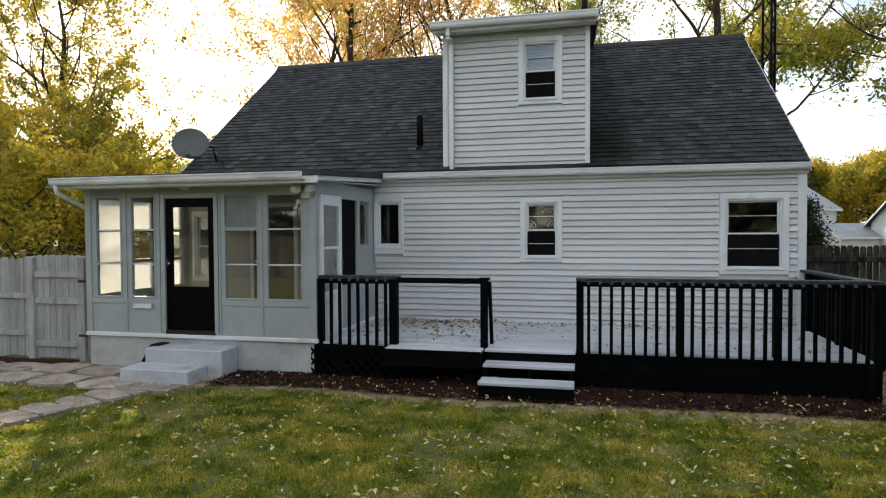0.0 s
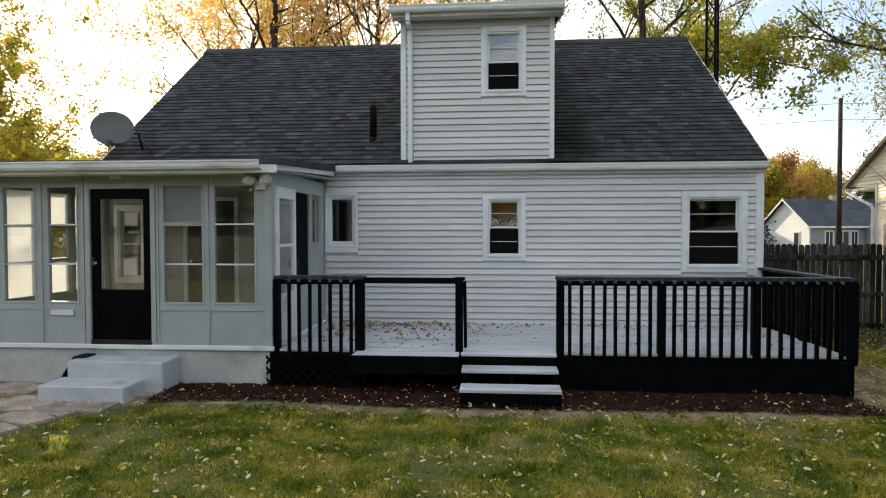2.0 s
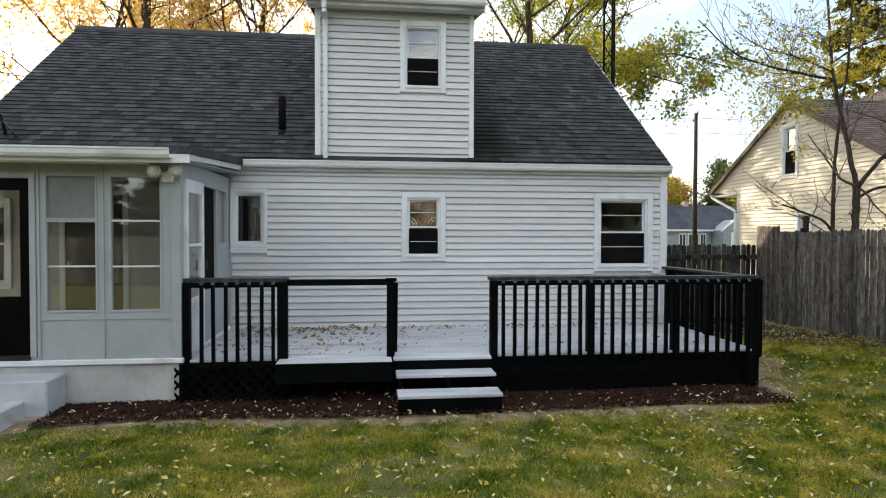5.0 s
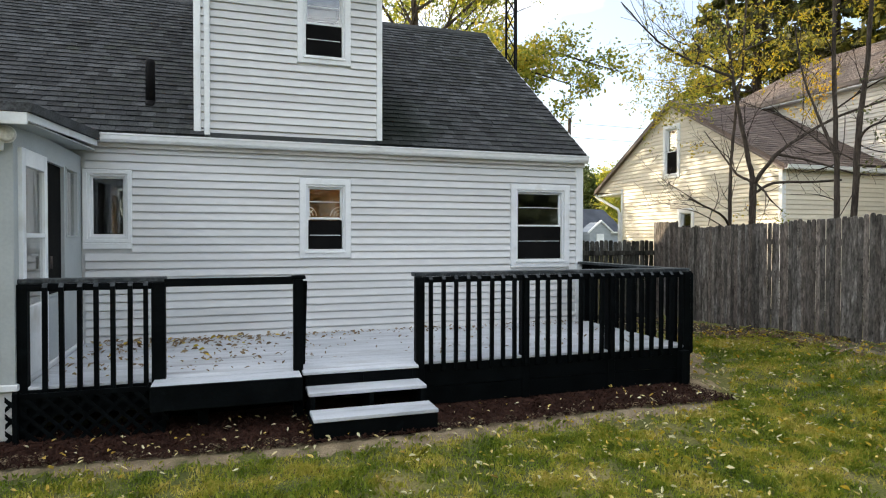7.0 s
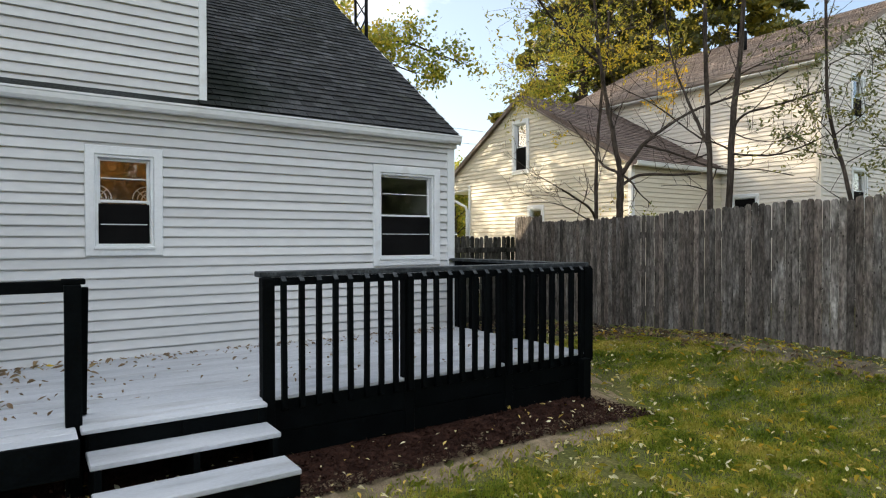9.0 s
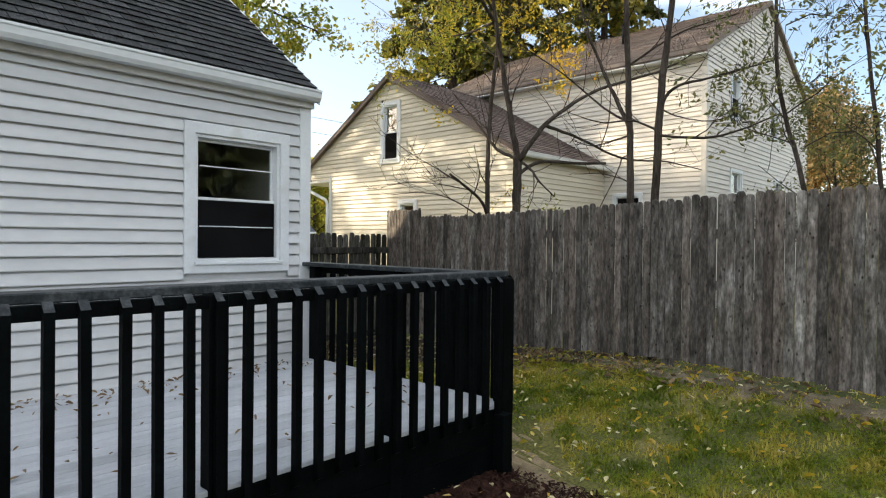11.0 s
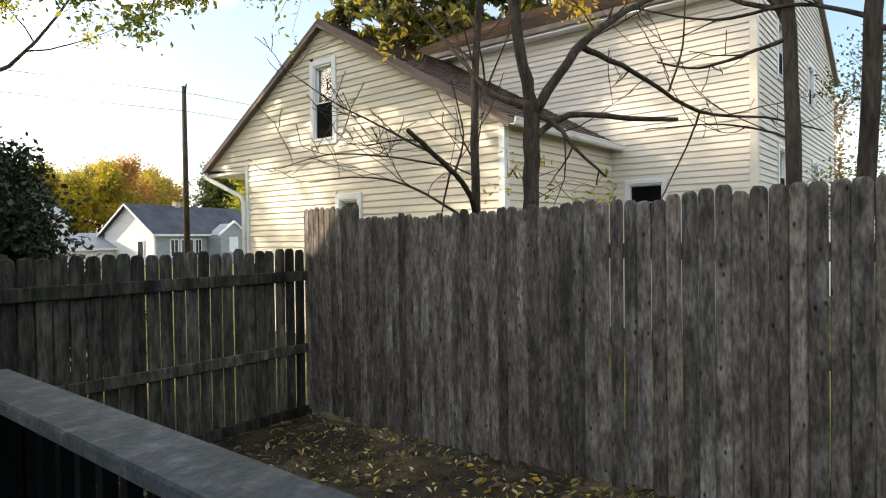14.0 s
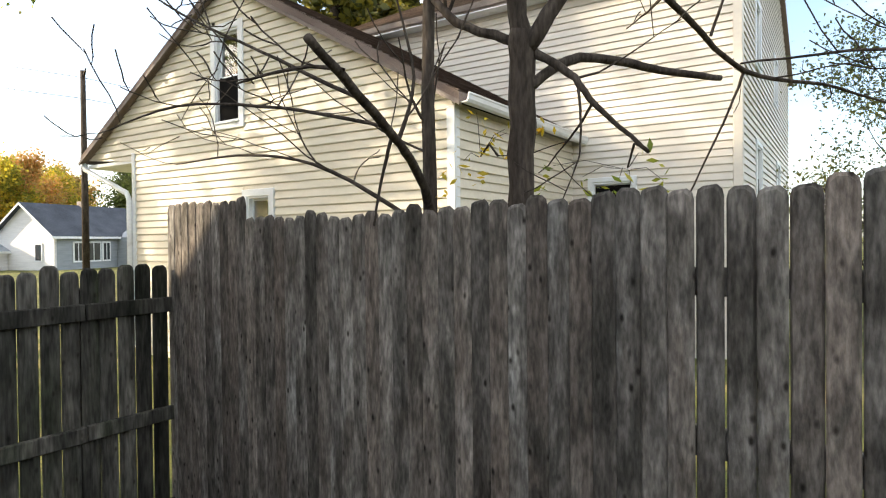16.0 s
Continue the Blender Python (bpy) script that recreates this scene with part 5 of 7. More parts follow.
for zz in (0.45, 1.3):
    part("hinge", Shape().box(-8.06, -7.90, 8.268, 8.282, zz - 0.02, zz + 0.02, 0.003), DARKMETAL, gate)


# ---- neighbouring houses ----
NX = 9.5
cream = thing("neighbour_house", (11.5, 16.6, 0.3), "cream clapboard house with a brown shingle gable roof", "house")
GY0, GY1, GYP, GZE, GZP = 12.85, 19.0, 16.6, 3.42, 5.62
gs = (GZP - GZE) / (GYP - 12.72)
CF = side_frame((NX, 0, 0), (0, -1), (-1, 0))          # x runs towards smaller y
gwin, gwin2 = (-16.96, -16.26, 3.50, 5.0), (-16.32, -15.68, 1.5, 2.62)
sh = wall_slab(-GY1, -GY0, 0.0, 3.38, [hole(gwin2, 0.07)], 0.006, 0.15, CF)
zt = 3.38
sh.prism([(-GY1, zt), (gwin[0] + 0.07, zt), (gwin[0] + 0.07, 4.93), (-GY1, 3.97)], 0.006, 0.15)
sh.prism([(gwin[1] - 0.07, zt), (-GY0, zt), (-GY0, 3.44), (gwin[1] - 0.07, 5.36)], 0.006, 0.15)
sh.prism([(gwin[0] + 0.07, zt), (gwin[1] - 0.07, zt), (gwin[1] - 0.07, gwin[2] + 0.07), (gwin[0] + 0.07, gwin[2] + 0.07)], 0.006, 0.15)
sh.prism([(gwin[0] + 0.07, 4.93), (gwin[1] - 0.07, 4.93), (gwin[1] - 0.07, 5.36), (-GYP, GZP - 0.08), (gwin[0] + 0.07, 5.36)], 0.006, 0.15)
cw = part("gable_wall", sh, CREAM, cream)


def cl(z):
    return -GY1 if z < 3.30 else max(-GYP - 3.9 + 0.14 + (z - GZE) / gs, -GYP - 3.7)


def cr(z):
    return -GY0 if z < 3.36 else min(-GY0, -GYP + (GZP - 0.08 - z) / gs)


siding(cw, CF, 0.20, 5.52, lambda z: cl(z), lambda z: cr(z), [gwin, gwin2], CREAM, course=0.108, lip=0.016)
sh = Shape(CF)
window(cream, CF, *gwin, casing=0.10, screen=0.49, label="white double-hung gable window")
window(cream, CF, *gwin2, casing=0.10, screen=0.6, label="small white window")
part("corner_trim", Shape(CF).box(-GY0 - 0.09, -GY0 + 0.015, -0.024, 0.09, 0.2, 3.36, 0.006), TRIM, cream)
part("corner_trim", Shape(CF).box(-GY1 - 0.012, -GY1 + 0.08, -0.024, 0.09, 0.2, 3.36, 0.006), TRIM, cream)
CS = side_frame((0, GY0, 0), (1, 0), (0, -1))
cside = part("side_wall", Shape(CS).prism([(NX + 0.15, 0), (13.0, 0), (13.0, 3.4), (NX + 0.15, 3.4)], 0.006, 0.15), CREAM, cream)
siding(cside, CS, 0.20, 3.35, lambda z: NX + 0.02, lambda z: 12.98, [], CREAM, course=0.108, lip=0.016)
part("left_wall", Shape().box(NX + 0.15, 13.0, GY1 - 0.15, GY1, 0, 3.4), CREAM, cream)
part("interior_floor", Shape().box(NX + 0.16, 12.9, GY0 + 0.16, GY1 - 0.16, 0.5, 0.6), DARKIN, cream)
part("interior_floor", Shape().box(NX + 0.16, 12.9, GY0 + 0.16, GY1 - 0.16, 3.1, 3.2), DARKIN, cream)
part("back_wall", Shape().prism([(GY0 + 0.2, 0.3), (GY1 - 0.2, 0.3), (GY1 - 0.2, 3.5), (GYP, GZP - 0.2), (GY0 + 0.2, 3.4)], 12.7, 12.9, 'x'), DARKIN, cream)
rx0, rx1 = NX - 0.12, 15.5
sh = Shape().prism([(12.72, GZE - 0.06), (GYP, GZP - 0.06), (20.4, GZE - 0.14), (20.4, GZE - 0.02), (GYP, GZP + 0.05), (12.72, GZE + 0.05)], rx0, rx1, 'x')
croof = part("roof", sh, BROWNROOF, cream)
part("rake_trim", Shape().prism([(12.70, GZE - 0.10), (GYP, GZP - 0.10), (20.42, GZE - 0.17), (20.42, GZE - 0.12), (GYP, GZP - 0.05), (12.70, GZE - 0.05)], rx0 - 0.025, rx0 - 0.002, 'x'), BROWNTRIM, cream)
part("gutter", gutter(rx0, 13.0, 12.60, GZE - 0.07), GUTTER, cream)
part("porch_soffit", Shape().box(NX, 13.0, GY1 + 0.01, 20.38, 3.20, 3.26), TRIM, cream)
part("downspout", Shape().tube([(NX - 0.06, 20.42, 3.30), (NX - 0.06, 20.35, 3.18), (NX - 0.05, 19.12, 2.72), (NX - 0.05, 19.04, 2.60), (NX - 0.05, 19.04, 0.3)], [0.045] * 5, 8), GUTTER, cream)
shingles(croof, slope_frame((rx0, 12.72, GZE + 0.052), (1, 0, 0), (0, GYP - 12.72, GZP - GZE)), rx1 - rx0, math.hypot(GYP - 12.72, GZP - GZE), mat=BROWNROOF, tab=0.33, step=0.15)

big = thing("neighbour_main_house", (17.2, 14.5, 0.3), "two-storey cream clapboard house with brown shingle roof", "house")
BXW, BYC, BXE, BYE, BZE, BZR, BXR = 13.0, 10.45, 21.5, 18.6, 5.85, 8.0, 17.25
BF = side_frame((BXW, 0, 0), (0, -1), (-1, 0))
bwin = (-12.60, -11.85, 1.6, 2.82)
sh = wall_slab(-BYE, -BYC, 0.0, BZE, [hole(bwin, 0.07)], 0.006, 0.15, BF)
bw1 = part("front_wall", sh, PALECREAM, big)
siding(bw1, BF, 0.2, BZE - 0.05, lambda z: -BYE, lambda z: -BYC, [bwin], PALECREAM, course=0.108, lip=0.016)
window(big, BF, *bwin, casing=0.075, bars=(0.3, 0.7), screen=0.98, label="white window with a dark grille")
EF = side_frame((0, BYC, 0), (1, 0), (0, -1))
ewins = [(14.45, 15.2, 4.55, 5.65), (17.5, 18.3, 4.5, 5.5), (14.5, 15.35, 2.3, 3.42), (18.0, 18.8, 2.3, 3.45)]
es = (BZR - BZE) / (BXR - BXW)
sh = wall_slab(BXW + 0.15, BXE, 0.0, BZE, [hole(w, 0.07) for w in ewins], 0.006, 0.15, EF)
sh.prism([(BXW + 0.15, BZE), (BXE, BZE), (BXR, BZR - 0.1)], 0.006, 0.15)
bw2 = part("end_wall_trim", Shape(EF).box(BXW + 0.16, BXE, 0.0, 0.10, 0.12, 0.2), TRIM, big)
panels("wall_panel", sh, PALECREAM, big)
siding(bw2, EF, 0.2, BZR - 0.25, lambda z: BXW + 0.02 if z < BZE else BXW + (z - BZE + 0.1) / es, lambda z: BXE if z < BZE else BXE - (z - BZE + 0.1) / es, ewins, PALECREAM, course=0.108, lip=0.016)
for w in ewins:
    window(big, EF, *w, casing=0.075, screen=0.49, label="white double-hung window in cream siding")
part("corner_trim", Shape().box(BXW - 0.022, BXW + 0.10, BYC - 0.022, BYC + 0.10, 0.2, BZE - 0.05, 0.006), PALECREAM, big)
part("far_wall", Shape().box(BXW, BXE, BYE, BYE + 0.15, 0, BZE), PALECREAM, big)
part("far_wall", Shape().box(BXE - 0.15, BXE, BYC + 0.16, BYE, 0, BZE), PALECREAM, big)
for z in (0.5, 3.0, 5.7):
    part("interior_floor", Shape().box(BXW + 0.16, BXE - 0.16, BYC + 0.16, BYE - 0.02, z, z + 0.12), DARKIN, big)
sh = Shape().prism([(BXW - 0.28, BZE - 0.15), (BXR, BZR - 0.06), (BXE + 0.28, BZE - 0.15), (BXE + 0.28, BZE - 0.03), (BXR, BZR + 0.06), (BXW - 0.28, BZE - 0.03)], BYC - 0.10, BYE + 0.2, 'y')
broof = part("roof", sh, TANROOF, big)
part("eave_fascia", Shape().box(BXW - 0.30, BXW - 0.281, BYC - 0.10, BYE + 0.2, BZE - 0.13, BZE - 0.03), BROWNTRIM, big)
part("soffit", Shape().box(BXW - 0.28, BXW - 0.02, BYC - 0.09, BYE, BZE - 0.19, BZE - 0.165), TRIM, big)
shingles(broof, slope_frame((BXW - 0.28, BYE + 0.2, BZE - 0.026), (0, -1, 0), (BXR - BXW + 0.28, 0, BZR - BZE + 0.09)), BYE - BYC + 0.30, math.hypot(BXR - BXW + 0.28, BZR - BZE + 0.09), mat=TANROOF, tab=0.33, step=0.15)
part("vent_pipe", Shape().tube([(15.4, 13.6, 6.9), (15.4, 13.6, 7.7)], [0.05, 0.05], 10), PIPE, big)


def far_house(name, corner, along, length, width, eave, ridge, side_mat, gable_mat, roof_mat, label, wins=(), base=-0.3):
    """A plain small house far off: two walls, gable, roof with overhang, windows with casing."""
    L = Vector((*along, 0)).normalized()
    F = Matrix(((L.x, -L.y, 0, corner[0]), (L.y, L.x, 0, corner[1]), (0, 0, 1, 0), (0, 0, 0, 1)))
    ob = thing(name, (corner[0], corner[1], base), label, "house")
    part("wall", Shape(F).box(0.1, length, 0, 0.2, base, eave), side_mat, ob)
    part("wall", Shape(F).box(0.1, length, width - 0.2, width, base, eave), side_mat, ob)
    part("gable_wall", Shape(F).prism([(0, base), (width, base), (width, eave), (width / 2, ridge), (0, eave)], 0, 0.2, 'x'), gable_mat, ob)
    part("gable_wall", Shape(F).prism([(0, base), (width, base), (width, eave), (width / 2, ridge), (0, eave)], length - 0.2, length, 'x'), gable_mat, ob)
    o = 0.35
    e2 = eave - o * (ridge - eave) / (width / 2)
    part("roof", Shape(F).prism([(-o, e2), (width / 2, ridge), (width + o, e2), (width + o, e2 + 0.14), (width / 2, ridge + 0.14), (-o, e2 + 0.14)], -0.4, length + 0.4, 'x'), roof_mat, ob)
    part("rake_trim", Shape(F).prism([(-o, e2 - 0.04), (width / 2, ridge - 0.04), (width + o, e2 - 0.04), (width + o, e2 + 0.12), (width / 2, ridge + 0.12), (-o, e2 + 0.12)], -0.44, -0.405, 'x'), TRIM, ob)
    part("fascia", Shape(F).box(-0.4, length + 0.4, -o - 0.03, -o - 0.002, e2 - 0.05, e2 + 0.12), TRIM, ob)
    for face, a, b, z0, z1 in wins:
        if face == "side":
            w = part("window", Shape(F).box(a, b, -0.06, -0.002, z0, z1, 0.02), TRIM, ob)
            part("pane", Shape(F).box(a + 0.12, (a + b) / 2 - 0.04, -0.075, -0.062, z0 + 0.12, z1 - 0.12), DARKPANE, w)
            part("pane", Shape(F).box((a + b) / 2 + 0.04, b - 0.12, -0.075, -0.062, z0 + 0.12, z1 - 0.12), DARKPANE, w)
        else:
            w = part("window", Shape(F).box(-0.06, -0.002, a, b, z0, z1, 0.02), TRIM, ob)
            part("pane", Shape(F).box(-0.075, -0.062, a + 0.1, b - 0.1, z0 + 0.1, z1 - 0.1), DARKPANE, w)
    return ob


DARKPANE = material("dark_far_glass", (0.03, 0.035, 0.04), (0.05, 0.055, 0.06), 0.08, 2.0, (1, 1, 1), 20, 0.1, 0.0)
fh = far_house("far_bungalow", (25.1, 55.0), (0.955, 0.293), 12.0, 5.2, 2.62, 4.75, FARGREY, FARWHITE, BLUEROOF, "small white and blue-grey bungalow with slate-blue roof",
               [("side", 1.5, 2.4, 0.6, 2.1), ("side", 2.6, 4.0, 0.6, 2.1), ("side", 4.1, 4.9, 0.6, 2.1), ("gable", 1.0, 1.7, 0.7, 2.0)])
L = Vector((0.955, 0.293, 0))
F2 = Matrix(((L.x, -L.y, 0, 25.1), (L.y, L.x, 0, 55.0), (0, 0, 1, 0), (0, 0, 0, 1)))
sh = Shape(F2)
sh.prism([(5.6, -0.3), (8.8, -0.3), (8.8, 2.4), (7.2, 3.35), (5.6, 2.4)], -1.4, -0.01, 'y')
part("entry_gable", sh, FARGREY, fh)
part("entry_trim", Shape(F2).prism([(5.3, 2.25), (7.2, 3.42), (9.1, 2.25), (9.1, 2.42), (7.2, 3.60), (5.3, 2.42)], -1.55, -1.405, 'y'), TRIM, fh)
part("chimney", Shape(F2).box(4.6, 5.1, 2.4, 2.8, 4.2, 5.2), PAVING, fh)
part("entry_window", Shape(F2).box(6.6, 7.7, -1.46, -1.405, 0.9, 2.2, 0.02), TRIM, fh)
far_house("far_white_house", (17.0, 62.0), (0.75, 0.66), 9.0, 7.0, 4.2, 6.6, FARWHITE, FARWHITE, FARGREY, "white two-storey house far beyond the fence", [("gable", 2.0, 3.0, 2.4, 3.8)])
far_house("far_garage", (20.6, 58.0), (0.955, 0.293), 5.0, 4.0, 1.5, 2.5, FARWHITE, FARWHITE, FARGREY, "small pale garage far beyond the fence")

pole = thing("utility_pole", (17.94, 36.92, 0), "weathered wooden utility pole", "utility pole")
part("shaft", Shape().tube([(17.94, 36.92, -0.3), (17.94, 36.92, 9.4)], [0.16, 0.10], 10), BARK, pole)
part("bracket", Shape().tube([(17.94, 36.8, 9.2), (17.9, 36.6, 9.45)], [0.05, 0.03], 8), DARKMETAL, pole)
for i, (dz, dx) in enumerate(((0, 0), (-0.9, 0.1))):
    pts = [Vector((-45 + (17.94 + 45) * f, 44 + (36.92 - 44) * f, 8.6 + dz + 0.5 * (2 * f - 1) ** 2)) for f in np.linspace(0, 1, 14)]
    pts += [Vector((17.94 + 50 * f, 36.92 - 4 * f, 9.1 + dz - 1.5 * f * (1 - f))) for f in np.linspace(0.08, 1, 12)]
    wr = thing("power_line", (17.94, 36.92, 8), "thin dark overhead power line", "cable")
    part("wire", Shape().tube(pts, [0.013] * len(pts), 4), DARKMETAL, wr)


# ---- trees ----
def grow(rng, tube_list, tips, start, direction, length, radius, level, levels, spread_up, wiggle, kids):
    """One limb as a bent tapered tube; its side shoots grow from it."""
    n = 5 if level < levels else 4
    p, d = Vector(start), Vector(direction).normalized()
    pts, rad = [p.copy()], [radius]
    for i in range(n):
        d = (d + Vector((rng.uniform(-1, 1), rng.uniform(-1, 1), rng.uniform(-0.6, 1) * 1.0)) * wiggle + Vector((0, 0, spread_up))).normalized()
        p = p + d * (length / n)
        pts.append(p.copy())
        rad.append(max(radius * (1 - 0.78 * (i + 1) / n), 0.003))
    tube_list.append((pts, rad, level))
    if level >= levels:
        tips += pts[1:]
        return
    if level == levels - 1:
        tips += pts[3:]
    for k in range(kids[level]):
        f = rng.uniform(0.25, 1.0)
        i = min(int(f * n), n - 1)
        q = pts[i].lerp(pts[i + 1], f * n - i)
        side = Vector((rng.uniform(-1, 1), rng.uniform(-1, 1), rng.uniform(-0.3, 0.6)))
        nd = (pts[i + 1] - pts[i]).normalized() * 0.75 + side.normalized() * 0.8
        grow(rng, tube_list, tips, q, nd, length * rng.uniform(0.45, 0.68), rad[i] * rng.uniform(0.4, 0.6), level + 1, levels, spread_up, wiggle, kids)


def leaf_mesh(name, rng_seed, tips, count, size, scatter, mat):
    r = np.random.RandomState(rng_seed)
    t = np.array([list(p) for p in tips])
    wt = r.gamma(0.55, 1.0, len(t))
    c = t[r.choice(len(t), count, p=wt / wt.sum())] + r.normal(0, scatter, (count, 3))
    nrm = r.normal(0, 1, (count, 3)) + np.array([0, 0, 0.6])
    nrm /= np.linalg.norm(nrm, axis=1)[:, None]
    a = np.cross(nrm, r.normal(0, 1, (count, 3)))
    a /= np.linalg.norm(a, axis=1)[:, None]
    b = np.cross(nrm, a)
    s = (size * r.uniform(0.6, 1.35, count))[:, None]
    v = np.stack([c - a * s, c + b * s * 0.55 + nrm * s * 0.12, c + a * s, c - b * s * 0.55 + nrm * s * 0.12], axis=1).reshape(-1, 3)
    return v, np.arange(count * 4)


GROUPS = {"maple_tree": "trees behind the house", "linden_tree": "trees behind the house", "golden_tree": "trees behind the white fence", "golden_shrub_tree": "trees behind the white fence",
          "amber_tree": "trees behind the white fence", "distant_maple": "distant autumn trees", "distant_golden_tree": "distant autumn trees", "distant_green_tree": "distant autumn trees"}


def tree(name, base, height, trunk_r, limb, leaf_mat, leaf_n, leaf_size, label, seed, first=0.28, limbs=11, levels=3, kids=(0, 4, 4), up=0.06, wiggle=0.22, scatter=0.35, lean=(0, 0), bark=None, category="tree", sides=(9, 6, 5, 4), extra=()):
    rng = random.Random(seed)
    ob = thing(name, base, label, category, GROUPS.get(name, ""))
    b = Vector(base)
    tubes, tips = [], []
    pts, rad = [], []
    for i in range(9):
        f = i / 8
        pts.append(b + Vector((lean[0] * f + rng.uniform(-1, 1) * 0.012 * height * (f > 0), lean[1] * f + rng.uniform(-1, 1) * 0.012 * height * (f > 0), -0.15 + height * 0.9 * f)))
        rad.append(trunk_r * (1.25 if i == 0 else 1 - 0.85 * f) + 0.006)
    tubes.append((pts, rad, 0))
    for k in range(limbs):
        f = first + (0.97 - first) * (k + rng.random() * 0.8) / limbs
        i = min(int(f * 8), 7)
        q = pts[i].lerp(pts[i + 1], f * 8 - i)
        an = k * 2.4 + rng.uniform(-0.4, 0.4)
        rise = rng.uniform(0.35, 0.9)
        ll = limb * (1.0 - 0.55 * ((f - first) / (1 - first)) ** 1.5) * rng.uniform(0.75, 1.1)
        grow(rng, tubes, tips, q, (math.cos(an), math.sin(an), rise), ll, rad[i] * rng.uniform(0.35, 0.55), 1, levels, up, wiggle, kids)
    tips.append(pts[-1])
    for line in extra:
        q = [b + Vector(p) for p in line]
        tubes.append((q, [0.07 - 0.055 * i / (len(q) - 1) for i in range(len(q))], 1))
        for k in range(16):
            i = rng.randrange(1, len(q) - 1) if len(q) > 2 else 0
            s = q[i].lerp(q[i + 1], rng.random())
            grow(rng, tubes, tips, s, (rng.uniform(-1, 1), rng.uniform(-1, 1), rng.uniform(-0.7, 0.5)), rng.uniform(0.5, 1.3), 0.014, 2, 3, -0.03, wiggle, kids)
    sh = Shape()
    for p, r, lv in tubes:
        sh.tube(p, r, sides[min(lv, 3)], cap=False)
    part("trunk", sh, bark or BARK, ob)
    if leaf_n:
        v, f = leaf_mesh("leaves", seed, tips, leaf_n, leaf_size, scatter, leaf_mat)
        me = big_mesh("crown", v - np.array(base), f, 4, leaf_mat)
        cr2 = new("crown", me)
        cr2.parent = ob
        tagged(cr2, kind="stuff")
    return ob


def at(x, y, turn=0.0, z=None):
    return pose(x, y, ground_z(x, y) if z is None else z, 0, 0, turn)


# behind the house
maple = tree("maple_tree", (-10.0, 25.5, 0.2), 17.0, 0.26, 6.6, ORANGE, 19000, 0.085, "tall maple with thinning orange and gold leaves", 11, first=0.27, limbs=18, scatter=0.24)
tree("linden_tree", (4.6, 25.8, 0.2), 18.0, 0.27, 6.2, LIME, 26000, 0.070, "tall tree with yellow-green autumn leaves", 12, first=0.40, limbs=18, scatter=0.17,
            extra=[[(0, 0, 7.5), (0.2, -3.0, 7.9), (0.2, -5.5, 7.4), (0.8, -6.8, 6.9)], [(0, 0, 7.6), (1.2, -3.0, 7.7), (2.4, -5.0, 7.2), (3.4, -6.2, 6.5)],
                   [(0, 0, 8.0), (1.8, -2.5, 8.4), (3.8, -4.8, 7.9), (4.8, -6.3, 7.1)]])
lime2 = tree("linden_tree", (8.4, 32.5, 0.2), 18.0, 0.27, 6.0, LIME, 20000, 0.08, "tall thinning tree with yellow-green leaves and dark limbs", 14, first=0.42, limbs=18, scatter=0.20)
copy_thing(lime2, at(-1.5, 34.0, 200, 0.2))
copy_thing(maple, at(-14.0, 33.0, 75, 0.2))
copy_thing(maple, at(-6.4, 27.5, 250, 0.2))
# left, behind the white fence
gold = tree("golden_tree", (-25.3, 26.0, 0.1), 15.0, 0.34, 7.2, OLIVE, 19000, 0.095, "multi-limbed tree with thinning olive and yellow leaves", 21, first=0.14, limbs=20, scatter=0.18)
bushy = tree("golden_shrub_tree", (-14.5, 13.5, 0.1), 4.0, 0.10, 2.5, OLIVE, 11000, 0.07, "low golden-leaved tree behind the white fence", 22, first=0.08, limbs=16, scatter=0.16)
mid = tree("amber_tree", (-17.8, 18.8, 0.1), 6.6, 0.14, 3.0, OLIVE, 10000, 0.08, "mid-sized tree with amber leaves", 23, first=0.1, limbs=15, scatter=0.18)
copy_thing(bushy, at(-17.8, 13.8, 100))
copy_thing(bushy, at(-15.2, 17.0, 200))
copy_thing(gold, at(-34.0, 26.0, 140))
copy_thing(mid, at(-23.0, 19.5, 60))
copy_thing(mid, at(-20.5, 23.0, 170))
# right, behind the neighbours
def conifer(name, base, height, r, label, seed, mat, n=9000, size=0.16):
    rng = random.Random(seed)
    ob = thing(name, base, label, "tree", "spruces behind the neighbours" if name == "spruce_tree" else "cedars across the back lawn")
    b = Vector(base)
    sh = Shape()
    sh.tube([b - Vector((0, 0, 0.2)), b + Vector((0, 0, height))], [0.035 * height * 0.6, 0.01], 8)
    tips = []
    z = height * 0.06
    while z < height * 0.97:
        for k in range(7):
            an = rng.uniform(0, 6.283)
            ln = r * (1 - z / height) ** 0.8 * rng.uniform(0.75, 1.1)
            p0 = b + Vector((0, 0, z))
            p1 = p0 + Vector((math.cos(an) * ln, math.sin(an) * ln, -0.25 * ln + rng.uniform(-0.1, 0.1)))
            sh.tube([p0, p0.lerp(p1, 0.5) + Vector((0, 0, 0.05 * ln)), p1], [0.03, 0.02, 0.006], 4, cap=False)
            for f in np.linspace(0.25, 1, 7):
                tips.append(p0.lerp(p1, f))
        z += height * 0.035
    part("trunk", sh, BARK, ob)
    v, f = leaf_mesh("needles", seed, tips, n, size, 0.13, mat)
    cr2 = new("crown", big_mesh("crown", v - np.array(base), f, 4, mat))
    cr2.parent = ob
    tagged(cr2, kind="stuff")
    return ob


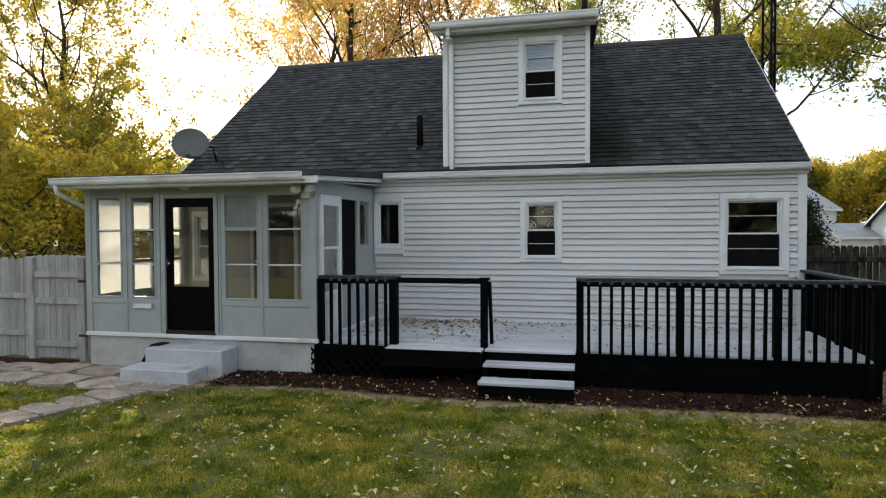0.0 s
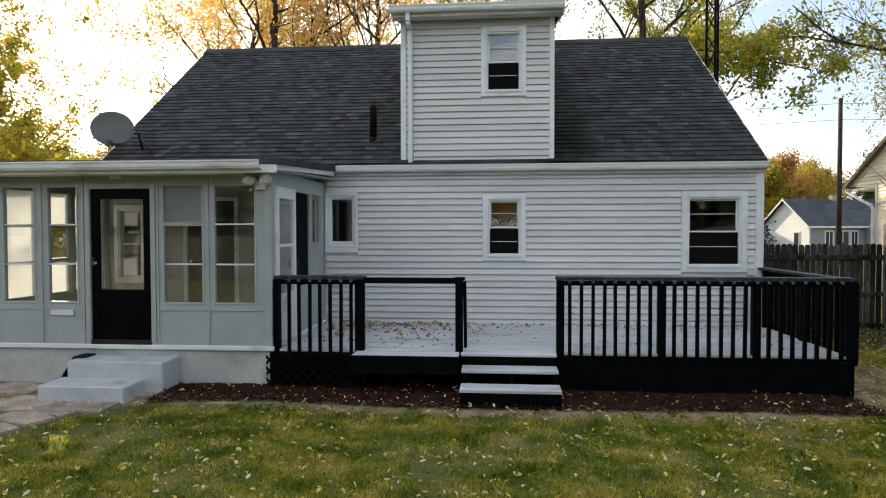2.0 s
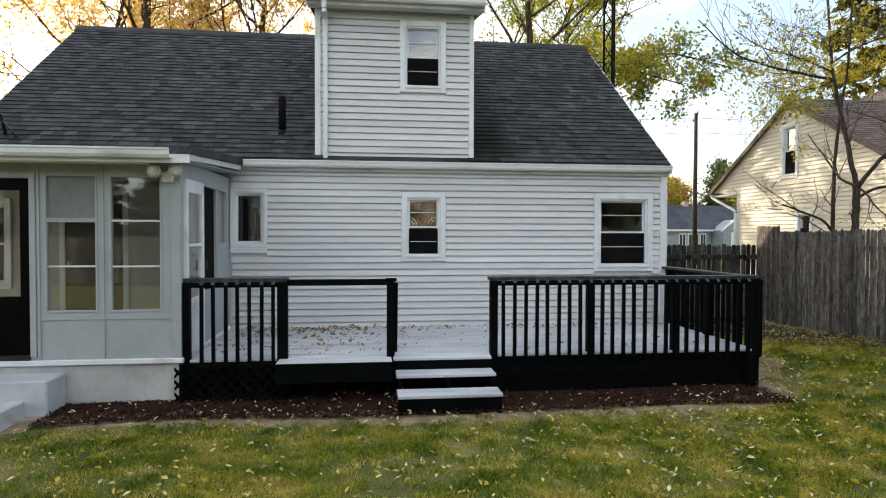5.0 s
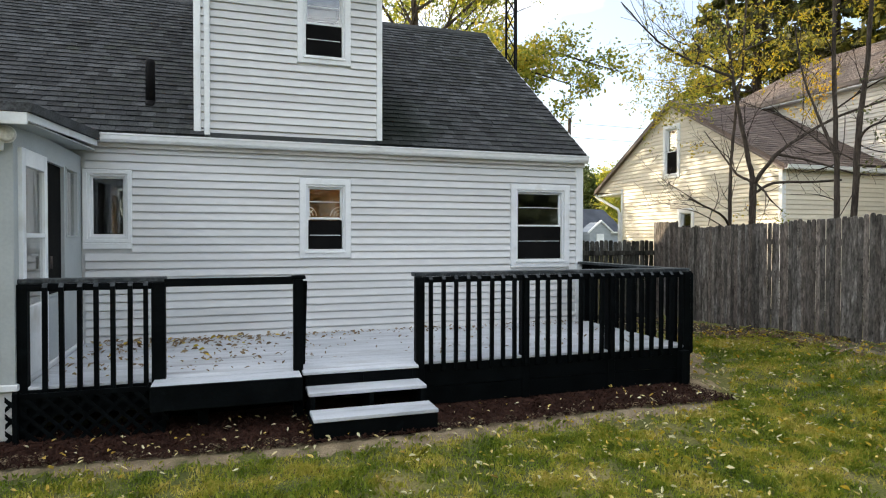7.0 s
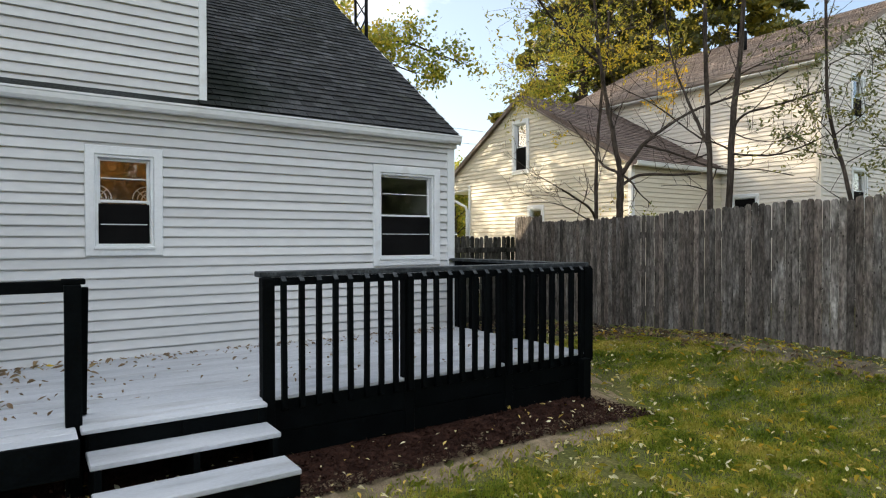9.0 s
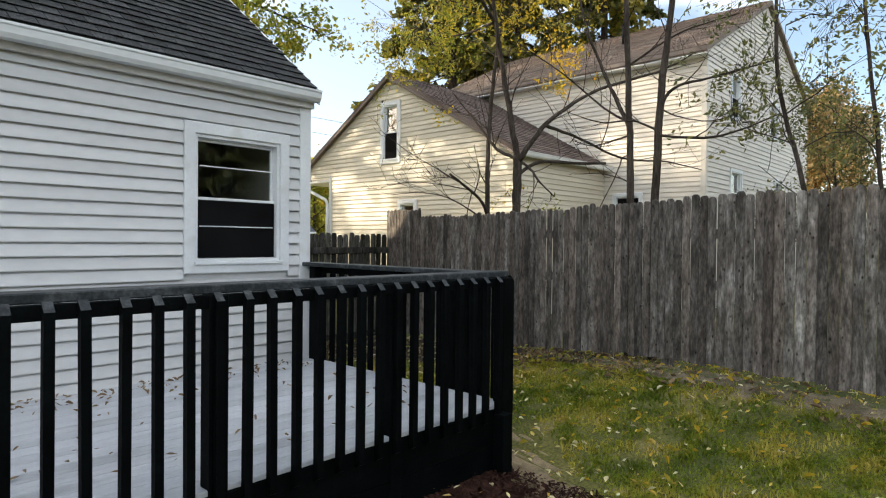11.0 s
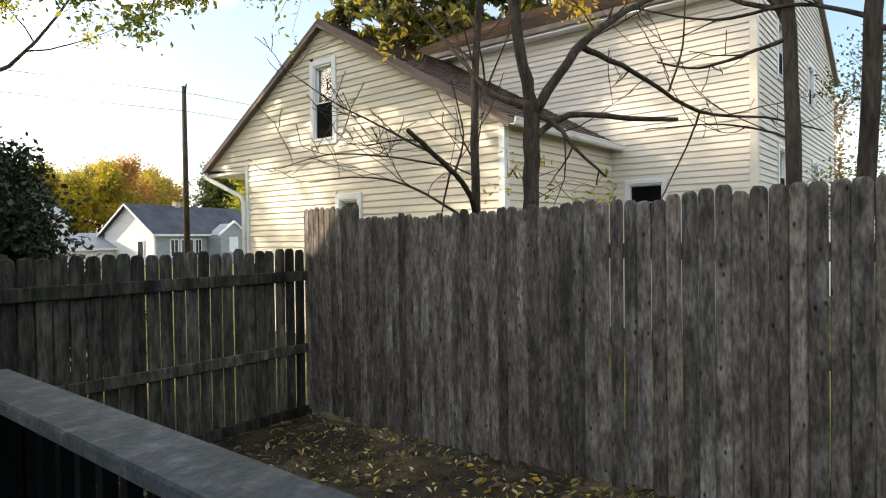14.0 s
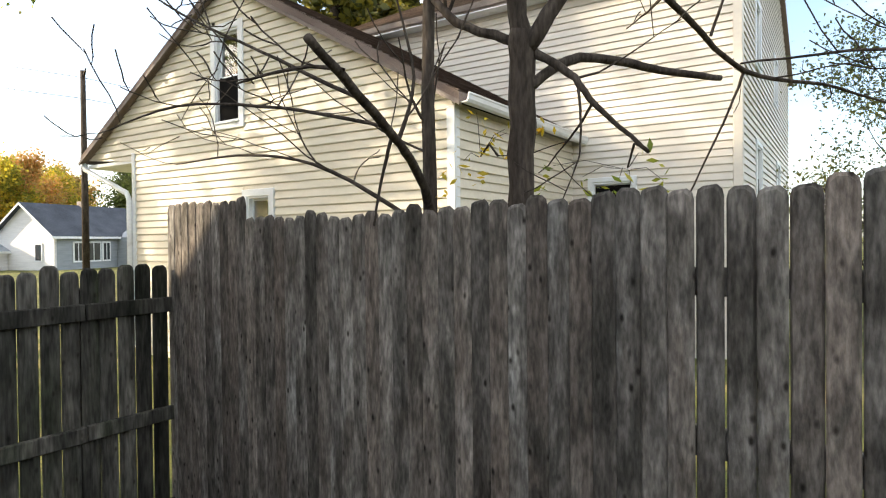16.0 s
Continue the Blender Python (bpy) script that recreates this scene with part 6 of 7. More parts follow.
spruce = conifer("spruce_tree", (22.0, 26.0, 0.2), 20.0, 7.0, "large spruce with yellowed branch tips behind the roofs", 31, CONIFER, 26000, 0.2)
copy_thing(spruce, at(27.5, 20.8, 130, 0.2))
copy_thing(spruce, at(25.2, 24.4, 40, 0.2))
copy_thing(spruce, at(25.3, 80.0, 70, 0.0) @ Matrix.Scale(0.48, 4))
bush = tree("evergreen_bush", (3.85, 14.4, 0.1), 2.3, 0.06, 1.15, HEDGE, 46000, 0.032, "dark rounded evergreen bush beyond the rear fence", 33, first=0.04, limbs=22, scatter=0.10, up=0.1, category="bush")
shrub = tree("thin_grey_shrub", (15.8, 8.6, 0.3), 4.9, 0.05, 1.7, SPARSE, 9000, 0.034, "thin twiggy shrub with sparse small grey-green leaves", 34, first=0.1, limbs=18, levels=3, scatter=0.15)
autumn = tree("autumn_tree", (70.0, 20.5, 0), 16.5, 0.4, 6.6, RUSSET, 16000, 0.24, "tan and orange autumn tree far behind the neighbours", 35, first=0.12, limbs=14, levels=2, kids=(0, 5), scatter=0.7)

# distant autumn trees
far_or = tree("distant_maple", (24.0, 96.0, 0), 12.5, 0.3, 5.4, HAZE, 12000, 0.20, "distant orange autumn tree", 41, first=0.12, limbs=12, levels=2, kids=(0, 5), scatter=0.6)
far_go = tree("distant_golden_tree", (36.0, 92.0, 0), 11.0, 0.3, 5.2, OLIVE, 12000, 0.20, "distant golden autumn tree", 42, first=0.1, limbs=12, levels=2, kids=(0, 5), scatter=0.6)
far_gr = tree("distant_green_tree", (48.0, 74.0, 0), 11.5, 0.3, 5.2, LIME, 12000, 0.20, "distant green and gold tree", 43, first=0.1, limbs=12, levels=2, kids=(0, 5), scatter=0.6)
tree("distant_leafy_tree", (48.5, 85.0, 0), 12.4, 0.3, 4.0, DEEPGREEN, 12000, 0.20, "distant tree still in deep green leaf", 44, first=0.1, limbs=12, levels=2, kids=(0, 5), scatter=0.6)
rr = random.Random(8)
for i in range(26):
    src = (far_or, far_go, far_gr)[rr.randrange(3)]
    x = 4 + i * 3.6 + rr.uniform(-2, 2)
    copy_thing(src, pose(x, 112 - 0.30 * x + rr.uniform(-6, 18), 0.0, 0, 0, rr.uniform(0, 360)))
for i in range(16):
    src = (far_go, far_gr, far_or)[rr.randrange(3)]
    copy_thing(src, pose(-95 + i * 6 + rr.uniform(-2, 2), 70 + rr.uniform(-8, 18), 0, 0, 0, rr.uniform(0, 360)))
for i in range(9):
    src = (far_go, far_gr)[rr.randrange(2)]
    copy_thing(src, pose(-60 + rr.uniform(-6, 10), 12 + i * 7 + rr.uniform(-2, 2), 0, 0, 0, rr.uniform(0, 360)))
# across the back lawn, mirrored in the windows
for x, y in ((-2.6, -21.0), (1.6, -22.5), (5.4, -21.5)):
    amber = copy_thing(far_or, pose(x, y, 0, 0, 0, 40 * x))
    amber.scale = (0.6, 0.6, 0.6)
    tagged(amber, "orange autumn tree across the back lawn", group="trees across the back lawn")
# Unseen cedars, added to darken what the house and porch panes reflect.
cedar = conifer("cedar_tree", (10.4, -20.0, 0.1), 13.0, 4.4, "dark cedar across the back lawn", 36, HEDGE, 26000, 0.26)
for i in range(5):
    copy_thing(cedar, pose(14.4 + i * 4.0, -20 + rr.uniform(-1, 1), 0, 0, 0, rr.uniform(0, 360)))
for i in range(6):
    copy_thing(cedar, pose(8.6 + i * 4.0, -23.5 + rr.uniform(-1, 1), 0, 0, 0, rr.uniform(0, 360)))
for i in range(9):
    low = copy_thing(cedar, pose(-6.5 - i * 3.1, -19 + rr.uniform(-1, 1), 0, 0, 0, rr.uniform(0, 360)))
    low.scale = (0.62, 0.62, 0.62)


# bare trees behind the side fence: main limbs laid out, twigs and leaf sprays grown from them
class BareTree:
    def __init__(self, base, label, seed):
        self.rng = random.Random(seed)
        self.base = Vector((base[0], base[1], ground_z(*base)))
        self.ob = thing("bare_tree", self.base, label, "tree", "trees behind the side fence")
        self.tubes, self.anchors, self.leaves = [], [], {}

    def limb(self, pts, r0, r1, twigs=0, twig=0.6):
        rng, P, fine, n = self.rng, [Vector(p) for p in pts], [], 5
        for i in range(len(P) - 1):
            p, q = P[i], P[i + 1]
            m0, m1 = (q - P[max(i - 1, 0)]) * 0.5, (P[min(i + 2, len(P) - 1)] - p) * 0.5
            for k in range(n):
                t = k / n
                fine.append(p * (2 * t ** 3 - 3 * t * t + 1) + m0 * (t ** 3 - 2 * t * t + t) + q * (3 * t * t - 2 * t ** 3) + m1 * (t ** 3 - t * t))
        fine.append(P[-1])
        m = len(fine)
        jit = min(0.008, r0 * 0.2)
        fine = [fine[0]] + [p + Vector((rng.uniform(-1, 1), rng.uniform(-1, 1), rng.uniform(-1, 1))) * jit for p in fine[1:]]
        rad = [(r0 + (r1 - r0) * i / (m - 1)) * rng.uniform(0.94, 1.07) for i in range(m)]
        self.tubes.append((fine, rad, 0 if r0 > 0.012 else 2))
        self.anchors += fine[m // 4:]
        for k in range(twigs):
            f = rng.uniform(0.2, 1.0) * (m - 1)
            i = min(int(f), m - 2)
            s = fine[i].lerp(fine[i + 1], f - i)
            if s.z < 2.0:
                continue
            d = (fine[i + 1] - fine[i]).normalized() * 0.6 + Vector((rng.uniform(-0.8, 0.8), rng.uniform(-0.8, 0.8), rng.uniform(-0.3, 0.9)))
            tips = []
            grow(rng, self.tubes, tips, s, d, twig * rng.uniform(0.5, 1.6), min(0.009, rad[i] * 0.5), 2, 3, 0.03, 0.22, (0, 0, 2))
            self.anchors += tips[::2]

    def clump(self, c, spread, n, mat, size=0.032):
        """Hanging sprays of leaflets on thin stalks from the nearest twig."""
        rng, c = self.rng, Vector(c)
        hub = min(self.anchors, key=lambda p: (p - c).length)
        mid = hub.lerp(c, 0.5) + Vector((0, 0, 0.06))
        self.tubes.append(([hub, mid, c], [0.008, 0.006, 0.004], 2))
        out = self.leaves.setdefault(mat.name, (mat, []))[1]
        for k in range(max(3, n // 11)):
            s = c + Vector((rng.gauss(0, 1), rng.gauss(0, 1), rng.gauss(0, 0.7))) * spread
            self.tubes.append(([c.lerp(s, 0.1), c.lerp(s, 0.55) + Vector((0, 0, 0.03)), s], [0.0022, 0.0018, 0.0013], 2))
            d = Vector((rng.uniform(-1, 1), rng.uniform(-1, 1), rng.uniform(-1.3, 0.1))).normalized()
            for i in range(11):
                p = s + d * (0.026 * i) + Vector((rng.gauss(0, 1), rng.gauss(0, 1), rng.gauss(0, 1))) * 0.026
                a = (Vector((rng.gauss(0, 1), rng.gauss(0, 1), rng.gauss(-0.4, 1)))).normalized()
                e = a.orthogonal().normalized()
                e.rotate(Matrix.Rotation(rng.uniform(0, 6.28), 3, a))
                z = size * rng.uniform(0.6, 1.35)
                out += [p - a * z, p + e * z * 0.42, p + a * z, p - e * z * 0.42]

    def finish(self):
        sh = Shape()
        for p, r, lv in self.tubes:
            sh.tube(p, r, 10 if lv == 0 else 4, cap=(lv == 0))
        part("trunk", sh, BARK, self.ob)
        for mat, v in self.leaves.values():
            v = np.array([list(p) for p in v]) - np.array(self.base)
            lf = new("leaves", big_mesh("leaves", v, np.arange(len(v)), 4, mat))
            lf.parent = self.ob
            tagged(lf, kind="stuff")


bt = BareTree((6.33, 10.56), "forked autumn tree with few leaves behind the fence", 51)
bt.limb([(6.33, 10.56, 0.2), (6.33, 10.56, 1.6), (6.33, 10.53, 2.4), (6.33, 10.52, 2.84)], 0.064, 0.056)
bt.limb([(6.33, 10.52, 2.78), (6.26, 10.57, 3.2), (6.12, 10.63, 3.95), (5.97, 10.68, 4.8), (5.95, 10.75, 5.6), (6.0, 10.9, 6.6)], 0.048, 0.014, 12, 0.8)
bt.limb([(6.33, 10.50, 2.76), (6.52, 10.26, 3.2), (6.94, 10.2, 3.5), (7.87, 10.1, 3.97), (8.7, 9.6, 4.3), (9.1, 9.2, 4.6)], 0.038, 0.012, 8)
bt.limb([(6.56, 10.24, 3.24), (7.1, 10.05, 3.12), (7.93, 9.8, 2.9), (8.5, 9.4, 2.88), (8.9, 9.0, 2.76)], 0.024, 0.006, 5)
bt.limb([(7.93, 9.8, 2.9), (7.92, 9.92, 2.6), (7.8, 10.1, 2.15)], 0.012, 0.006)
bt.limb([(7.5, 9.92, 3.02), (7.55, 9.82, 3.4), (7.55, 9.8, 3.9)], 0.010, 0.006)
bt.limb([(6.33, 10.50, 2.58), (6.6, 10.35, 2.75), (7.1, 10.1, 2.77), (7.6, 9.89, 2.8)], 0.026, 0.018)
bt.limb([(6.36, 10.48, 2.74), (6.35, 10.31, 2.62), (6.36, 10.19, 2.46), (6.42, 9.98, 2.25)], 0.022, 0.008, 3, 0.4)
bt.limb([(6.33, 10.56, 2.80), (6.31, 10.86, 2.94), (6.3, 11.05, 3.15), (6.3, 11.3, 3.43), (6.3, 11.7, 3.85)], 0.026, 0.009, 4)
bt.limb([(5.96, 10.69, 4.62), (5.0, 10.15, 4.55), (4.0, 9.6, 4.5), (3.2, 9.15, 4.55), (2.75, 9.25, 5.0)], 0.026, 0.007, 9, 0.7)
bt.limb([(5.97, 10.7, 4.75), (5.1, 10.35, 4.86), (4.3, 10.1, 4.92), (3.7, 9.9, 5.1)], 0.016, 0.005, 7)
bt.limb([(6.0, 10.7, 4.6), (6.15, 11.3, 4.62), (6.3, 12.1, 4.75), (6.4, 12.8, 4.9)], 0.018, 0.006, 8)
bt.limb([(5.99, 10.7, 4.9), (6.5, 10.8, 5.2), (7.2, 10.8, 5.45), (8.2, 11.1, 5.5), (9.0, 11.5, 5.35)], 0.020, 0.006, 8)
for c, s, n in (((6.3, 12.2, 4.66), 0.30, 700), ((6.2, 11.7, 5.2), 0.40, 800), ((5.6, 11.2, 5.5), 0.42, 600), ((6.5, 12.9, 5.1), 0.4, 500)):
    bt.clump(c, s, n, LIME)
for c, s, n in (((6.75, 10.9, 4.95), 0.28, 330), ((8.9, 11.5, 5.0), 0.26, 420), ((8.2, 11.2, 4.3), 0.16, 150)):
    bt.clump(c, s, n, GOLD)
for c, s, n in (((6.6, 12.7, 4.75), 0.28, 330), ((7.3, 10.8, 5.3), 0.40, 500), ((7.0, 11.1, 5.8), 0.45, 420), ((5.9, 12.4, 4.4), 0.30, 330), ((5.5, 11.6, 4.7), 0.35, 330)):
    bt.clump(c, s, n, OLIVE)
for c, s, n in (((4.9, 10.2, 4.8), 0.3, 330), ((4.2, 9.8, 4.6), 0.3, 260), ((3.5, 9.5, 4.6), 0.25, 160), ((5.3, 10.5, 5.4), 0.4, 400)):
    bt.clump(c, s, n, OLIVE)
bt.clump((6.5, 10.1, 2.2), 0.12, 70, LIME, 0.026)
bt.clump((6.42, 10.8, 2.3), 0.10, 60, GOLD, 0.026)
bt.finish()

bt = BareTree((6.31, 11.03), "slim bare tree with a sawn-off limb over the fence", 52)
bt.limb([(6.31, 11.03, 0.2), (6.31, 11.03, 1.8), (6.32, 11.03, 3.0), (6.36, 10.98, 4.0), (6.45, 10.9, 5.0), (6.5, 10.9, 6.2)], 0.042, 0.014, 9)
bt.limb([(6.29, 11.0, 2.0), (6.0, 10.9, 2.22), (5.6, 10.75, 2.32), (5.02, 10.57, 2.47)], 0.024, 0.014)
bt.limb([(5.6, 10.75, 2.32), (5.4, 11.1, 2.40), (5.3, 11.6, 2.45), (5.3, 12.2, 2.40)], 0.010, 0.003, 6, 0.45)
bt.limb([(5.4, 10.7, 2.38), (5.4, 11.1, 2.58), (5.4, 11.7, 2.88), (5.4, 12.3, 3.25)], 0.011, 0.003, 7, 0.45)
bt.limb([(5.2, 10.6, 2.42), (5.2, 10.8, 2.46), (5.2, 11.1, 2.45)], 0.010, 0.004, 4, 0.4)
bt.limb([(5.7, 10.8, 2.29), (5.69, 10.84, 2.15), (5.66, 10.86, 1.95)], 0.008, 0.004)
bt.limb([(5.75, 10.8, 2.3), (5.8, 10.76, 2.55), (5.8, 10.86, 2.95)], 0.009, 0.004, 2, 0.4)
bt.limb([(6.29, 11.05, 1.95), (6.1, 11.5, 2.25), (6.1, 12.1, 2.38), (6.1, 12.8, 2.38)], 0.013, 0.004, 7, 0.5)
bt.limb([(6.33, 11.0, 3.2), (6.3, 11.4, 3.5), (6.3, 11.9, 3.6)], 0.010, 0.004, 3, 0.5)
bt.clump((6.3, 11.95, 3.62), 0.1, 55, GOLD)
bt.clump((6.4, 11.2, 5.0), 0.3, 160, GOLD)
bt.finish()

bt = BareTree((6.15, 8.78), "bare tree with a straight grey trunk behind the fence", 53)
bt.limb([(6.15, 8.78, 0.2), (6.15, 8.78, 1.8), (6.15, 8.82, 3.2), (6.16, 8.88, 4.6), (6.2, 8.9, 6.6)], 0.052, 0.020, 6)
bt.limb([(6.15, 8.79, 2.95), (6.2, 9.02, 3.38), (6.2, 9.18, 3.71), (6.2, 9.45, 4.4), (6.2, 9.6, 5.2)], 0.028, 0.010, 6)
bt.limb([(6.15, 8.82, 3.05), (6.3, 9.23, 3.30), (6.0, 9.6, 3.7), (5.3, 9.8, 3.97)], 0.016, 0.005, 5)
bt.limb([(6.14, 8.78, 2.9), (6.14, 9.02, 2.85), (6.14, 9.28, 2.82), (6.14, 9.52, 2.9)], 0.013, 0.005, 3, 0.4)
bt.limb([(6.15, 8.8, 2.35), (6.15, 8.95, 2.42), (6.15, 9.2, 2.48), (6.15, 9.6, 2.5)], 0.011, 0.004, 3, 0.4)
bt.limb([(6.16, 8.84, 3.7), (6.3, 8.3, 4.0), (6.4, 7.7, 4.1)], 0.014, 0.005, 5)
bt.clump((6.2, 9.4, 4.4), 0.25, 130, OLIVE)
bt.clump((6.3, 8.9, 5.2), 0.35, 200, GOLD)
bt.finish()

bt = BareTree((6.05, 8.46), "bare tree with a rough grey trunk behind the fence", 54)
bt.limb([(6.05, 8.46, 0.2), (6.05, 8.46, 1.8), (6.06, 8.40, 3.2), (6.08, 8.28, 4.6), (6.1, 8.2, 6.6)], 0.055, 0.022, 5)
bt.limb([(6.05, 8.43, 2.84), (6.05, 7.92, 2.76), (6.05, 7.57, 2.8), (6.05, 7.2, 2.92)], 0.017, 0.006, 4)
bt.limb([(6.05, 8.41, 3.15), (6.05, 8.23, 3.03), (6.05, 7.85, 2.93), (6.05, 7.5, 3.0)], 0.012, 0.005, 3)
bt.limb([(6.05, 8.42, 3.1), (6.08, 8.27, 3.34), (6.2, 7.92, 3.42), (6.4, 7.3, 3.55)], 0.022, 0.007, 4)
bt.limb([(6.05, 8.44, 2.9), (6.1, 8.75, 3.05), (6.2, 9.2, 3.1), (6.25, 9.7, 3.3)], 0.014, 0.005, 3)
bt.clump((6.1, 7.3, 3.1), 0.12, 40, SPARSE)
bt.clump((6.2, 8.4, 5.2), 0.35, 160, OLIVE)
bt.finish()

bt = BareTree((6.2, 6.9), "slender sapling with small grey-green leaves behind the fence", 55)
bt.limb([(6.2, 6.9, 0.2), (6.2, 6.93, 1.6), (6.2, 7.08, 2.45), (6.2, 7.27, 3.3), (6.2, 7.3, 4.5), (6.2, 7.3, 5.8)], 0.030, 0.012, 16, 0.55)
for c, s, n in (((6.2, 7.6, 2.9), 0.22, 120), ((6.2, 7.7, 3.4), 0.25, 140), ((6.2, 7.0, 3.2), 0.25, 140), ((6.2, 6.8, 3.8), 0.3, 160), ((6.2, 7.5, 4.2), 0.3, 160), ((6.2, 6.6, 2.7), 0.22, 110)):
    bt.clump(c, s, int(n * 2.4), SPARSE, 0.030)
bt.finish()
bt = BareTree((6.2, 6.35), "slender leafy sapling close behind the fence boards", 56)
bt.limb([(6.2, 6.35, 0.2), (6.2, 6.38, 1.6), (6.2, 6.44, 2.6), (6.2, 6.54, 3.6), (6.2, 6.6, 4.6), (6.2, 6.6, 5.6)], 0.026, 0.010, 14, 0.5)
for c, s, n in (((6.2, 6.2, 3.2), 0.25, 110), ((6.2, 6.7, 4.0), 0.3, 120), ((6.2, 6.0, 2.8), 0.25, 100)):
    bt.clump(c, s, int(n * 2.4), SPARSE, 0.030)
bt.finish()


# ---- lawn, leaves, mulch, paving ----
def in_bed(x, y):
    """True where no grass grows: mulch, dirt, deck, steps, paving."""
    near_edge = 6.90 + 0.42 * random.random() ** 2 + 0.12 * math.sin(x * 1.3) + 0.20 * noise.noise((x * 1.7, 3, 0))
    if -5.2 < x < 3.2 and y > near_edge + max(0.0, x - 2.4) * 0.75:
        return True
    if 3.0 < x < 3.95 + 0.3 * noise.noise((y * 3, 5, 0)) and 7.55 + (x - 3.0) * 0.9 < y < 10.2:
        return x < 3.6 or random.random() > 0.15
    if x < -5.2 and y > 6.75:
        return True
    if path_side(x, y):
        return True
    if x > 6.21 - (13.0 - y) * 0.115 - 0.36 - 0.20 * noise.noise((y * 1.1, 4.0, 0)):
        return random.random() > 0.08
    if x > 5.2 - 0.42 * (y - 9.7) and y > 8.0:
        return random.random() > 0.12
    return False


def path_side(x, y):
    t = (7.1 - y) / 2.4
    cx = -5.85 - 0.75 * t
    return 4.2 < y < 7.1 and abs(x - cx) < 0.36


def scatter_points(n, x0, x1, y0, y1, seed, test):
    r = random.Random(seed)
    out = []
    while len(out) < n:
        x, y = r.uniform(x0, x1), r.uniform(y0, y1)
        if test(x, y, r):
            out.append((x, y))
    return out


def build_grass():
    r = np.random.RandomState(4)
    rnd = random.Random(4)

    def ok(x, y, q):
        if in_bed(x, y) or x > 5.0 + 0.115 * (y - 2) + 0.55:
            return False
        if x < 3.2 and y > 7.5:
            return False
        patch = noise.noise((x * 0.9, y * 0.9, 2.0)) + 0.5 * noise.noise((x * 3.1, y * 3.1, 5.0)) + 0.7 * noise.noise((x * 8.0, y * 8.0, 1.0))
        return q.random() < 0.60 + 0.85 * patch
    pts = scatter_points(210000, -10.5, 6.2, 2.9, 12.6, 9, ok)
    c = np.array([(x, y, ground_z(x, y) - 0.004) for x, y in pts])
    n = len(c)
    an = r.uniform(0, 2 * np.pi, n)
    clump = np.array([noise.noise((x * 4.5, y * 4.5, 8.0)) for x, y in pts])
    h = r.uniform(0.022, 0.056, n) * np.clip(1.0 + 0.9 * clump, 0.45, 1.9)
    w = r.uniform(0.003, 0.0065, n)
    ln = r.uniform(0.0, 0.9, n)
    ca, sa = np.cos(an), np.sin(an)
    u = np.stack([ca, sa, np.zeros(n)], 1)
    b = np.stack([-sa, ca, np.zeros(n)], 1)
    up = np.array([0, 0, 1.0])
    base1, base2 = c - u * w[:, None], c + u * w[:, None]
    mid = c + up * (h * 0.6)[:, None] + b * (h * ln * 0.3)[:, None]
    tip = c + up * (h * (1 - 0.35 * ln))[:, None] + b * (h * ln)[:, None]
    v = np.stack([base1, base2, mid + u * (w * 0.7)[:, None], tip, mid - u * (w * 0.7)[:, None]], 1).reshape(-1, 3)
    quads = np.arange(n)[:, None] * 5 + np.array([[0, 1, 2, 3, 4]])
    me = big_mesh("grass", v, quads.ravel(), 5, GRASS)
    ob = new("grass", me)
    tagged(ob, "short autumn lawn grass with straw patches", "grass", kind="stuff")


build_grass()


def leaf_litter(name, pts, size, mat, seed, label, lift=0.02, zf=None):
    """Fallen leaves: pointed, folded along the midrib, lying at slight angles."""
    r = random.Random(seed)
    sh = Shape()
    for x, y in pts:
        z = (zf(x, y) if zf else ground_z(x, y)) + lift * r.uniform(0.4, 1.3)
        s = size * r.uniform(0.55, 1.3)
        m = Matrix.Translation((x, y, z)) @ Euler((r.uniform(-0.6, 0.6), r.uniform(-0.6, 0.6), r.uniform(0, 6.28))).to_matrix().to_4x4()
        fold = r.uniform(0.05, 0.6) * s
        wd = r.uniform(0.22, 0.52) * s
        k = len(sh.v)
        sh.v += [m @ Vector(p) for p in ((-s, 0, 0), (-0.35 * s, wd, fold), (0.3 * s, wd * 0.8, fold), (s, 0, 0.15 * s), (0.3 * s, -wd * 0.8, fold), (-0.35 * s, -wd, fold), (0, 0, 0))]
        sh.f += [[k, k + 6, k + 1], [k + 1, k + 6, k + 2], [k + 2, k + 6, k + 3], [k + 3, k + 6, k + 4], [k + 4, k + 6, k + 5], [k + 5, k + 6, k]]
    tagged(part(name, sh, mat), label, "leaves", kind="stuff")


lawn = lambda x, y, q: not (x < 3.1 and y > 7.3) and x < 4.9 + 0.115 * (y - 2) + 0.5 and q.random() < 0.55 + 0.5 * noise.noise((x * 0.7, y * 0.7, 9))
leaf_litter("fallen_leaves", scatter_points(3100, -9.5, 6.2, 3.0, 12.5, 61, lawn), 0.027, FALLEN, 62, "pale yellow fallen leaves on the lawn", 0.045)
bed = lambda x, y, q: y > 7.25 + 0.1 * math.sin(x * 1.3)
leaf_litter("fallen_leaves", scatter_points(270, -5.0, 3.2, 7.2, 8.3, 63, bed), 0.024, FALLEN, 64, "pale fallen leaves on the mulch bed", 0.035, lambda x, y: ground_z(x, y) + 0.035)
leaf_litter("fallen_leaves", scatter_points(700, 3.6, 6.2, 8.0, 12.9, 67, lambda x, y, q: x > 4.7 - 0.42 * (y - 9.7)), 0.036, DRYLEAF, 68, "dry brown leaves by the fence", 0.04)
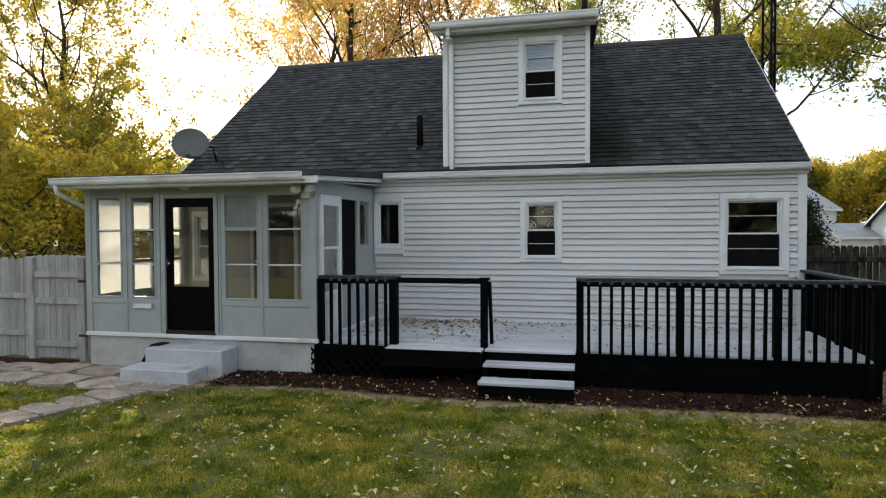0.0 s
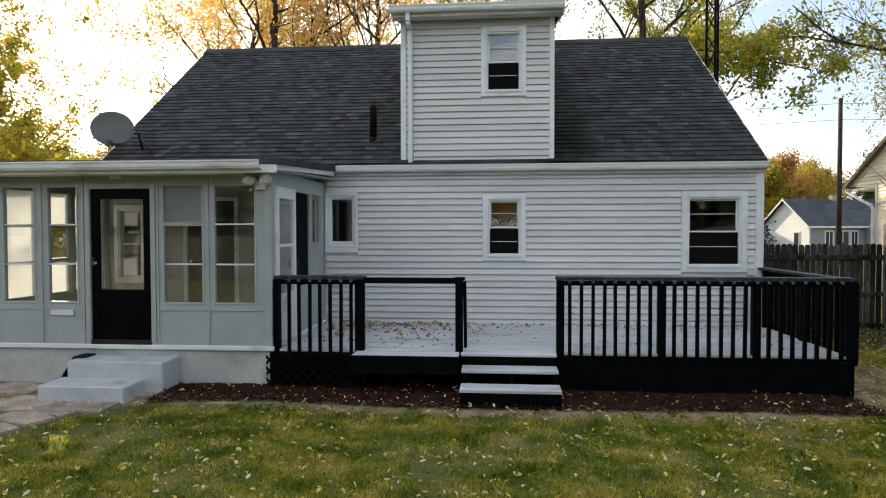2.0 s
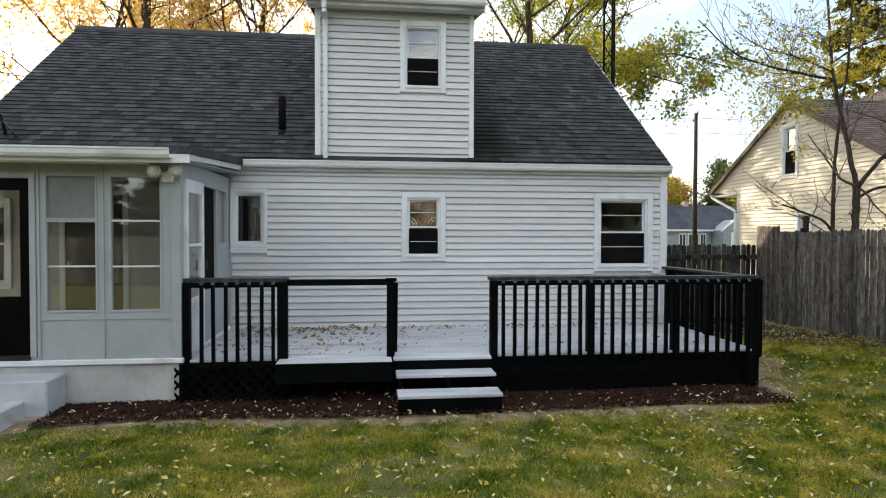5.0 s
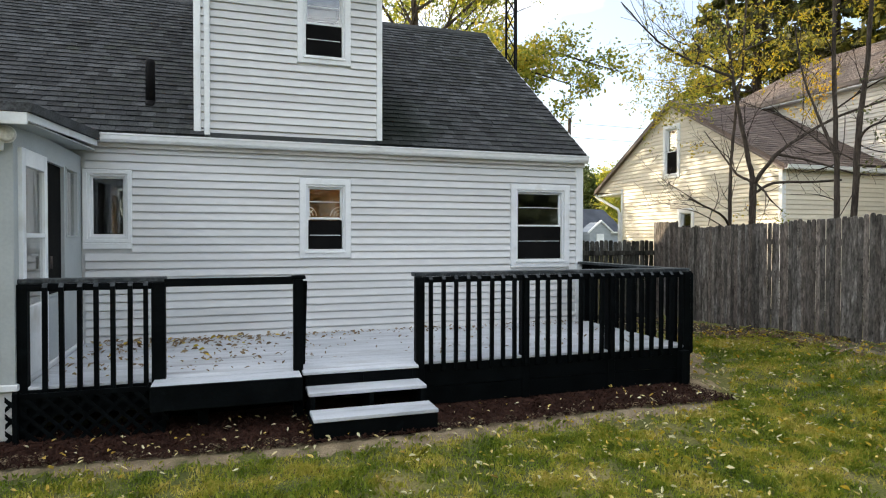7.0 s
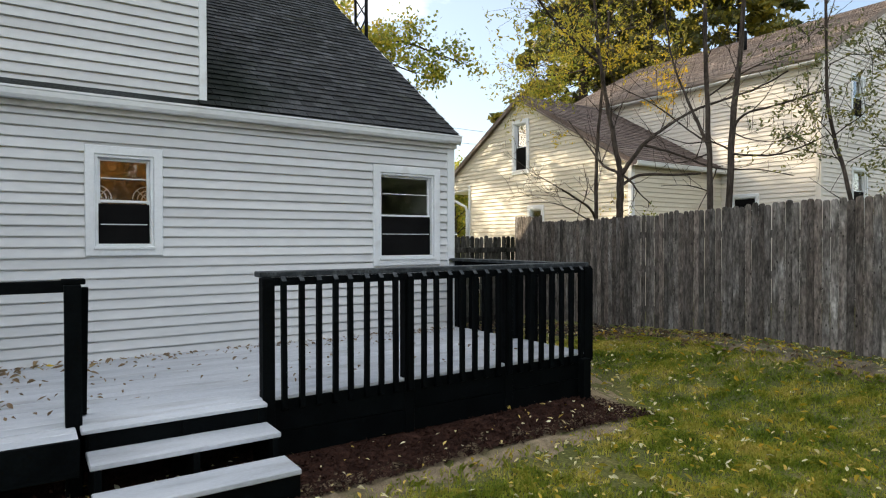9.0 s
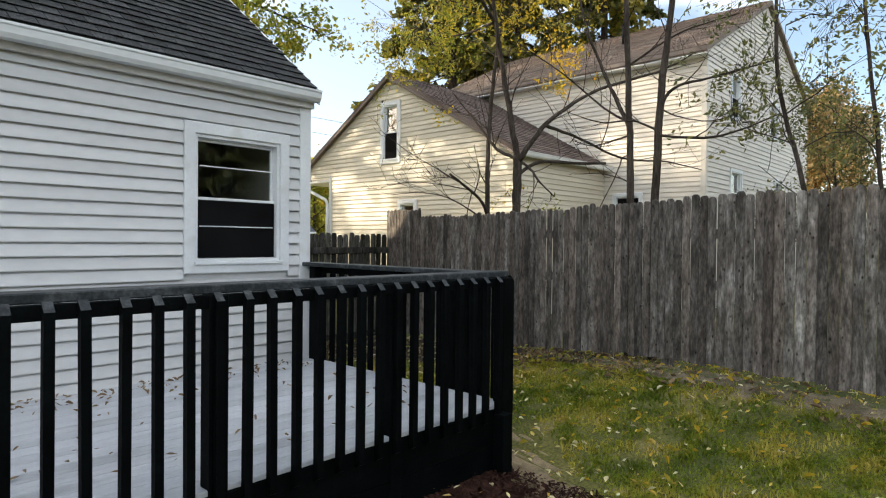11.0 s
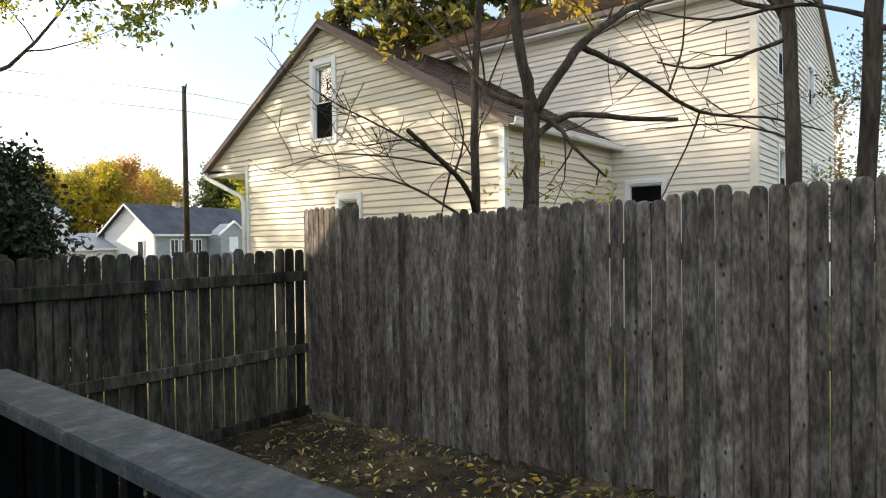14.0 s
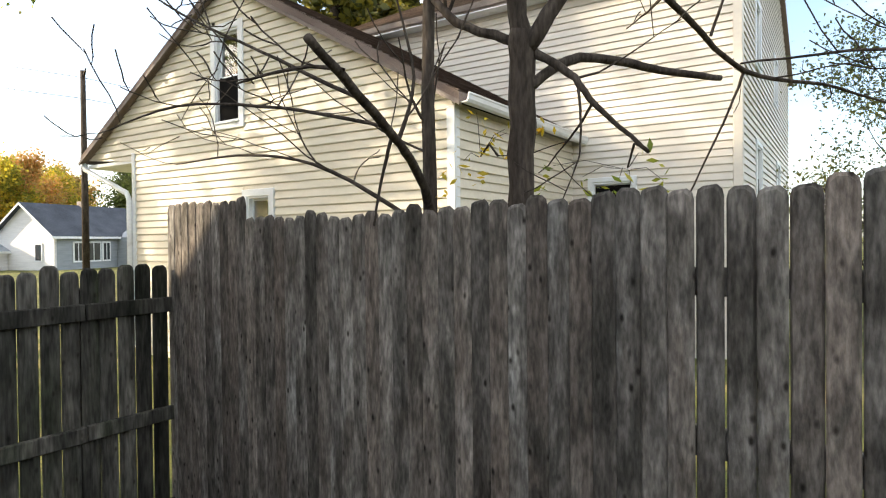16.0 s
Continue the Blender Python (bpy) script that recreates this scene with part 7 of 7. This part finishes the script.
by_fence = lambda x, y, q: abs(x - (6.0 - (13.0 - y) * 0.115)) < 0.45 and q.random() < 0.5 + 0.8 * noise.noise((x * 1.5, y * 1.5, 4))
leaf_litter("fallen_leaves", scatter_points(420, 4.6, 6.2, 3.0, 10.5, 71, by_fence), 0.040, DRYLEAF, 72, "dry brown leaves on the dirt by the fence", 0.035)
leaf_litter("fallen_leaves", scatter_points(60, 4.6, 6.2, 3.0, 10.5, 73, by_fence), 0.042, GOLD, 74, "golden fallen leaves by the fence", 0.045)
leaf_litter("fallen_leaves", scatter_points(820, 0.8, 6.0, 3.0, 10.5, 75, lawn), 0.031, GOLD, 76, "golden fallen leaves on the lawn by the deck", 0.045)
weedy = lambda x, y, q: x > 4.6 - 0.42 * (y - 9.7) and q.random() < 0.25 + 1.1 * noise.noise((x * 2.2, y * 2.2, 6))
leaf_litter("weeds", scatter_points(130, 4.2, 6.05, 8.6, 12.8, 77, weedy), 0.030, LIME, 78, "low yellow-green weeds along the fence", 0.11)
wall_side = lambda x, y, q: q.random() < max(0.14 if x < -1.4 else 0.07, 1 - (10.45 - y) / 0.5) * (0.5 + 0.9 * abs(noise.noise((x * 1.1, 0, 3))))
leaf_litter("deck_leaves", scatter_points(640, -3.8, 2.8, 8.3, 10.45, 65, wall_side), 0.025, DRYLEAF, 66, "dry brown leaves drifted against the wall on the deck", 0.012, lambda x, y: DZ + 0.004)

drift = lambda x, y, q: q.random() < math.exp(-((x + 2.9) / 1.1) ** 2) * math.exp(-(10.45 - y) / 0.7)
leaf_litter("deck_leaves", scatter_points(190, -3.85, -1.2, 8.5, 10.45, 83, drift), 0.038, DRYLEAF, 84, "brown leaves heaped in the corner of the deck", 0.02, lambda x, y: DZ + 0.006)
leaf_litter("deck_leaves", scatter_points(34, -3.85, -1.2, 8.5, 10.45, 81, drift), 0.036, GOLD, 82, "orange leaves heaped in the corner of the deck", 0.02, lambda x, y: DZ + 0.006)


def build_chips():
    r = np.random.RandomState(7)
    n = 16000
    x = r.uniform(-5.2, 2.95, n)
    y = 7.35 + 0.07 * np.sin(x * 1.3) + r.uniform(0, 1, n) ** 1.3 * 1.1
    c = np.stack([x, y, np.array([ground_z(a, b) for a, b in zip(x, y)]) + 0.03 + r.uniform(0, 0.02, n)], 1)
    a = r.normal(0, 1, (n, 3)) * np.array([1, 1, 0.4])
    a /= np.linalg.norm(a, axis=1)[:, None]
    b = np.cross(a, np.array([0, 0, 1.0]) + r.normal(0, 0.3, (n, 3)))
    b /= np.linalg.norm(b, axis=1)[:, None]
    l, w = r.uniform(0.010, 0.034, n)[:, None], r.uniform(0.004, 0.010, n)[:, None]
    v = np.stack([c - a * l - b * w, c + a * l - b * w * 0.7, c + a * l + b * w, c - a * l + b * w * 0.8], 1).reshape(-1, 3)
    tagged(new("mulch_chips", big_mesh("mulch_chips", v, np.arange(n * 4), 4, MULCH)), "dark shredded bark mulch chips", "mulch", kind="stuff")


build_chips()

paving = tagged(part("paving", strip_sheet("paving_bed", [(-10.5, 6.85), (-7, 6.75), (-5.2, 6.9)], [(-10.5, 8.25), (-5.2, 8.2)], DIRT, "bare earth under the paving", 0.008) and Shape().box(-10.4, -10.3, 6.9, 7.0, 0.0, 0.045), PAVING), "old concrete paving slabs by the porch steps", "paving", kind="structure")
ORIGIN[paving.name] = Vector()
rp = random.Random(14)


def slab(cx, cy, w, d, turn):
    sh = Shape()
    n = 9
    pts = []
    for i in range(n):
        an = 2 * math.pi * i / n
        e = max(abs(math.cos(an)), abs(math.sin(an)))
        pts.append((math.cos(an) / e * w / 2 * rp.uniform(0.9, 1.0), math.sin(an) / e * d / 2 * rp.uniform(0.9, 1.0)))
    sh.prism(pts, -0.05, 0.0, 'z')
    me = piece_mesh("slab", sh, PAVING)
    piece("slab", me, paving, (cx, cy, ground_z(cx, cy) + 0.028 + rp.uniform(-0.006, 0.008)), turn, (rp.uniform(-0.015, 0.015), rp.uniform(-0.015, 0.015)))


for i in range(6):
    for j in range(2):
        slab(-9.7 + i * 0.78 + (j % 2) * 0.2, 7.15 + j * 0.62, 0.74, 0.60, rp.uniform(-0.05, 0.05))
for i in range(9):
    t = i / 8 * 1.15
    slab(-5.9 - 0.75 * t - 0.1, 6.95 - 2.4 * t, 0.62, 0.36, rp.uniform(-0.12, 0.12) - 0.28)

# ---- shingles of the main roof, last ----
RF = slope_frame((RX0, EAVE_Y, EAVE_Z - 0.010), (1, 0, 0), (0, RIDGE_Y - EAVE_Y, RIDGE_Z - EAVE_Z))
cover = [(DX0 - RX0 + 0.05, DX1 - RX0 - 0.05, -1, 3.3)]
shingles(roof, RF, RX1 - RX0, slope_len, mat=SHINGLE, near=lambda x, y: x > DX1 - RX0 and y < 3.9, skip=cover)
